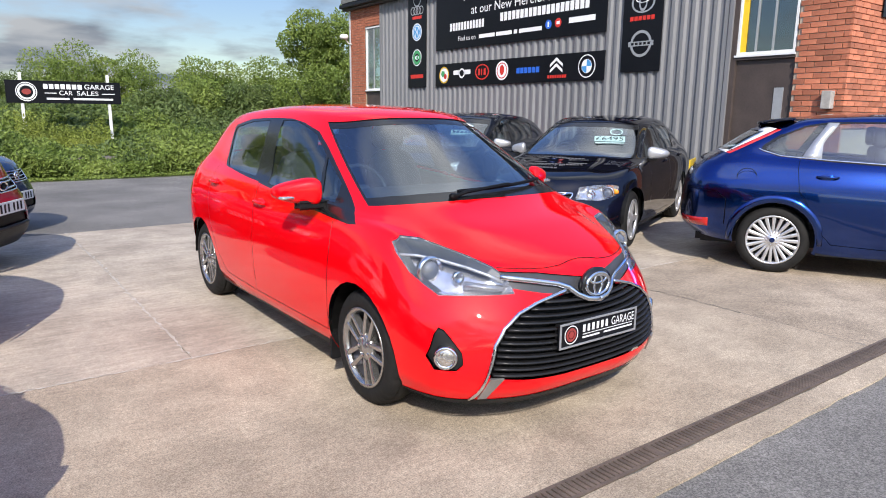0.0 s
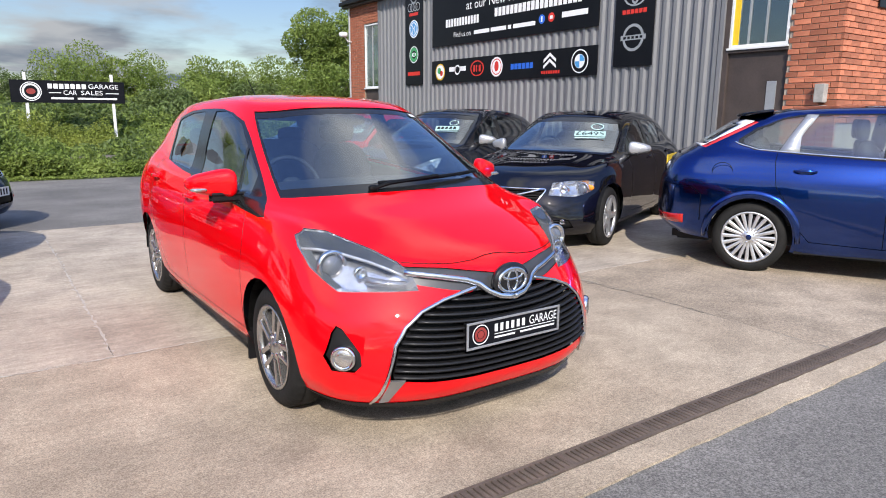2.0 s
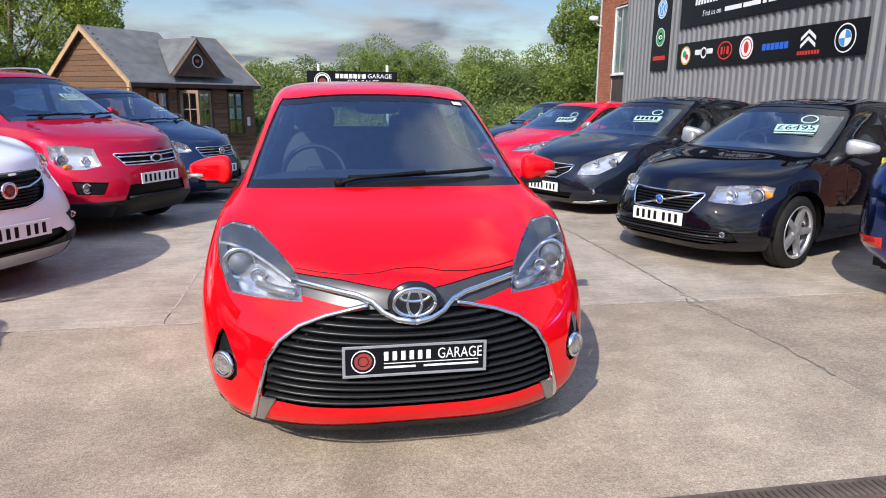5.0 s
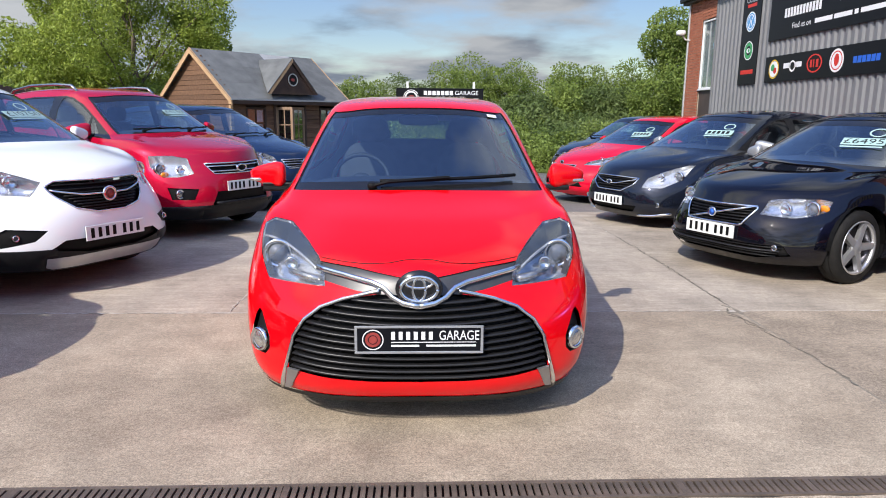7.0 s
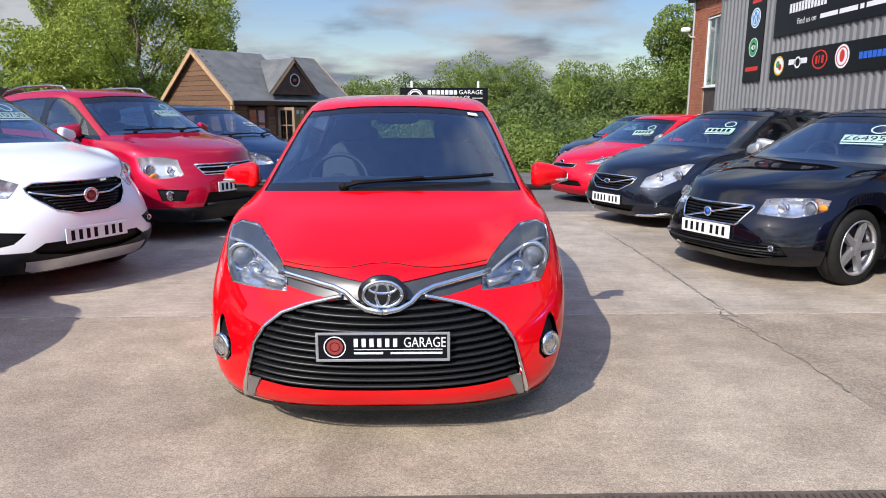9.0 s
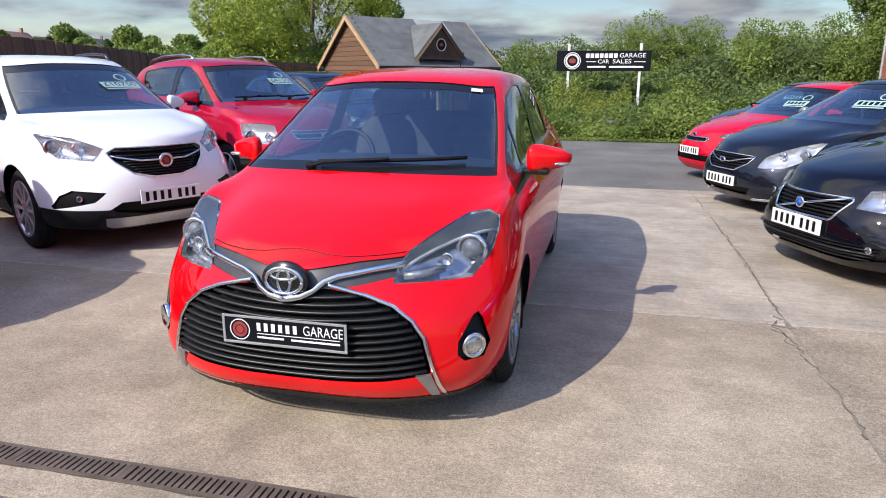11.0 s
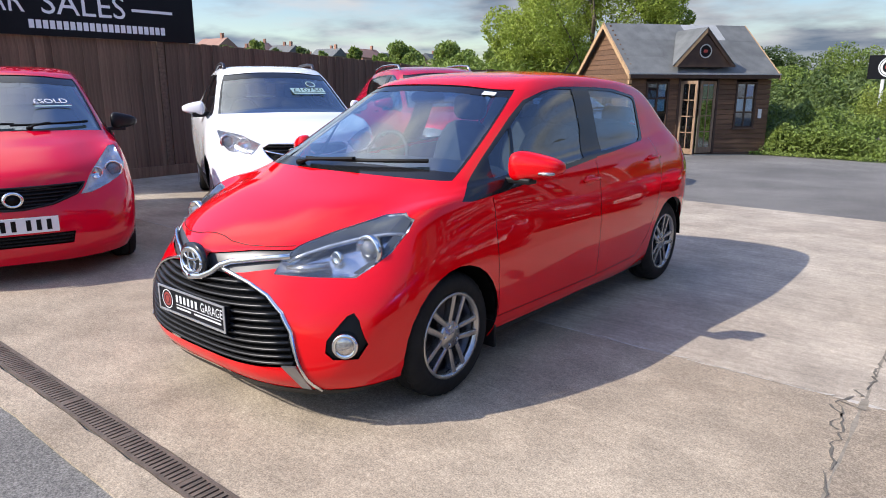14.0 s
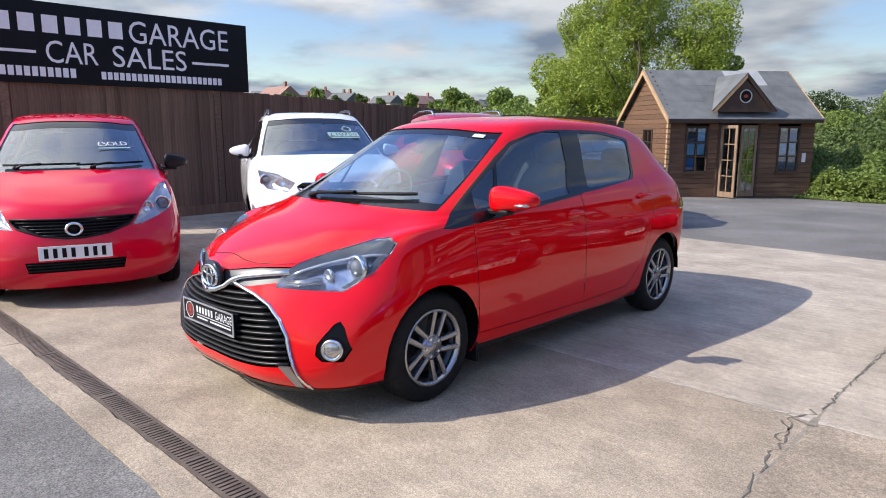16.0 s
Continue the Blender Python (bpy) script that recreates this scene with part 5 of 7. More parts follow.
def window_in_wall(name, y0, y1, z0, z1, mullions, blind):
    w = thing(name, "white framed workshop window with dusty panes", "window", kind="structure")
    t = .038
    part("window_frame", boxes(((WALL_X - .01, y0, z0), (WALL_X + .06, y1, z0 + t)), ((WALL_X - .01, y0, z1 - t), (WALL_X + .06, y1, z1)), ((WALL_X - .01, y0, z0 + t), (WALL_X + .06, y0 + t, z1 - t)), ((WALL_X - .01, y1 - t, z0 + t), (WALL_X + .06, y1, z1 - t)), bevel=.004), FRAME_W, w)
    part("window_sill", boxes(((WALL_X - .04, y0 - .02, z0 - .035), (WALL_X + .05, y1 + .02, z0 - .002)), bevel=.005), FRAME_W, w)
    edges = [y0 + t] + [y0 + t + (y1 - y0 - 2 * t) * f for f in mullions] + [y1 - t]
    for a, b in zip(edges, edges[1:]):
        part("pane", boxes(((WALL_X + .03, a, z0 + t), (WALL_X + .036, b, z1 - t))), GLASS_S, w)
    for e in edges[1:-1]:
        part("mullion", boxes(((WALL_X + .01, e - .012, z0 + t), (WALL_X + .045, e + .012, z1 - t))), SILVER, w)
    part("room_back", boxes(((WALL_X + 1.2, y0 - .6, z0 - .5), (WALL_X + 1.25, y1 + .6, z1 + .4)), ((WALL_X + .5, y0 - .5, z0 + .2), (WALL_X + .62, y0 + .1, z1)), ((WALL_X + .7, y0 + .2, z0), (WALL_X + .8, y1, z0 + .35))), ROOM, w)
    if blind:
        part("yellow_strip", boxes(((WALL_X + .012, y1 - t - .085, z0 + t), (WALL_X + .028, y1 - t - .002, z1 - t))), YELLOW, w)
    return w


window_in_wall("window_1", 2.14, 3.02, 2.345, 4.2, (.38, .70), True)
window_in_wall("window_2", 13.42, 14.22, 2.06, 3.75, (.5,), False)
brick_wall = thing("wall_brick", "weathered orange-red brick piers with pale mortar", "wall", kind="structure")
part("mortar_bed", boxes(((WALL_X - .008, 1.43, -.3), (WALL_X + .30, 2.12, EAVES)), ((WALL_X - .008, 14.26, -.5), (WALL_X + .30, 15.10, EAVES)), ((WALL_X + .29, 1.43, -.3), (16, 1.70, EAVES)), ((WALL_X - .008, 14.0, 3.76), (WALL_X + .3, 14.27, EAVES))), MORTAR, brick_wall)
BRICKS = {}
for bl in (.215, .1025):
    bm = boxes(((-bl / 2, -.02, -.0325), (bl / 2, .02, .0325)), bevel=.005)
    me = bpy.data.meshes.new("brick")
    bm.to_mesh(me); bm.free()
    me.materials.append(BRICK)
    BRICKS[bl] = me
joined = bmesh.new()


def bricks(y_or_x, lo, hi, z0, z1, face, as_parts):
    """Courses in stretcher bond; face 'x' looks to -x along y, face 'y' looks to -y along x."""
    rnd = random.Random(5)
    z, row = z0, 0
    while z < z1:
        u = lo + (0 if row % 2 else -.1125)
        while u < hi - .03:
            a, b = max(u, lo), min(u + .215, hi)
            if b - a > .06:
                c = (a + b) / 2
                out = rnd.uniform(-.003, .003)
                m = pose(WALL_X - .006 + out, c, z + .0325, 0, 0, 90) if face == "x" else pose(c, 1.424 + out, z + .0325)
                if as_parts(z):
                    ob = new("brick", BRICKS[.215 if b - a > .15 else .1025])
                    ob.parent = brick_wall
                    ob.matrix_basis = m @ Matrix.Diagonal(((b - a) / (.215 if b - a > .15 else .1025), 1, 1, 1))
                else:
                    box(joined, (-(b - a) / 2, -.02, -.0325), ((b - a) / 2, .02, .0325), m=m)
            u += .225
        z += .075
        row += 1


bricks("y", 1.405, 2.12, 1.30, 3.4, "x", lambda z: True)
bricks("x", WALL_X - .03, 9.15, 1.30, 3.4, "y", lambda z: z < 3.1)
bricks("y", 1.405, 2.12, 3.4, EAVES, "x", lambda z: False)
bricks("y", 1.405, 2.12, 0, 1.30, "x", lambda z: False)
bricks("y", 14.26, 15.12, .0, EAVES, "x", lambda z: False)
bricks("y", 13.4, 14.26, 3.78, EAVES, "x", lambda z: False)
bricks("x", 9.15, 12.0, 1.0, EAVES, "y", lambda z: False)
bricks("x", WALL_X - .03, 9.15, 3.4, EAVES, "y", lambda z: False)
tagged(part("brickwork", joined, BRICK, brick_wall), kind="stuff")
box1 = thing("meter_box", "small grey cement box on the brick pier", "box")
part("box_shell", boxes(((WALL_X - .13, 1.53, 1.56), (WALL_X - .02, 1.66, 1.80)), bevel=.012), GREYBOX, box1)
# floodlight and camera at the far corner
cctv = thing("security_camera", "white security camera on a bracket at the brick corner", "camera")
bm = bmesh.new()
blob(bm, (WALL_X - .30, 14.95, 3.55), (.12, .09, .07), .6, 14)
part("housing", bm, FRAME_W, cctv, smooth=True)
bm = bmesh.new()
sweep(bm, [(WALL_X - .28, 14.95, 3.52), (WALL_X - .15, 14.98, 3.38), (WALL_X, 15.0, 3.36)], .02, 6)
part("bracket", bm, FRAME_W, cctv)
pipe = thing("downpipe", "thin dark downpipe at the brick corner", "pipe")
bm = bmesh.new()
sweep(bm, [(WALL_X - .05, 15.05, -.3), (WALL_X - .05, 15.05, EAVES)], .03, 8)
part("pipe_run", bm, SILVER, pipe)


# ---- signs on the cladding ----
def wall_sign(label, y0, y1, z0, z1):
    s = thing("wall_sign", label, "sign", "signs on the grey wall", pose(WALL_X - .055, (y0 + y1) / 2, (z0 + z1) / 2, 90, 0, -90))
    w, h = y1 - y0, z1 - z0
    part("board", boxes(((-w / 2, -h / 2, -.012), (w / 2, h / 2, .004)), bevel=.003), SIGN_BLACK, s)
    part("batten", boxes(((-w / 2 + .05, -h / 2 + .05, -.03), (w / 2 - .05, -h / 2 + .1, -.012)), ((-w / 2 + .05, h / 2 - .1, -.03), (w / 2 - .05, h / 2 - .05, -.012))), TRIM, s)
    return s


def disc(parent, x, y, r, material, z=.0065, name="emblem", hole=0.0, squash=1.0):
    bm = bmesh.new()
    if hole:
        lathe(bm, [(r, z - .002), (r, z), (hole, z), (hole, z - .002)], 28, "z", closed=True)
    else:
        lathe(bm, [(r, z - .002), (r, z)], 28, "z")
    for v in bm.verts:
        v.co.y *= squash
        v.co += Vector((x, y, 0))
    return part(name, bm, material, parent)


flat = lambda x, y: pose(x, y, .0055)
big = wall_sign("large black sign with white lettering on ribbed wall", 5.53, 10.75, 2.90, 4.24)
letters("More", .27, flat(-1.25, .43), PRINT_W, big)
bars([(-.85 + .15 * i, -.85 + .15 * i + .11, .38, .52) for i in range(14)], flat(0, 0), PRINT_W, big)
letters("at our New Hereford Br", .265, flat(.15, .12), PRINT_W, big, width=2.85)
bars([(-2.05 + .105 * i, -2.05 + .105 * i + .075, -.27, -.10) for i in range(12)], flat(0, 0), PRINT_W, big)
bars([(-.28 + .125 * i, -.28 + .125 * i + .095, -.21, -.04) for i in range(20)], flat(0, 0), PRINT_W, big)
letters("Find us on", .155, flat(-1.42, -.46), PRINT_W, big)
bars([(-.98, -.45, -.50, -.42), (-.40, .10, -.50, -.42), (.16, .26, -.50, -.42), (.32, .98, -.50, -.42), (1.70, 2.35, -.44, -.34)], flat(0, 0), PRINT_W, big)
disc(big, 1.16, -.41, .085, PRINT_BLUE); disc(big, 1.42, -.40, .085, PRINT_RED)
bars([(1.14, 1.18, -.46, -.36), (1.38, 1.46, -.43, -.37)], pose(0, 0, .0075), PRINT_W, big)
strip_l = wall_sign("tall narrow black sign with small round emblems", 11.17, 11.97, 2.07, 4.24)
disc(strip_l, 0, 1.02, .17, SILVER, hole=.14)
disc(strip_l, 0, .25, .21, PRINT_W); disc(strip_l, 0, .25, .185, PRINT_SKY, .0075)
disc(strip_l, 0, .25, .155, PRINT_W, .0085, hole=.135)
for x0, y0, x1, y1 in ((-.09, .37, -.02, .26), (.09, .37, .02, .26), (-.02, .26, -.07, .14), (.02, .26, .07, .14), (-.02, .26, .02, .26)):
    d_ = Vector((y0 - y1, x1 - x0)).normalized() * .012
    bm = bmesh.new()
    poly(bm, [(x0 + d_.x, y0 + d_.y, .009), (x0 - d_.x, y0 - d_.y, .009), (x1 - d_.x, y1 - d_.y, .009), (x1 + d_.x, y1 + d_.y, .009)])
    part("emblem_stroke", bm, PRINT_W, strip_l)
disc(strip_l, 0, -.36, .20, PRINT_W, hole=.18); disc(strip_l, 0, -.36, .17, PRINT_GREEN, hole=.10)
disc(strip_l, .0, -.36, .09, PRINT_W, squash=.55); disc(strip_l, .02, -.36, .04, PRINT_GREEN, .0075)
for i in range(4):
    disc(strip_l, -.18 + .12 * i, .76, .10, SILVER, .0065 + .0005 * i, hole=.08)
bars([(-.20, .20, .56, .63), (-.28, .28, -.86, -.77)], flat(0, 0), PRINT_RED, strip_l)
logos = wall_sign("long black sign with a row of coloured emblems", 5.52, 10.76, 2.07, 2.585)
disc(logos, -2.27, 0, .19, YELLOW, hole=.165); disc(logos, -2.27, 0, .16, PRINT_W); disc(logos, -2.31, .03, .07, PRINT_GREEN, .0075); disc(logos, -2.22, -.03, .06, PRINT_RED, .0075)
disc(logos, -1.58, .02, .11, PRINT_W, hole=.075)
bars([(-1.90, -1.66, -.01, .09), (-1.50, -1.26, -.01, .09)], flat(0, 0), PRINT_W, logos)
disc(logos, -.85, .02, .24, PRINT_RED, hole=.205, squash=.70); bars([(-.98, -.92, -.05, .09), (-.88, -.85, -.05, .09), (-.79, -.72, -.05, .09)], flat(0, 0), PRINT_RED, logos)
disc(logos, -.18, .02, .20, PRINT_W); disc(logos, -.18, .02, .165, PRINT_RED, .0075, hole=.145); disc(logos, -.18, .03, .07, PRINT_RED, .0075, squash=1.5)
bars([(.28 + .115 * i, .28 + .115 * i + .095, -.06, .05) for i in range(6)], flat(0, 0), PRINT_BLUE, logos)
for oy in (0, -.11):
    bm = bmesh.new()
    for s in (1, -1):
        poly(bm, [(1.42, .20 + oy, .006), (1.42, .14 + oy, .006), (1.42 + .17 * s, .02 + oy, .006), (1.42 + .17 * s, .08 + oy, .006)][::s])
    part("chevron", bm, PRINT_W, logos)
bars([(1.19 + .065 * i, 1.19 + .065 * i + .048, -.19, -.13) for i in range(8)], flat(0, 0), PRINT_RED, logos)
disc(logos, 2.20, .0, .21, PRINT_W); disc(logos, 2.20, .0, .19, SIGN_BLACK, .0075); disc(logos, 2.20, 0, .125, PRINT_W, .0085)
for q in (0, 2):
    bm = bmesh.new()
    f = [(2.20, 0, .0095)] + [(2.20 + .118 * math.cos(a), .118 * math.sin(a), .0095) for a in np.linspace(q * math.pi / 2, (q + 1) * math.pi / 2, 9)]
    poly(bm, f)
    part("emblem_quarter", bm, PRINT_SKY, logos)
strip_r = wall_sign("tall narrow black sign with two ring emblems", 4.35, 5.16, 2.18, 4.24)
disc(strip_r, 0, -.02 + .12, .24, SILVER, hole=.205, squash=.72); disc(strip_r, 0, .10, .085, SILVER, hole=.06, squash=1.7); disc(strip_r, 0, .16, .16, PRINT_W, .0075, hole=.135, squash=.42)
bars([(-.25 + .086 * i, -.25 + .086 * i + .068, -.19, -.12) for i in range(6)], flat(0, 0), PRINT_RED, strip_r)
disc(strip_r, 0, -.57, .22, SILVER, hole=.175); bars([(-.26, .26, -.61, -.53)], pose(0, 0, .0075), SILVER, strip_r); bars([(-.2 + .085 * i, -.2 + .085 * i + .055, -.59, -.55) for i in range(5)], pose(0, 0, .0088), SIGN_BLACK, strip_r)
# a blue sign round the corner
corner = thing("wall_sign", "dark blue sign with a white ring on the brick end wall", "sign", "signs on the grey wall", pose(9.0, 1.38, 3.35, 90, 0, 0))
part("board", boxes(((-.9, -.55, -.012), (.9, .55, .004)), bevel=.003), SIGN_BLACK, corner)
disc(corner, -.55, -.05, .32, PRINT_W, hole=.24)
bars([(-.70, -.40, -.12, -.02)], flat(0, 0), PRINT_W, corner)


# ---- fence and board ----
def fence_top(y):
    return 2.07 if y < 3.5 else 2.07 - .030 * (y - 3.5) - .0016 * (y - 3.5) ** 2 * (1 if y < 12 else 0)


FENCE_X = -7.66
fence = thing("fence", "dark brown upright timber board fence", "fence", kind="structure")
FB = boxes(((-.008, -.058, 0), (.010, .058, 1)), bevel=.003)
me = bpy.data.meshes.new("fence_board")
FB.to_mesh(me); FB.free()
me.materials.append(FENCE)
rnd = random.Random(11)
for i in range(225):
    y = -6.0 + .1035 * i
    ob = new("fence_board", me)
    ob.parent = fence
    h = fence_top(y) - ground_z(y) + rnd.uniform(-.012, .012)
    ob.matrix_basis = pose(FENCE_X + (.012 if i % 2 else 0), y, ground_z(y), 0, rnd.uniform(-.3, .3), rnd.uniform(-3, 3)) @ Matrix.Diagonal((1, 1, h, 1))
bm = bmesh.new()
for z in (.35, 1.05, 1.75):
    box(bm, (FENCE_X - .06, -6, z - .04), (FENCE_X - .012, 17.3, z + .04))
part("fence_rail", bm, FENCE, fence)
part("gravel_board", boxes(((FENCE_X + .024, -6, -.05), (FENCE_X + .05, 8, .16)), bevel=.006), FENCE, fence)
board = thing("fence_sign", "large black sign with white lettering above the fence", "sign", "", pose(FENCE_X + .07, 1.725, 2.615, 90, 0, 90))
part("board", boxes(((-2.14, -.555, -.02), (2.14, .555, .004)), bevel=.004), SIGN_BLACK, board)
for px in (-1.55, 1.55):
    part("sign_post", boxes(((px - .05, -2.6, -.10), (px + .05, .5, -.022))), FENCE, board)
letters("GARAGE", .47, pose(.97, .245, .0055), PRINT_W, board, width=1.62)
bars([(-1.90 + .295 * i, -1.90 + .295 * i + .20, .14, .38) for i in range(7)], flat(0, 0), PRINT_W, board)
letters("CAR", .44, pose(-.66, -.13, .0055), PRINT_W, board, width=.69)
letters("SALES", .44, pose(.47, -.13, .0055), PRINT_W, board, width=1.14)
bars([(-1.85, -1.12, -.15, -.11), (1.14, 1.78, -.15, -.11)], flat(0, 0), PRINT_W, board)
bars([(-1.78 + .098 * i, -1.78 + .098 * i + .072, -.46, -.33) for i in range(12)] + [(-.28 + .088 * i, -.28 + .088 * i + .066, -.46, -.35) for i in range(22)], flat(0, 0), PRINT_W, board)

# ---- sign on two posts by the hedge ----
post_sign = thing("post_sign", "black sign on two white posts behind the hedge", "sign", "", pose(.86, 22.75, -.4, 90, 0, 0))
part("board", boxes(((-1.67, 2.02, -.012), (1.67, 2.735, .008)), bevel=.004), SIGN_BLACK, post_sign)
for px in (-1.24, 1.30):
    part("sign_post", boxes(((px - .045, 0, -.10), (px + .045, 2.98, -.014)), bevel=.008), STEEL_W, post_sign)
letters("GARAGE", .22, pose(1.02, 2.56, .0095), PRINT_W, post_sign, width=.90)
letters("CAR", .20, pose(.01, 2.35, .0095), PRINT_W, post_sign, width=.39)
letters("SALES", .20, pose(.66, 2.35, .0095), PRINT_W, post_sign, width=.65)
bars([(-.62 + .165 * i, -.62 + .165 * i + .125, 2.48, 2.635) for i in range(7)] + [(-.60, -.25, 2.335, 2.36), (1.08, 1.48, 2.335, 2.36), (-.55, .10, 2.14, 2.20), (.22, 1.42, 2.14, 2.20)], pose(0, 0, .0092), PRINT_W, post_sign)
disc(post_sign, -1.10, 2.38, .30, PRINT_W, .0105, hole=.275); disc(post_sign, -1.10, 2.38, .25, FRAME_W, .0105, hole=.19); disc(post_sign, -1.10, 2.38, .13, PRINT_MAROON, .0105, squash=.7)

# ---- timber office shed ----
SW, SD, SG = 3.97, 2.92, -.346
shed = thing("shed", "brown timber cabin office with grey felt roof", "shed", "", pose(-4.748, 14.175, SG, 0, 0, math.degrees(.899)))
WIN = [(.42, 1.06, .66, 1.86), (3.0, 3.62, .66, 1.86)]
DOOR = (1.38, 2.42, .04, 1.92)
wh = 2.17


def shed_boards(axis):
    """Horizontal boards, split round the openings; axis 'u' is the front, 'v' the near gable end."""
    h = .128
    z = 0.0
    while z < (wh if axis == "u" else 3.25):
        top = min(z + h, wh) if axis == "u" else z + h
        mid = (z + top) / 2
        if axis == "u":
            gaps = [w[:2] for w in WIN if w[2] < mid < w[3]] + ([DOOR[:2]] if mid < DOOR[3] else [])
            lo, hi = -.06, SW + .06
        else:
            gaps = [(.95, 1.55)] if .75 < mid < 1.80 else []
            cutin = 0 if mid < 2.12 else (mid - 2.12) / 1.2 * SD / 2
            lo, hi = -.06 + cutin, SD + .06 - cutin
            if hi - lo < .1:
                break
        edges = [lo] + [e for g in sorted(gaps) for e in g] + [hi]
        for a, b in zip(edges[::2], edges[1::2]):
            if axis == "u":
                bm = boxes(((a, -.022, z + .003), (b, .022, top - .003)), bevel=.007)
            else:
                bm = boxes(((-.022, a, z + .003), (.022, b, top - .003)), bevel=.007)
            part("wall_board", bm, SHED, shed)
        z += h


shed_boards("u")
shed_boards("v")
part("back_wall", boxes(((-.02, SD - .03, 0), (SW, SD, 2.15)), ((SW - .03, 0.03, 0), (SW, SD - .03, 2.15))), SHED, shed)
part("shed_floor", boxes(((-.05, -.05, -.08), (SW + .05, SD + .05, .03))), SHED_D, shed)
part("inner_desk", boxes(((.4, 1.2, .05), (1.6, 1.9, .75)), ((2.6, 1.8, .05), (3.6, 2.6, 1.1))), SHED_D, shed)


def shed_roof():
    ridge, eave, run = 3.366, 2.033, SD / 2 + .2
    for side in (0, 1):
        for i, (u0, u1) in enumerate(((-.17, 1.05), (1.05, 2.1), (2.1, 3.2), (3.2, SW + .17))):
            for j in range(3):
                f0, f1 = j / 3, (j + 1) / 3 + .012
                v = lambda f: (-.2 + run * f) if side == 0 else (SD + .2 - run * f)
                z = lambda f: eave + (ridge - eave) * f
                lift_ = .006 * (2 - j) * 0 + .004 * ((i + j) % 2)
                o = [(u0, v(f0), z(f0) + lift_), (u1 + .01, v(f0), z(f0) + lift_), (u1 + .01, v(min(f1, 1)), z(min(f1, 1)) + lift_), (u0, v(min(f1, 1)), z(min(f1, 1)) + lift_)]
                bm = slab(o if side == 0 else o[::-1], (0, 0, .018))
                part("felt_sheet", bm, FELT_L if (side == 0 and i == 2 and j == 2) else FELT, shed)
    for u in (-.17, SW + .14):
        for sgn in (0, 1):
            v0, v1 = (-.23, SD / 2) if sgn == 0 else (SD + .23, SD / 2)
            o = [(u, v0, eave - .13), (u, v0, eave + .01), (u, v1, ridge + .03), (u, v1, ridge - .12)]
            part("barge_board", slab(o, (.03, 0, 0)), PINE, shed)
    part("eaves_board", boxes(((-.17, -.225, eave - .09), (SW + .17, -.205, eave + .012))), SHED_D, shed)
    part("eaves_drip", boxes(((-.18, -.245, eave + .0), (SW + .18, -.222, eave + .035))), FELT_L, shed)
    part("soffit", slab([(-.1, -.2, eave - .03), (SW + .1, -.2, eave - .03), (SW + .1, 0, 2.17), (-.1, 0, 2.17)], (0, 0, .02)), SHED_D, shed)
    # front gablet
    c, ha, hb, half = 1.91, 3.166, 2.25, .88
    bm = slab([(c - half + .12, -.16, hb), (c + half - .12, -.16, hb), (c, -.16, ha - .14)], (0, .03, 0))
    part("gablet_face", bm, SHED_D, shed)
    part("gablet_sill", boxes(((c - half + .02, -.19, hb - .03), (c + half - .02, -.15, hb + .03))), SHED_D, shed)
    for s in (1, -1):
        o = [(c + s * half, -.20, hb - .03), (c + s * (half - .10), -.20, hb - .03), (c, -.20, ha - .10), (c, -.20, ha)]
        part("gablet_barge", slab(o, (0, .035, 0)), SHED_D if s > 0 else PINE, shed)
        o = [(c, -.20, ha + .01), (c + s * (half + .03), -.20, hb - .03), (c + s * .15, 1.05, hb + .80), (c, 1.25, ha + .01)]
        part("gablet_roof", slab(o, (0, 0, .02)), FELT, shed)
    bm = bmesh.new()
    lathe(bm, [(.17, -.19), (.17, -.175), (.145, -.175), (.145, -.19)], 28, "y", (c, 0, hb + .36), closed=True)
    part("roundel_rim", bm, SILVER, shed)
    bm = bmesh.new()
    lathe(bm, [(.143, -.18), (.143, -.172)], 28, "y", (c, 0, hb + .36))
    part("roundel_face", bm, SIGN_BLACK, shed)
    bm = bmesh.new()
    blob(bm, (c, -.182, hb + .36), (.06, .004, .04), .7, 12)
    part("roundel_mark", bm, PRINT_MAROON, shed)


shed_roof()


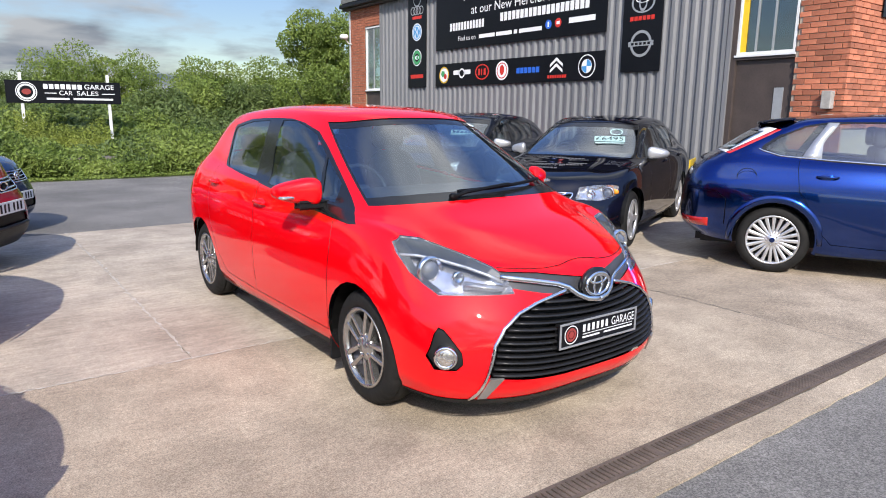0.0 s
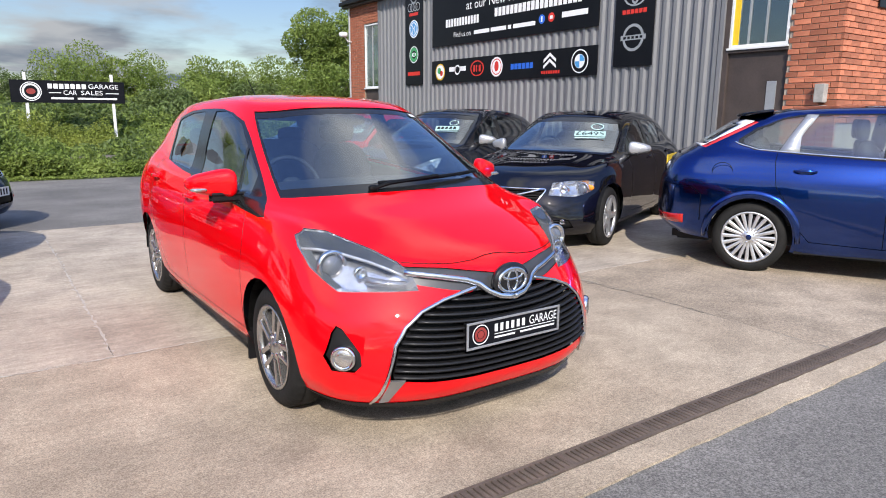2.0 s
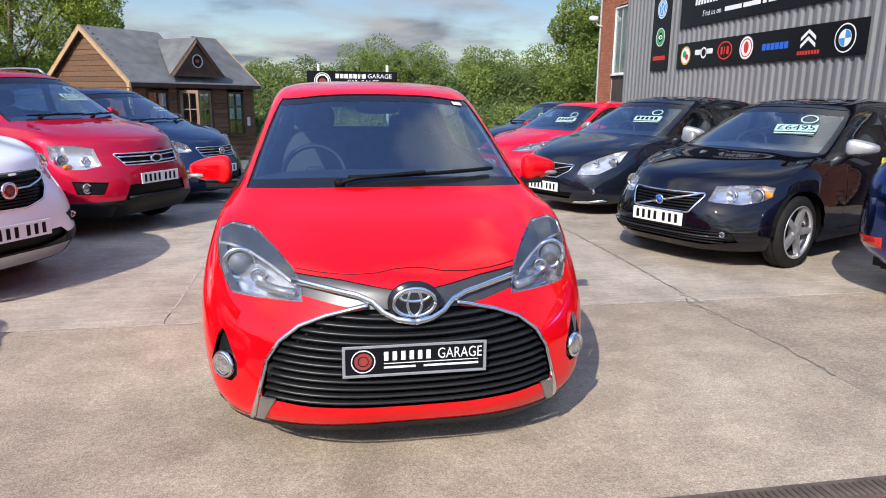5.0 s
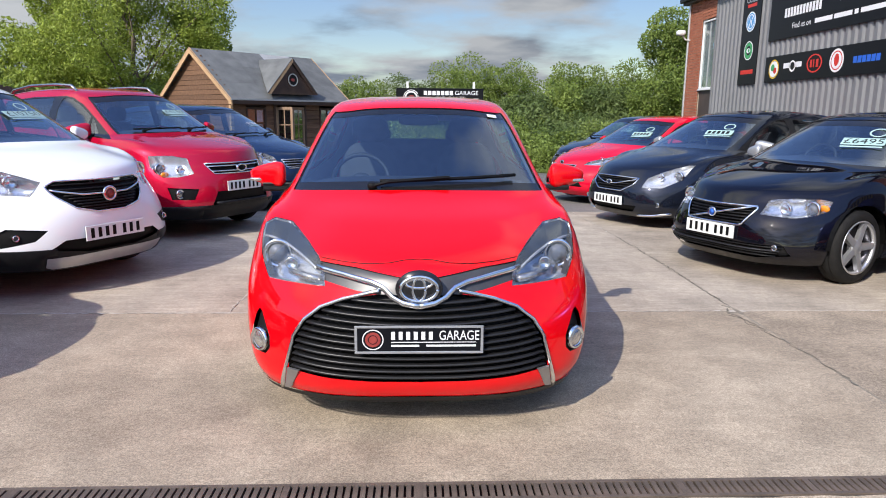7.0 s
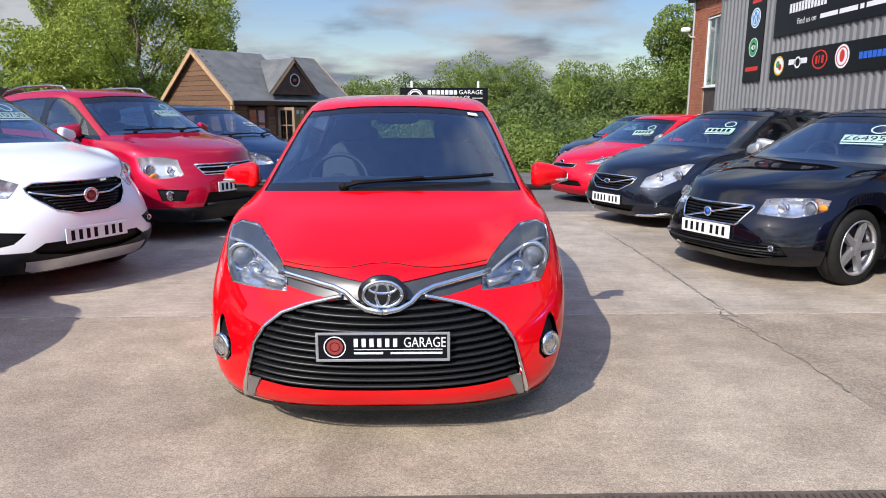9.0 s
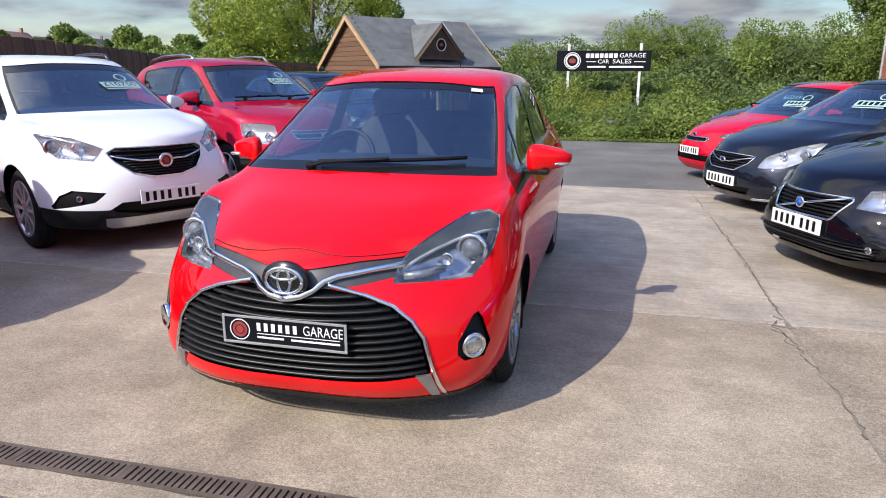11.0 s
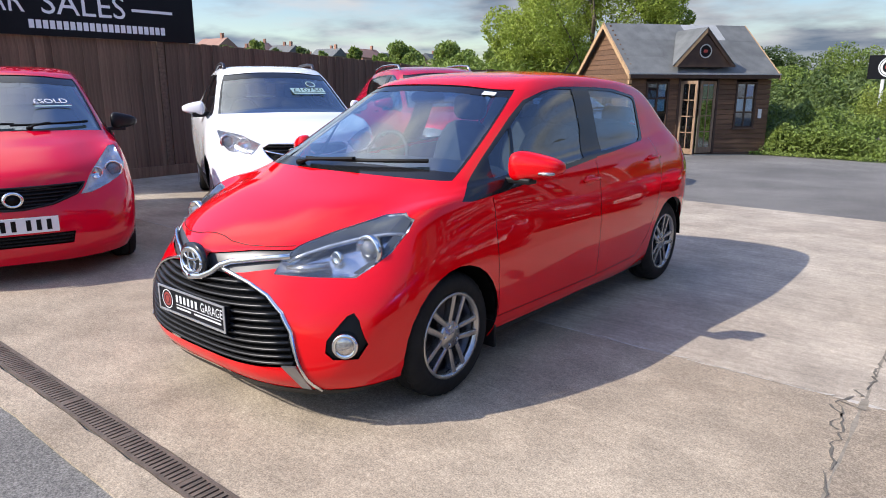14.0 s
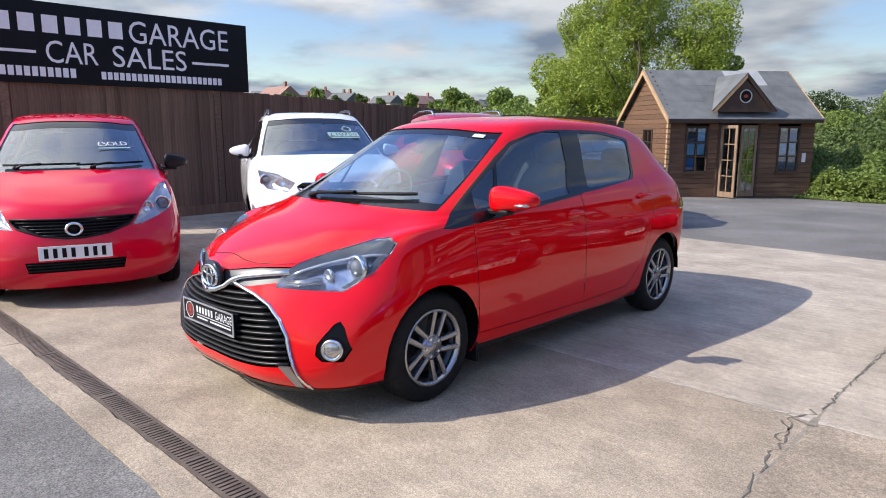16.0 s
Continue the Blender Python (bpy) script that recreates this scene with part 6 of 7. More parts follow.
def shed_window(u0, u1, z0, z1, cols, rows_, papers, plane="u"):
    fr = .045
    P = (lambda a, b, c: (a, b, c)) if plane == "u" else (lambda a, b, c: (b, a, c))
    win = new("window"); win.empty_display_size = .05; win.parent = shed

    def bx(a, b):
        p, q = P(*a), P(*b)
        return ([min(p[i], q[i]) for i in range(3)], [max(p[i], q[i]) for i in range(3)])

    part("window_frame", boxes(bx((u0, -.045, z0), (u1, .03, z0 + fr)), bx((u0, -.045, z1 - fr), (u1, .03, z1)), bx((u0, -.045, z0 + fr), (u0 + fr, .03, z1 - fr)), bx((u1 - fr, -.045, z0 + fr), (u1, .03, z1 - fr)), bevel=.004), SHED_D, win)
    part("window_sill", boxes(bx((u0 - .04, -.07, z0 - .035), (u1 + .04, .0, z0 - .002)), bevel=.004), SHED_D, win)
    for i in range(cols):
        for j in range(rows_):
            a, b = u0 + fr + (u1 - u0 - 2 * fr) * i / cols, u0 + fr + (u1 - u0 - 2 * fr) * (i + 1) / cols
            c, e = z0 + fr + (z1 - z0 - 2 * fr) * j / rows_, z0 + fr + (z1 - z0 - 2 * fr) * (j + 1) / rows_
            part("pane", boxes(bx((a + .01, -.004, c + .01), (b - .01, .002, e - .01))), GLASS, win)
            if (i, j) in papers:
                part("paper_notice", boxes(bx((a + .04, .006, c + .04), (b - .04, .010, e - .03))), papers[(i, j)], win)
    bars_ = [bx((u0 + fr + (u1 - u0 - 2 * fr) * i / cols - .012, -.03, z0 + fr), (u0 + fr + (u1 - u0 - 2 * fr) * i / cols + .012, .012, z1 - fr)) for i in range(1, cols)]
    bars_ += [bx((u0 + fr, -.028, z0 + fr + (z1 - z0 - 2 * fr) * j / rows_ - .012), (u1 - fr, .010, z0 + fr + (z1 - z0 - 2 * fr) * j / rows_ + .012)) for j in range(1, rows_)]
    for q in bars_:
        part("glazing_bar", boxes(q), SHED_D, win)


PAPER = surface("paper", (0.62, 0.70, 0.76), (0.55, 0.63, 0.70), 5, 0.8)
PAPER_B = surface("blue_paper", (0.10, 0.28, 0.60), (0.08, 0.22, 0.50), 5, 0.8)
shed_window(*WIN[0], 2, 3, {(1, 2): PAPER, (0, 1): PAPER, (1, 1): PAPER, (0, 0): PAPER_B})
shed_window(*WIN[1], 2, 3, {(0, 1): PAPER, (1, 1): PAPER, (1, 2): PAPER_B})
shed_window(.95, 1.55, .75, 1.80, 2, 3, {}, "v")


def door_leaf(u, turn, material, width=.50):
    leaf = new("door"); leaf.empty_display_size = .05; leaf.parent = shed
    leaf.matrix_basis = pose(u, -.03, DOOR[2], 0, 0, turn)
    h = DOOR[3] - DOOR[2] - .04
    f = .07
    part("door_frame", boxes(((0, -.02, 0), (f, .02, h)), ((width - f, -.02, 0), (width, .02, h)), ((f, -.02, 0), (width - f, .02, .14)), ((f, -.02, h - f), (width - f, .02, h)), bevel=.004), material, leaf)
    for j in range(4):
        z0, z1 = .14 + (h - f - .14) * j / 4, .14 + (h - f - .14) * (j + 1) / 4
        for i in range(2):
            a, b = f + (width - 2 * f) * i / 2, f + (width - 2 * f) * (i + 1) / 2
            part("pane", boxes(((a + .01, -.003, z0 + .01), (b - .01, .003, z1 - .01))), GLASS, leaf)
        part("glazing_bar", boxes(((f, -.012, z1 - .012), (width - f, .012, z1 + .012))), material, leaf)
    part("glazing_bar", boxes(((width / 2 - .012, -.012, .14), (width / 2 + .012, .012, h - f))), material, leaf)
    bm = bmesh.new()
    sweep(bm, [(width - .04, -.02, h * .52), (width - .04, -.05, h * .52), (width - .13, -.055, h * .52)], .009, 6)
    part("door_handle", bm, CHROME, leaf)


# the shade on both leaves is put into their timber colour
door_leaf(DOOR[0] + .02, -68, PINE_SHADE)
door_leaf(DOOR[1] - .02, 180 + 8, PINE_SHADE)
part("door_surround", boxes(((DOOR[0] - .06, -.05, 0), (DOOR[0], .04, 1.97)), ((DOOR[1], -.05, 0), (DOOR[1] + .06, .04, 1.97)), ((DOOR[0], -.05, 1.92), (DOOR[1], .04, 1.97)), bevel=.004), SHED_D, shed)
part("letter_plate", boxes(((3.72, -.045, .92), (3.82, -.02, 1.16)), bevel=.004), FRAME_W, shed)
for i in range(16):
    part("corner_log", boxes(((-.11, -.10, .128 * i + .01), (-.03, -.02, .128 * i + .11)), bevel=.006), PINE, shed)


# ---- trees, hedge, distance ----
def leaf_mesh(name, centres, size, material, seed, flatten=1.0):
    """One small bent leaf at each centre, turned every way."""
    r = np.random.RandomState(seed)
    n = len(centres)
    d = r.normal(size=(n, 3)); d[:, 2] *= flatten
    d /= np.linalg.norm(d, axis=1)[:, None]
    e = np.cross(d, r.normal(size=(n, 3))); e /= np.linalg.norm(e, axis=1)[:, None]
    s = size * (.6 + .8 * r.rand(n))[:, None]
    n3 = np.cross(d, e)
    a, b, c, f = centres - d * s, centres + e * s * .45 + n3 * s * .15, centres + d * s, centres - e * s * .45 + n3 * s * .15
    V = np.stack([a, b, c, f], 1).reshape(-1, 3)
    me = bpy.data.meshes.new(name)
    me.from_pydata(V.tolist(), [], (np.arange(n * 4).reshape(-1, 4)).tolist())
    me.materials.append(material)
    return me


def crown_points(n, blobs, r, edge=.45):
    out = []
    w = np.array([b[3] * b[4] * b[5] for b in blobs]) ** .67
    pick = r.choice(len(blobs), size=n, p=w / w.sum())
    u = r.normal(size=(n, 3)); u /= np.linalg.norm(u, axis=1)[:, None]
    rad = (edge + (1 - edge) * r.rand(n)) ** .6
    B = np.array(blobs)[pick]
    p = B[:, :3] + u * rad[:, None] * B[:, 3:]
    clump = np.sin(p[:, 0] * 3.1 + 1.3) * np.sin(p[:, 1] * 2.7) * np.sin(p[:, 2] * 3.7 + .5)
    return p[clump > -.33 + .25 * (r.rand(n) - .5)]


def tree(label, x, y, h, spread_, material, seed, leaves=9000, size=.12, low=.25, group="trees behind the hedge", z=None):
    r = np.random.RandomState(seed)
    z = -.4 if z is None else z
    t = thing("tree", label, "tree", group, pose(x, y, z))
    bm = bmesh.new()
    k = h / 8
    n = 7
    trunk = [(r.normal() * .06 * i, r.normal() * .06 * i, h * .75 * i / n) for i in range(n + 1)]
    for i in range(n):
        sweep(bm, [trunk[i], trunk[i + 1]], .16 * k * (1 - .8 * i / n), 7)
    part("trunk", bm, BARK, t)
    blobs = []
    limbs = 9
    for i in range(limbs):
        a = 2 * math.pi * i / limbs * 1.9 + r.rand()
        f = low + (.98 - low) * (i + .5) / limbs
        zz = h * f
        reach = spread_ * (1.0 - .55 * abs(f - .50) * 2) * (.55 + .35 * r.rand())
        tip = (math.cos(a) * reach, math.sin(a) * reach, min(h * .93, zz + .12 * h))
        base = trunk[min(n, int(f * .8 * n))]
        bm = bmesh.new()
        mid = tuple((base[q] + tip[q]) / 2 + (.03 * h if q == 2 else 0) for q in range(3))
        sweep(bm, [base, mid, tip], .035 * k, 5)
        part("limb", bm, BARK, t)
        s = spread_ * (.30 + .18 * r.rand())
        blobs.append((*tip, s, s, s * (.75 + .3 * r.rand())))
        blobs.append((mid[0], mid[1], mid[2], s * .8, s * .8, s * .7))
        blobs.append((tip[0] * 1.15, tip[1] * 1.15, tip[2] - .1 * h, s * .5, s * .5, s * .8))
    blobs.append((0, 0, h * .9, spread_ * .3, spread_ * .3, h * .10))
    me = leaf_mesh("crown", crown_points(leaves, blobs, r), size, material, seed)
    ob = new("crown", me)
    ob.parent = t
    return t


tree("tall yellow-green willow behind the timber cabin", -11.8, 25.5, 8.6, 3.9, LEAF_Y, 1, 66000, .062, .12)
tree("broad yellow-green willow beside the fence", -14.0, 26.0, 7.2, 2.6, LEAF_Y, 2, 40000, .062, .12)
tree("low yellow-green willow beside the fence", -16.2, 26.5, 5.0, 2.3, LEAF_Y, 14, 16000, .085, .08)
tree("leafy green tree behind the cabin roof", -9.8, 28.5, 6.0, 1.6, LEAF_Y, 3, 14000, .09, .2)
tree("dense green tree beside the brick corner", 10.4, 23.6, 5.45, 2.1, LEAF, 4, 40000, .062, .08)
tree("dense dark green tree beside the brick corner", 13.5, 25.5, 6.0, 2.6, LEAF, 5, 28000, .065, .08)
for i, (x, y, h, s, mtl) in enumerate(((8.2, 30.5, 4.7, 2.3, LEAF), (5.6, 35, 5.2, 2.6, LEAF), (2.7, 36, 5.4, 2.8, LEAF), (.2, 36.5, 4.9, 2.6, LEAF_D), (-2.6, 34, 4.3, 2.4, LEAF), (-5.4, 33, 4.6, 2.5, LEAF_D), (11.5, 31, 5.0, 2.6, LEAF), (6.8, 27.5, 3.3, 2.0, LEAF), (-1.0, 29.5, 2.8, 2.0, LEAF_D), (2.2, 28.5, 2.7, 2.1, LEAF), (4.8, 27, 2.8, 1.9, LEAF_D), (-3.6, 27, 3.0, 2.0, LEAF), (8.9, 26.5, 3.4, 1.9, LEAF_D))):
    tree("leafy green tree in a row behind the hedge", x, y, h * (.66 if x < 1 else .78), s, mtl, 20 + i, 26000, .062, .08)


def hedge(name, label, x0, x1, y0, y1, top, n, material, seed, size=.055):
    r = np.random.RandomState(seed)
    p = np.stack([x0 + (x1 - x0) * r.rand(n), y0 + (y1 - y0) * r.rand(n) ** 1.6, np.zeros(n)], 1)
    crest = top * (.62 + .55 * np.clip((p[:, 1] - y0) / 1.6, 0, 1)) + .16 * np.sin(p[:, 0] * 1.7 + seed) + .12 * np.sin(p[:, 0] * 4.1 + p[:, 1] * 2) + .10 * np.sin(p[:, 0] * 7.3 + 2)
    crest *= 1 - .45 * np.exp(-((p[:, 0] - .9) / 2.4) ** 2) * (p[:, 1] < 22.6)
    f = r.rand(n) ** .55
    p[:, 2] = -.38 + crest * f
    p[:, 1] += .25 * (1 - f) * -1 * r.rand(n) + .2 * np.sin(p[:, 0] * 2.3) * f
    ob = new(name, leaf_mesh(name, p, size, material, seed))
    return tagged(ob, label, "hedge", kind="stuff")


hedge("hedge", "bramble hedge of many green leaves", -4.4, 9.5, 17.25, 20.5, 1.15, 60000, LEAF, 3)
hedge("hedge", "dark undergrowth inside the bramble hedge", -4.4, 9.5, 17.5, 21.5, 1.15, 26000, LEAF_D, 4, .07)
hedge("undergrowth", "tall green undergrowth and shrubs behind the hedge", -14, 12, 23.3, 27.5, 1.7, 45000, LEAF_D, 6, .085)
hedge("undergrowth", "yellow-green bushes below the willow", -16, -9.5, 24, 27, 3.1, 16000, LEAF_Y, 12, .085)
hedge("undergrowth", "green shrubs standing behind the timber fence", -24, -9.0, 22.5, 27, 2.5, 26000, LEAF, 7, .09)
hedge("undergrowth", "olive-green bush rising behind the bramble hedge", -.7, 1.9, 20.8, 22.5, 2.15, 16000, LEAF_B, 15, .045)
hedge("undergrowth", "leafy green shrubs behind the hedge", -1.5, 5.5, 23.2, 24.6, 1.6, 14000, LEAF, 8, .07)
# plain dark box added inside the hedge, so gaps between leaves look dark
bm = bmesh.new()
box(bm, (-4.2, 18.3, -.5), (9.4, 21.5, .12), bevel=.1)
tagged(part("hedge_core", bm, DIRT), "dark box added inside the hedge behind its leaves", "hedge", kind="stuff")
rr = np.random.RandomState(9)
gp = np.stack([-4.5 + 14 * rr.rand(9000), 16.9 + .6 * rr.rand(9000), -.36 + .06 * rr.rand(9000)], 1)
tagged(new("grass", leaf_mesh("grass", gp, .035, LEAF, 10)), "rough grass verge below the hedge", "grass", kind="stuff")


def house(x, y, w, d, h, turn, brick):
    z = hill(x, y) - .4
    hs = thing("house", "distant house with pitched tiled roof on the hillside", "house", "houses on the hill", pose(x, y, z, 0, 0, turn))
    part("wall", boxes(((-w / 2, -d / 2, 0), (w / 2, d / 2, h))), BRICK_FAR if brick else RENDERED, hs)
    rf = bmesh.new()
    o = .3
    A = [rf.verts.new(p) for p in ((-w / 2 - o, -d / 2 - o, h), (w / 2 + o, -d / 2 - o, h), (w / 2 + o, d / 2 + o, h), (-w / 2 - o, d / 2 + o, h), (-w / 2 - o, 0, h + d * .42), (w / 2 + o, 0, h + d * .42))]
    for q in ((0, 1, 5, 4), (2, 3, 4, 5), (0, 4, 3), (1, 2, 5), (0, 3, 2, 1)):
        rf.faces.new([A[i] for i in q])
    roof = part("roof", rf, TILE if brick else FELT, hs)
    part("chimney", boxes(((w * .28, -.3, h + d * .25), (w * .28 + .7, .3, h + d * .42 + 1.0))), BRICK_FAR, roof)
    for i in range(3):
        for zz in (.9, 3.4):
            if zz + 1.2 < h:
                part("window", boxes(((-w * .36 + w * .3 * i, -d / 2 - .04, zz), (-w * .36 + w * .3 * i + 1.1, -d / 2 + .05, zz + 1.2))), ROOM, hs)
                part("window", boxes(((w / 2 - .05, -d * .3 + d * .28 * i, zz), (w / 2 + .04, -d * .3 + d * .28 * i + 1.0, zz + 1.2))), ROOM, hs)


BRICK_FAR = surface("far_brick", (0.30, 0.15, 0.10), (0.38, 0.21, 0.15), 0.4, 0.9, spread=0.2)
rnd = random.Random(21)
for i in range(26):
    t = i / 25
    x = -140 - 28 * (i % 3) + rnd.uniform(-6, 6)
    y = 55 + 115 * t + rnd.uniform(-3, 3)
    house(x, y, rnd.uniform(7, 10), rnd.uniform(5, 6.2), rnd.choice((3.6, 4.2, 4.4)) - (1.6 if i % 3 == 0 else 0), rnd.choice((0, 20, 75, 95, 110)), rnd.random() < .6)
for i in range(18):
    x, y = -112 - 40 * rnd.random(), 55 + 110 * rnd.random()
    h = rnd.uniform(2.6, 4.8)
    tree("distant rounded tree on the hillside", x, y, h, h * .42, rnd.choice((LEAF, LEAF, LEAF_D)), 60 + i, 1600, .45, .15, "trees on the hill", hill(x, y) - .4)
for i, (x, y, h) in enumerate(((-52, 66, 7.5), (-58, 74, 8.2), (-64, 70, 7.6), (-47, 70, 7.4), (-40, 66, 7.0), (-34, 60, 6.6), (-70, 78, 7.0), (-28, 52, 6.2), (-44, 58, 6.0))):
    tree("rounded green tree at the foot of the hill", x, y, h * .72, h * .36, LEAF, 90 + i, 6000, .26, .1, "trees at the foot of the hill", hill(x, y) - .4)

# ---- the other cars ----


def spec(paint_, w, fo, cowl, header, wb, rear, z, tyre, rim, spokes, style, alloy, nose, **more):
    y = [-fo, cowl, header, header + .8, wb, rear]
    inv = float(np.interp(0, y, LONG))
    az = float(np.interp(tyre, z, Z0))
    d = dict(paint=paint_, w=w, y=y, z=z, y0=(inv, 2.51), axles=(0, wb), axle_z=az, arch=tyre + .036, tyre=tyre, rim=rim, spokes=spokes, alloy=alloy, style=style, panes=PANES, surround=SURROUND, shut=SHUT,
             handles=[(1.17, .885), (2.20, .93)], wipers=[(-.55, .60, .02), (.02, .55, .02)], pivots=[-.45, .15], seat_y=1.20 + cowl, nose=nose)
    d.update(more)
    return d


def on_screen(surf, x, z):
    """The pose of a flat thing that lies on the windscreen at (x, z)."""
    y0, y1, yl, yr = surf(x, z), surf(x, z + .05), surf(x - .08, z), surf(x + .08, z)
    rx = math.degrees(math.atan2(.05, y1 - y0))
    rz = math.degrees(math.atan2(yr - yl, .16))
    return pose(x, y0 - .003, z, 0, 0, rz) @ pose(0, 0, 0, rx, 0, 0)


def price(car, surf, x, z, text, card=True, w=.34, h=.095):
    m = on_screen(surf, x, z)
    tag = new("price_sign"); tag.empty_display_size = .02; tag.parent = car
    tag.matrix_basis = m
    if card:
        part("card", boxes(((-w / 2, -h / 2, -.001), (w / 2, h / 2, .001))), CARD, tag)
    if text:
        letters(text, h * 1.05, pose(0, .0, .0022), INK if card else PRINT_W, tag, width=w * .9)
    else:
        bars([(-w * .42 + w * .17 * i, -w * .42 + w * .17 * i + w * .11, -h * .3, h * .3) for i in range(5)], pose(0, 0, .0016), INK if card else PRINT_W, tag)
    bars([(-w * .48, w * .48, -h * .85, -h * .68)], pose(0, 0, .001), CARD, tag, "caption_bar")
    if card:
        bm = bmesh.new()
        lathe(bm, [(h * .62, -.001), (h * .62, .0008), (h * .50, .0008), (h * .50, -.001)], 24, "z", (w * .22, h * 1.35, 0), closed=True)
        part("roundel", bm, CARD, tag)
    return tag


def front_grille(car, W, surf, z0, z1, hw0, hw1, n, material, depth=-.012, r=.006, upright=0):
    """Bars across a grille opening given in the feature lines' own units; hw0 and hw1 are its half widths below and above."""
    for i in range(n):
        t = (i + .5) / n
        z = z0 + (z1 - z0) * t
        hw = hw0 + (hw1 - hw0) * t
        bm = bmesh.new()
        pts = []
        for x in np.linspace(-hw, hw, 13):
            p = W((x, 0, z))
            pts.append((p.x, surf(p.x, p.z) - depth, p.z))
        sweep(bm, pts, r, 6, r * 1.8)
        part("grille_bar", bm, material, car, smooth=True)


def outline_chrome(car, W, surf, pts, r, material, close=True, push=.004, name="chrome_surround"):
    bm = bmesh.new()
    loop = pts + pts[:1] if close else pts
    fine = []
    for p, q in zip(loop, loop[1:]):
        for i in range(6):
            fine.append((p[0] + (q[0] - p[0]) * i / 6, p[1] + (q[1] - p[1]) * i / 6))
    fine.append(loop[-1])
    out = []
    for x, z in fine:
        p = W((x, 0, z))
        out.append((p.x, surf(p.x, p.z) - push, p.z))
    sweep(bm, out, r, 8, r)
    part(name, bm, material, car, smooth=True)


def emblem(car, W, surf, z, r, ring_mat, core_mat, squash=1.0):
    p = W((0, 0, z))
    y = surf(0, p.z) - .02
    bm = bmesh.new()
    lathe(bm, [(r, .02), (r, -.004), (r * .72, -.008), (r * .70, -.002), (.0, -.002)], 24, "y", (0, 0, 0))
    for v in bm.verts:
        v.co.z *= squash
        v.co += Vector((0, y, p.z))
    e = part("badge", bm, ring_mat, car, smooth=True)
    bm = bmesh.new()
    lathe(bm, [(r * .69, -.004), (.0, -.007)], 20, "y", (0, 0, 0))
    for v in bm.verts:
        v.co.z *= squash
        v.co += Vector((0, y, p.z))
    part("badge_centre", bm, core_mat, e, smooth=True)


def roof_rails(car, W, mat_):
    for s in (1, -1):
        bm = bmesh.new()
        pts = [W((.50 * s, y, z)) for y, z in ((1.10, 1.455), (1.2, 1.515), (1.5, 1.53), (2.0, 1.52), (2.35, 1.475), (2.45, 1.42))]
        sweep(bm, pts, .016, 8, .02)
        part("roof_rail", bm, mat_, car, smooth=True)


def fog(car, W, surf, x, z, r=.045, mat_=LAMP_CLEAR):
    for s in (1, -1):
        p = W((x * s, 0, z))
        y = surf(p.x, p.z)
        bm = bmesh.new()
        lathe(bm, [(r * .8, -.004), (r, -.012), (r * 1.1, -.002), (r, .03), (0, .03)], 18, "y", (p.x, y, p.z))
        f = part("fog_lamp", bm, CHROME, car, smooth=True)
        bm = bmesh.new()
        blob(bm, (p.x, y + .002, p.z), (r * .82, .012, r * .82), 1, 14)
        part("fog_lens", bm, mat_, f, smooth=True)


def parked(d, label, x, y, turn, plate_z=None):
    car, W, surf, side = build_car(d, label, pose(x, y, ground_z(y), math.degrees(math.atan(-.03)) * 0, 0, turn))
    if plate_z:
        plate(car, surf, 0, plate_z, .52, .111, PLATE_W, NUMBER_BARS)
    return car, W, surf, side


# black saloon with a slatted chrome-edged grille
Zv = [0, .16, .26, .47, .665, .775, .975, 1.36, 1.45]
GV = [(-.335, .652), (-.345, .632), (-.275, .516), (-.255, .507), (.255, .507), (.275, .516), (.345, .632), (.335, .652)]
saloon = spec(BLACK, .885, .80, .29, 1.05, 2.64, 3.67, Zv, .318, .228, 5, "single", ALLOY_L, [
    ("headlight", [(.375, .598), (.384, .700), (.52, .714), (.64, .714), (.70, .702), (.705, .635), (.66, .605), (.585, .582)], LAMP_BRIGHT, 0),
    ("grille_back", GV, INK, -.02),
    ("lower_grille", [(-.40, .222), (.40, .222), (.62, .262), (.58, .352), (-.58, .352), (-.62, .262)], TRIM, -.02)],
    mirror_paint=SILVER, mirror=(.77, .42, 1.04), amber=(.10, .0), wipers=[])
car, W, surf, side = parked(saloon, "gloss black saloon with chrome-edged grille beside grey wall", 3.332, 2.638, -65.7, .415)
front_grille(car, W, surf, .512, .648, .26, .33, 6, TRIM)
outline_chrome(car, W, surf, GV, .009, CHROME)
outline_chrome(car, W, surf, [(-.25, .515), (.30, .645)], .010, CHROME, False, name="grille_sash")
emblem(car, W, surf, .58, .042, CHROME, PRINT_BLUE)
front_grille(car, W, surf, .235, .345, .52, .58, 4, TRIM, -.01)
outline_chrome(car, W, surf, [(-.56, .300), (.56, .300)], .006, ALLOY_D, False, name="intake_line")
fog(car, W, surf, .53, .330, .024, LAMP_DARK)
price(car, surf, .33, 1.165, "£6495", w=.36, h=.125)

# dark grey estate with a winged chrome grille
Zs = [0, .16, .27, .50, .69, .77, 1.0, 1.41, 1.50]
GS = [(-.37, .632), (-.34, .56), (-.20, .482), (.20, .482), (.34, .56), (.37, .632), (.10, .645), (-.10, .645)]
dark_estate = spec(GREY_BLUE, .89, .97, .13, .94, 2.75, 3.75, Zs, .325, .225, 10, "single", ALLOY_L, [
    ("headlight", [(.44, .528), (.445, .636), (.59, .754), (.665, .80), (.71, .80), (.715, .676), (.70, .614), (.62, .537)], LAMP_WHITE, 0),
    ("grille_back", GS, INK, -.02),
    ("lower_grille", [(-.36, .225), (.36, .225), (.42, .305), (-.42, .305)], INK, -.02)],
    mirror_paint=SILVER, dark_rear=True, wipers=[])
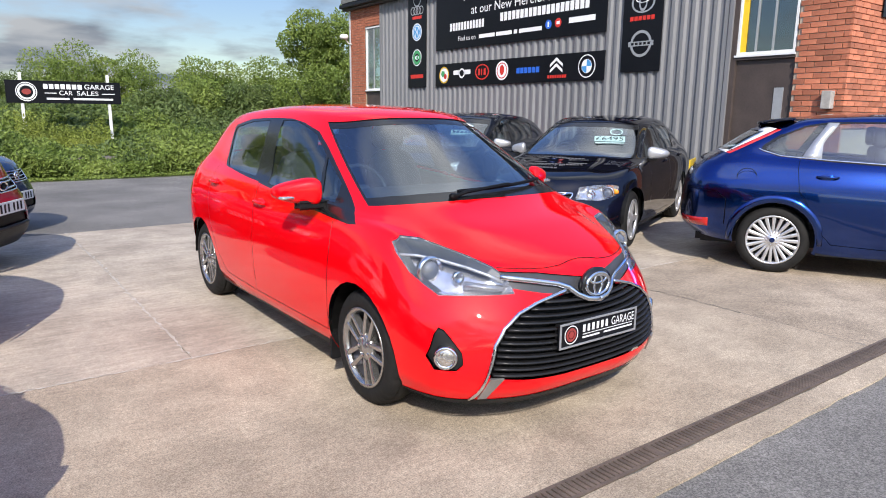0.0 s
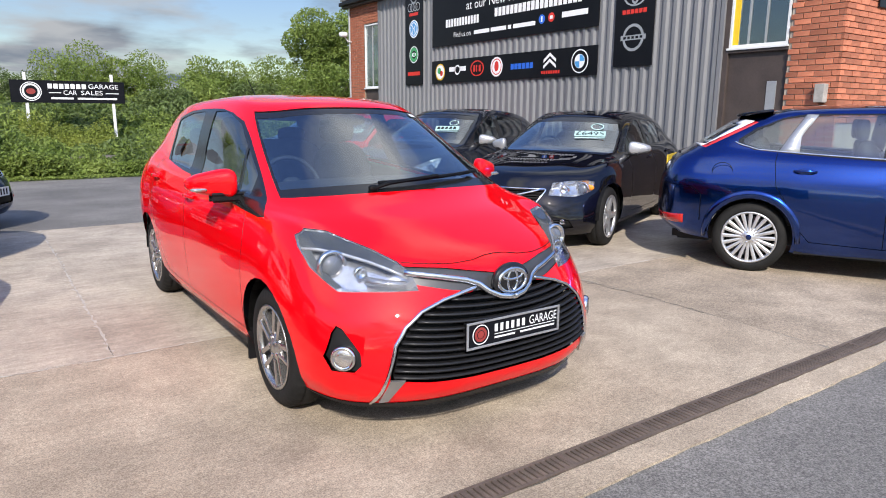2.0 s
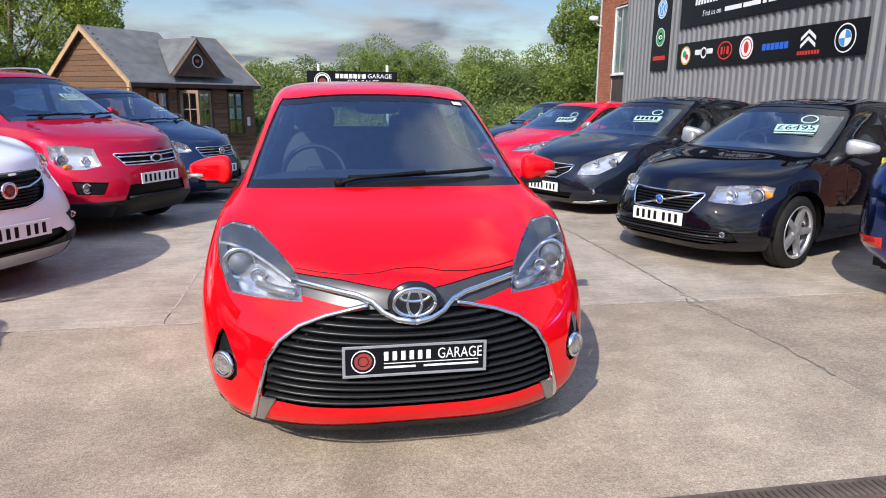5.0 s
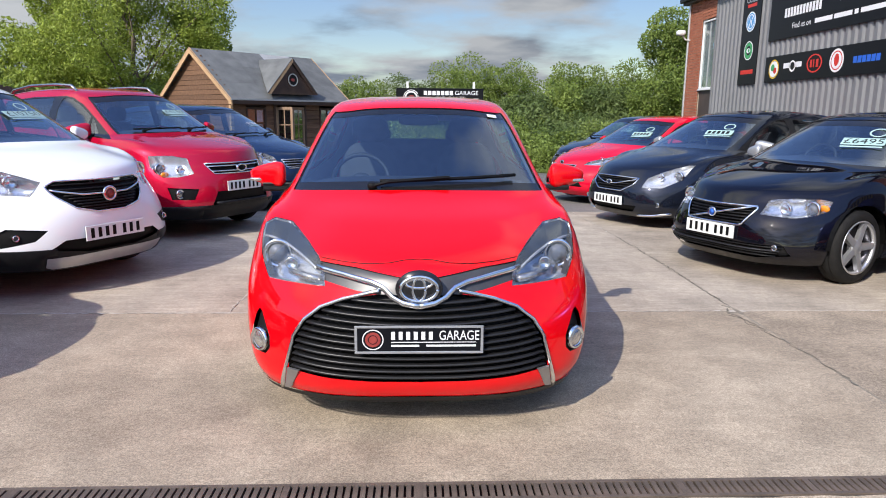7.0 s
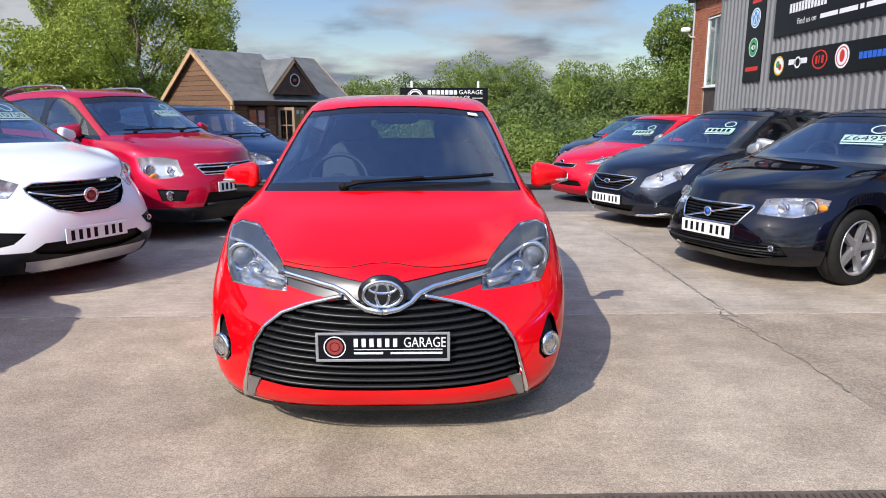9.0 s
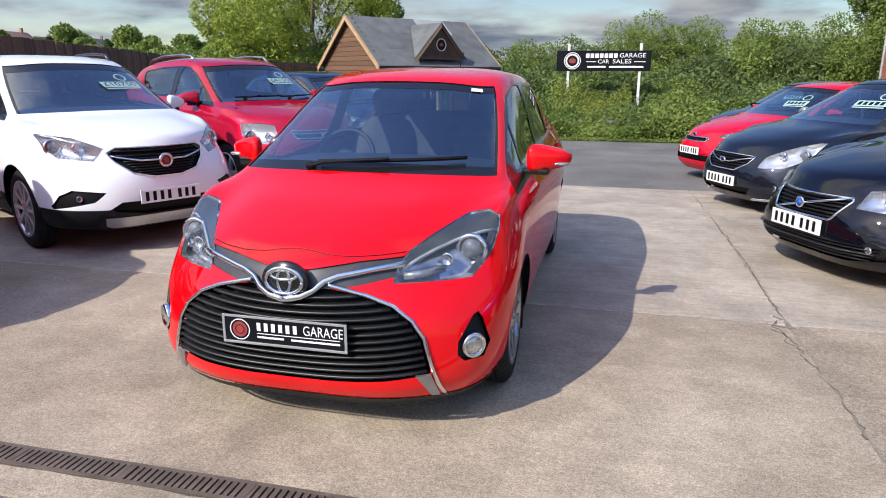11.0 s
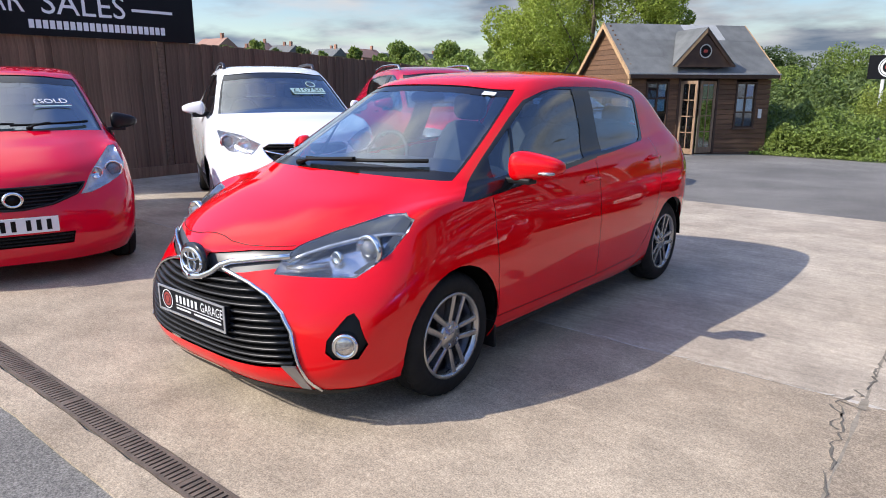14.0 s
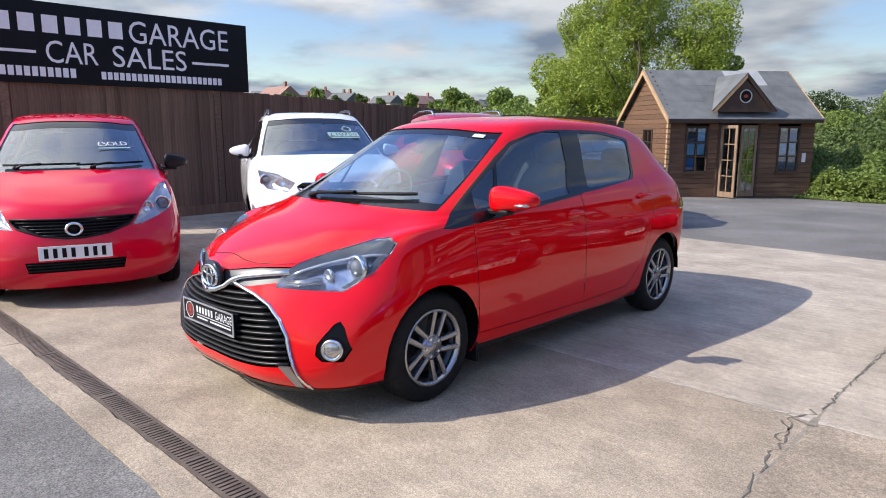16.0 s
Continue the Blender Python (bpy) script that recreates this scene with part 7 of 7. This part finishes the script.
car, W, surf, side = parked(dark_estate, "dark blue-grey estate car with winged chrome grille", 3.355, 5.496, -65.0, .36)
front_grille(car, W, surf, .49, .635, .22, .36, 5, TRIM)
outline_chrome(car, W, surf, GS, .008, CHROME)
outline_chrome(car, W, surf, [(-.35, .618), (-.10, .562), (.10, .562), (.35, .618)], .008, CHROME, False, name="grille_wing")
emblem(car, W, surf, .575, .052, CHROME, NAVY, .6)
fog(car, W, surf, .62, .33, .028, LAMP_DARK)
outline_chrome(car, W, surf, [(.38, .185), (.55, .195), (.70, .225)], .018, CHROME, False, name="chrome_lip")
outline_chrome(car, W, surf, [(-.38, .185), (-.55, .195), (-.70, .225)], .018, CHROME, False, name="chrome_lip")
price(car, surf, .34, 1.20, "", w=.36, h=.12)

# bright red low hatchback
GK = [(-.30, .655), (-.27, .60), (.27, .60), (.30, .655)]
low_hatch = spec(RED_B, .89, .91, .22, 1.0, 2.65, 3.42, Zs, .318, .225, 5, "double", ALLOY_L, [
    ("headlight", [(.39, .66), (.44, .73), (.60, .80), (.74, .875), (.765, .84), (.74, .72), (.60, .66)], LAMP_BRIGHT, 0),
    ("grille_back", GK, INK, -.02),
    ("lower_grille", [(-.48, .31), (.48, .31), (.42, .40), (-.42, .40)], INK, -.02)], wipers=[])
car, W, surf, side = parked(low_hatch, "bright red five-door hatchback parked at the tarmac edge", 3.28, 8.46, -65.0, .46)
outline_chrome(car, W, surf, GK, .008, CHROME)
front_grille(car, W, surf, .605, .65, .27, .29, 3, TRIM)
emblem(car, W, surf, .69, .05, CHROME, INK, .6)
fog(car, W, surf, .64, .34, .036)
price(car, surf, .34, 1.18, "", w=.36, h=.12)
outline_chrome(car, W, surf, [(-.45, .42), (.45, .42)], .006, TRIM, False, name="intake_line")

# dark hatchback at the end of the row
Zd = [0, .18, .29, .55, .76, .84, 1.08, 1.50, 1.59]
dark = spec(GREY_BLUE, .90, .88, .22, 1.0, 2.65, 3.45, Zd, .325, .225, 5, "single", ALLOY_L, [
    ("headlight", [(.40, .67), (.46, .74), (.62, .80), (.74, .86), (.765, .83), (.74, .70), (.60, .655)], LAMP_BRIGHT, 0),
    ("grille_back", GK, INK, -.02),
    ("lower_grille", [(-.45, .31), (.45, .31), (.42, .40), (-.42, .40)], INK, -.02)])
car, W, surf, side = parked(dark, "dark grey hatchback at the end of the parked row", 3.95, 11.7, -65.0, .5)
outline_chrome(car, W, surf, GK, .008, CHROME)
price(car, surf, .36, 1.28, "")

# blue hatchback seen from behind
blue_hatch = spec(BLUE, .92, .93, .20, .98, 2.64, 3.55, [0, .17, .28, .52, .70, .78, 1.0, 1.42, 1.50], .318, .232, 20, "single", ALLOY_L, [
    ("headlight", [(.39, .66), (.44, .73), (.60, .80), (.74, .875), (.765, .84), (.74, .72), (.60, .66)], LAMP_BRIGHT, 0),
    ("lower_grille", [(-.48, .31), (.48, .31), (.42, .42), (-.42, .42)], INK, -.02)],
    panes=[PANES[0], PANES[1],
           ("rear", [(1.41, 1.05), (2.12, 1.08), (2.114, 1.226), (1.985, 1.392), (1.80, 1.406), (1.375, 1.412)]),
           ("rear", [(2.325, 1.085), (2.541, 1.108), (2.64, 1.15), (2.655, 1.18), (2.60, 1.275), (2.35, 1.358), (2.09, 1.40)])],
    surround=[SURROUND[0], [(1.33, 1.022), (2.05, 1.055), (2.55, 1.09), (2.67, 1.145), (2.68, 1.185), (2.62, 1.29), (2.35, 1.374), (2.05, 1.416), (1.29, 1.42)]],
    shut=SHUT[:3] + [[(1.345, .285), (1.95, .30), (2.08, .42), (2.19, .62), (2.30, .76), (2.33, .98), (2.325, 1.07)], [(2.80, .42), (2.80, .66), (2.86, .72), (3.08, .74)]], dark_rear=False,
    rake=.36, tail=[("tail_lamp_white", "x", [(2.665, 1.345), (2.74, 1.36), (2.94, 1.13), (2.87, 1.11)], PRINT_W), ("tail_lamp", "x", [(2.635, 1.335), (2.665, 1.345), (2.87, 1.11), (2.84, 1.10)], LAMP_RED), ("rear_reflector", "x", [(2.90, .378), (3.09, .366), (3.09, .44), (2.90, .46)], LAMP_RED)], handles=[(1.0, .875), (2.05, .91)])
car, W, surf, side = parked(blue_hatch, "metallic blue five-door hatchback seen from behind", 5.77, -1.60, 27.4)
for s in (1, -1):
    bm = bmesh.new()
    line = [(.42, 1.0), (.65, 1.010), (1.30, 1.040), (2.05, 1.070), (2.53, 1.095), (2.66, 1.14), (2.70, 1.165)]
    pts = []
    for p, q in zip(line, line[1:]):
        for i in range(5):
            w_ = W((.8, p[0] + (q[0] - p[0]) * i / 5, p[1] + (q[1] - p[1]) * i / 5))
            pts.append((side(w_.y, w_.z, s) + .003 * s, w_.y, w_.z))
    sweep(bm, pts, .008, 6, .006)
    part("window_trim", bm, CHROME, car, smooth=True)
    bm = bmesh.new()
    rows_ = []
    for z in np.linspace(1.078, 1.408, 8):
        edges = (float(np.interp(z, (1.08, 1.226, 1.40), (2.12, 2.116, 1.982))), float(np.interp(z, (1.08, 1.226, 1.40), (2.322, 2.222, 2.088))))
        w_ = [W((.8, e, z)) for e in edges]
        rows_.append([bm.verts.new((side(q.y, q.z, s) + .004 * s, q.y, q.z)) for q in w_])
    for q, r_ in zip(rows_, rows_[1:]):
        bm.faces.new([q[0], q[1], r_[1], r_[0]][::s])
    ob = part("pillar_trim", bm, SILVER, car, smooth=True)
    so = ob.modifiers.new("thick", "SOLIDIFY"); so.thickness = .004
    # flared lip round the rear arch
    bm = bmesh.new()
    pts = []
    for i in range(19):
        an = math.pi * (i / 18 * 1.02 - .01)
        yy, zz = 2.64 + .392 * math.cos(an), .315 + .392 * math.sin(an)
        pts.append((side(yy, zz, s) - .004 * s, yy, zz))
    sweep(bm, pts, .040, 8, .022)
    part("arch_lip", bm, BLUE, car, smooth=True)
    # fuel flap ring
    p = W((.8, 2.69, .885))
    x = side(p.y, p.z, s)
    bm = bmesh.new()
    sweep(bm, [(x + .001 * s, p.y + .085 * math.cos(a), p.z + .08 * math.sin(a)) for a in np.linspace(0, 2 * math.pi, 25)], .003, 5)
    part("fuel_flap_gap", bm, INK, car)
bm = bmesh.new()
for v in blob(bm, (0, 0, 0), (.56, .16, .022), .5, 24):
    v.co.y -= .10 * (v.co.x / .56) ** 2
ob = part("roof_spoiler", bm, BLACK, car, smooth=True)
p = W((0, 2.74, 1.40))
ob.matrix_basis = pose(0, p.y - .03, p.z + .012, -8, 0, 0)
p = W((0, 3.06, .93))
yb = surf(0, p.z, True)
bm = boxes(((-.26, -.006, -.055), (.26, .006, .055)), bevel=.003)
ob = part("number_plate", bm, PLATE_Y, car)
ob.matrix_basis = pose(0, yb + .012, p.z)
bars(NUMBER_BARS, pose(0, .0065, 0, 90, 0, 180), INK, ob)
bm = bmesh.new()
sweep(bm, [(x, surf(x, p.z + .10, True) + .012, p.z + .10) for x in np.linspace(-.4, .4, 11)], .012, 8)
part("tailgate_trim", bm, GLOSS_TRIM, car, smooth=True)

# white crossover
Zm = [0, .22, .34, .60, .80, .955, 1.13, 1.56, 1.65]
GM = [(-.39, .695), (-.35, .64), (-.26, .567), (-.11, .532), (.11, .532), (.26, .567), (.35, .64), (.39, .695), (.33, .714), (-.33, .714)]
crossover = spec(WHITE, .895, .93, .08, .84, 2.555, 3.35, Zm, .345, .242, 10, "single", ALLOY_L, [
    ("headlight", [(.398, .712), (.478, .652), (.66, .672), (.715, .715), (.735, .785), (.722, .80), (.55, .755)], LAMP_MID, 0),
    ("grille_back", GM, INK, -.025),
    ("lower_grille", [(-.46, .306), (-.20, .262), (.20, .262), (.46, .306), (.37, .362), (-.37, .362)], INK, -.02),
    ("fog_surround", [(.46, .438), (.534, .372), (.75, .325), (.76, .345), (.72, .42), (.65, .46)], INK, -.012),
    ("skid_plate", [(-.58, .236), (-.42, .175), (.42, .175), (.58, .236), (.54, .252), (-.54, .252)], SILVER, .008),
    ("lower_cladding", [(-.85, .12), (.85, .12), (.85, .305), (-.85, .305)], TRIM, .004)],
    sill_trim=[(-.9, .12), (3.2, .12), (3.2, .36), (.30, .36), (-.9, .305)], dark_rear=True, wipers=[])
car, W, surf, side = parked(crossover, "white compact crossover with black lower trim by fence", -3.217, 2.273, 62.0, .48)
front_grille(car, W, surf, .542, .708, .18, .37, 9, TRIM)
outline_chrome(car, W, surf, GM, .006, CHROME)
outline_chrome(car, W, surf, [(-.37, .682), (-.18, .648), (.18, .648), (.37, .682)], .009, CHROME, False, name="grille_wing")
emblem(car, W, surf, .642, .060, CHROME, PRINT_MAROON)
fog(car, W, surf, .62, .400, .022, LAMP_DARK)
roof_rails(car, W, ALLOY_D)
price(car, surf, .30, 1.36, "£10750", w=.40)
for s in (1, -1):
    outline_chrome(car, W, surf, [(.50 * s, .722), (.62 * s, .752), (.71 * s, .785)], .007, LAMP_CLEAR, False, -.02, "daylight_strip")

# crimson off-roader
Zk = [0, .23, .35, .62, .83, .985, 1.16, 1.60, 1.70]
GI = [(-.385, .682), (-.33, .592), (.33, .592), (.385, .682)]
off_roader = spec(CRIMSON, .91, .87, .10, .80, 2.63, 3.48, Zk, .350, .235, 6, "single", ALLOY_L, [
    ("headlight", [(.505, .60), (.50, .712), (.60, .728), (.745, .728), (.762, .66), (.755, .62), (.725, .572), (.62, .572)], LAMP_WHITE, 0),
    ("grille_back", GI, INK, -.02),
    ("number_recess", [(-.40, .30), (.40, .30), (.34, .43), (-.34, .43)], INK, -.015),
    ("fog_surround", [(.51, .462), (.56, .362), (.715, .368), (.725, .48)], INK, -.015),
    ("lower_cladding", [(-.86, .12), (.86, .12), (.86, .30), (-.86, .30)], TRIM, .004)],
    sill_trim=[(-.9, .12), (3.2, .12), (3.2, .30), (-.9, .30)], amber=(.045, -.055))
car, W, surf, side = parked(off_roader, "crimson off-road estate with black bumper by fence", -2.77, 4.78, 60.0, .592)
front_grille(car, W, surf, .592, .682, .335, .37, 2, CHROME, -.004, .009)
outline_chrome(car, W, surf, GI, .007, CHROME)
emblem(car, W, surf, .638, .080, CHROME, INK, .55)
fog(car, W, surf, .655, .418, .05)
roof_rails(car, W, ALLOY)
price(car, surf, .26, 1.40, "£4150", w=.36)
outline_chrome(car, W, surf, [(-.36, .315), (.36, .315)], .02, TRIM, False, name="bumper_step")

# dark blue people carrier
Zr = [0, .17, .28, .53, .74, .87, 1.10, 1.52, 1.61]
GR = [(-.36, .70), (-.31, .60), (.31, .60), (.36, .70)]
carrier = spec(NAVY, .90, .88, .04, .90, 2.645, 3.41, Zr, .320, .222, 5, "double", ALLOY_L, [
    ("headlight", [(.41, .665), (.44, .73), (.60, .80), (.74, .865), (.77, .83), (.75, .71), (.62, .655)], LAMP_BRIGHT, 0),
    ("grille_back", GR, INK, -.02),
    ("lower_grille", [(-.46, .29), (.46, .29), (.42, .40), (-.42, .40)], INK, -.02)])
car, W, surf, side = parked(carrier, "dark blue people carrier with chrome grille bars", -2.49, 7.46, 60.0, .47)
front_grille(car, W, surf, .605, .695, .31, .35, 3, CHROME, -.004, .007)
outline_chrome(car, W, surf, GR, .007, CHROME)
emblem(car, W, surf, .66, .055, CHROME, CHROME)
fog(car, W, surf, .62, .35, .04)
price(car, surf, .28, 1.30, "£SOLD", False, .30)

# red hatchback with black door mirrors
GJ = [(-.46, .697), (-.40, .638), (-.24, .586), (-.06, .562), (.06, .562), (.24, .586), (.40, .638), (.46, .697)]
small_hatch = spec(RED_B, .846, .76, .02, .82, 2.50, 3.14, [0, .16, .26, .50, .68, .795, 1.06, 1.50, 1.59], .298, .20, 7, "single", ALLOY_L, [
    ("headlight", [(.425, .628), (.50, .725), (.677, .89), (.722, .894), (.773, .77), (.768, .735), (.717, .70), (.50, .632)], LAMP_WHITE, 0),
    ("grille_back", GJ, INK, -.025),
    ("lower_grille", [(-.34, .300), (.34, .300), (.36, .385), (-.36, .385)], INK, -.02)],
    mirror_paint=TRIM)
car, W, surf, side = parked(small_hatch, "red small hatchback with black mirrors by the fence", -3.32, -.37, 70.0, .455)
front_grille(car, W, surf, .575, .692, .20, .43, 5, TRIM)
outline_chrome(car, W, surf, GJ, .008, TRIM)
emblem(car, W, surf, .632, .066, CHROME, INK, .85)
front_grille(car, W, surf, .305, .38, .335, .35, 3, TRIM, -.008)
price(car, surf, .32, 1.28, "£SOLD", False, .30)
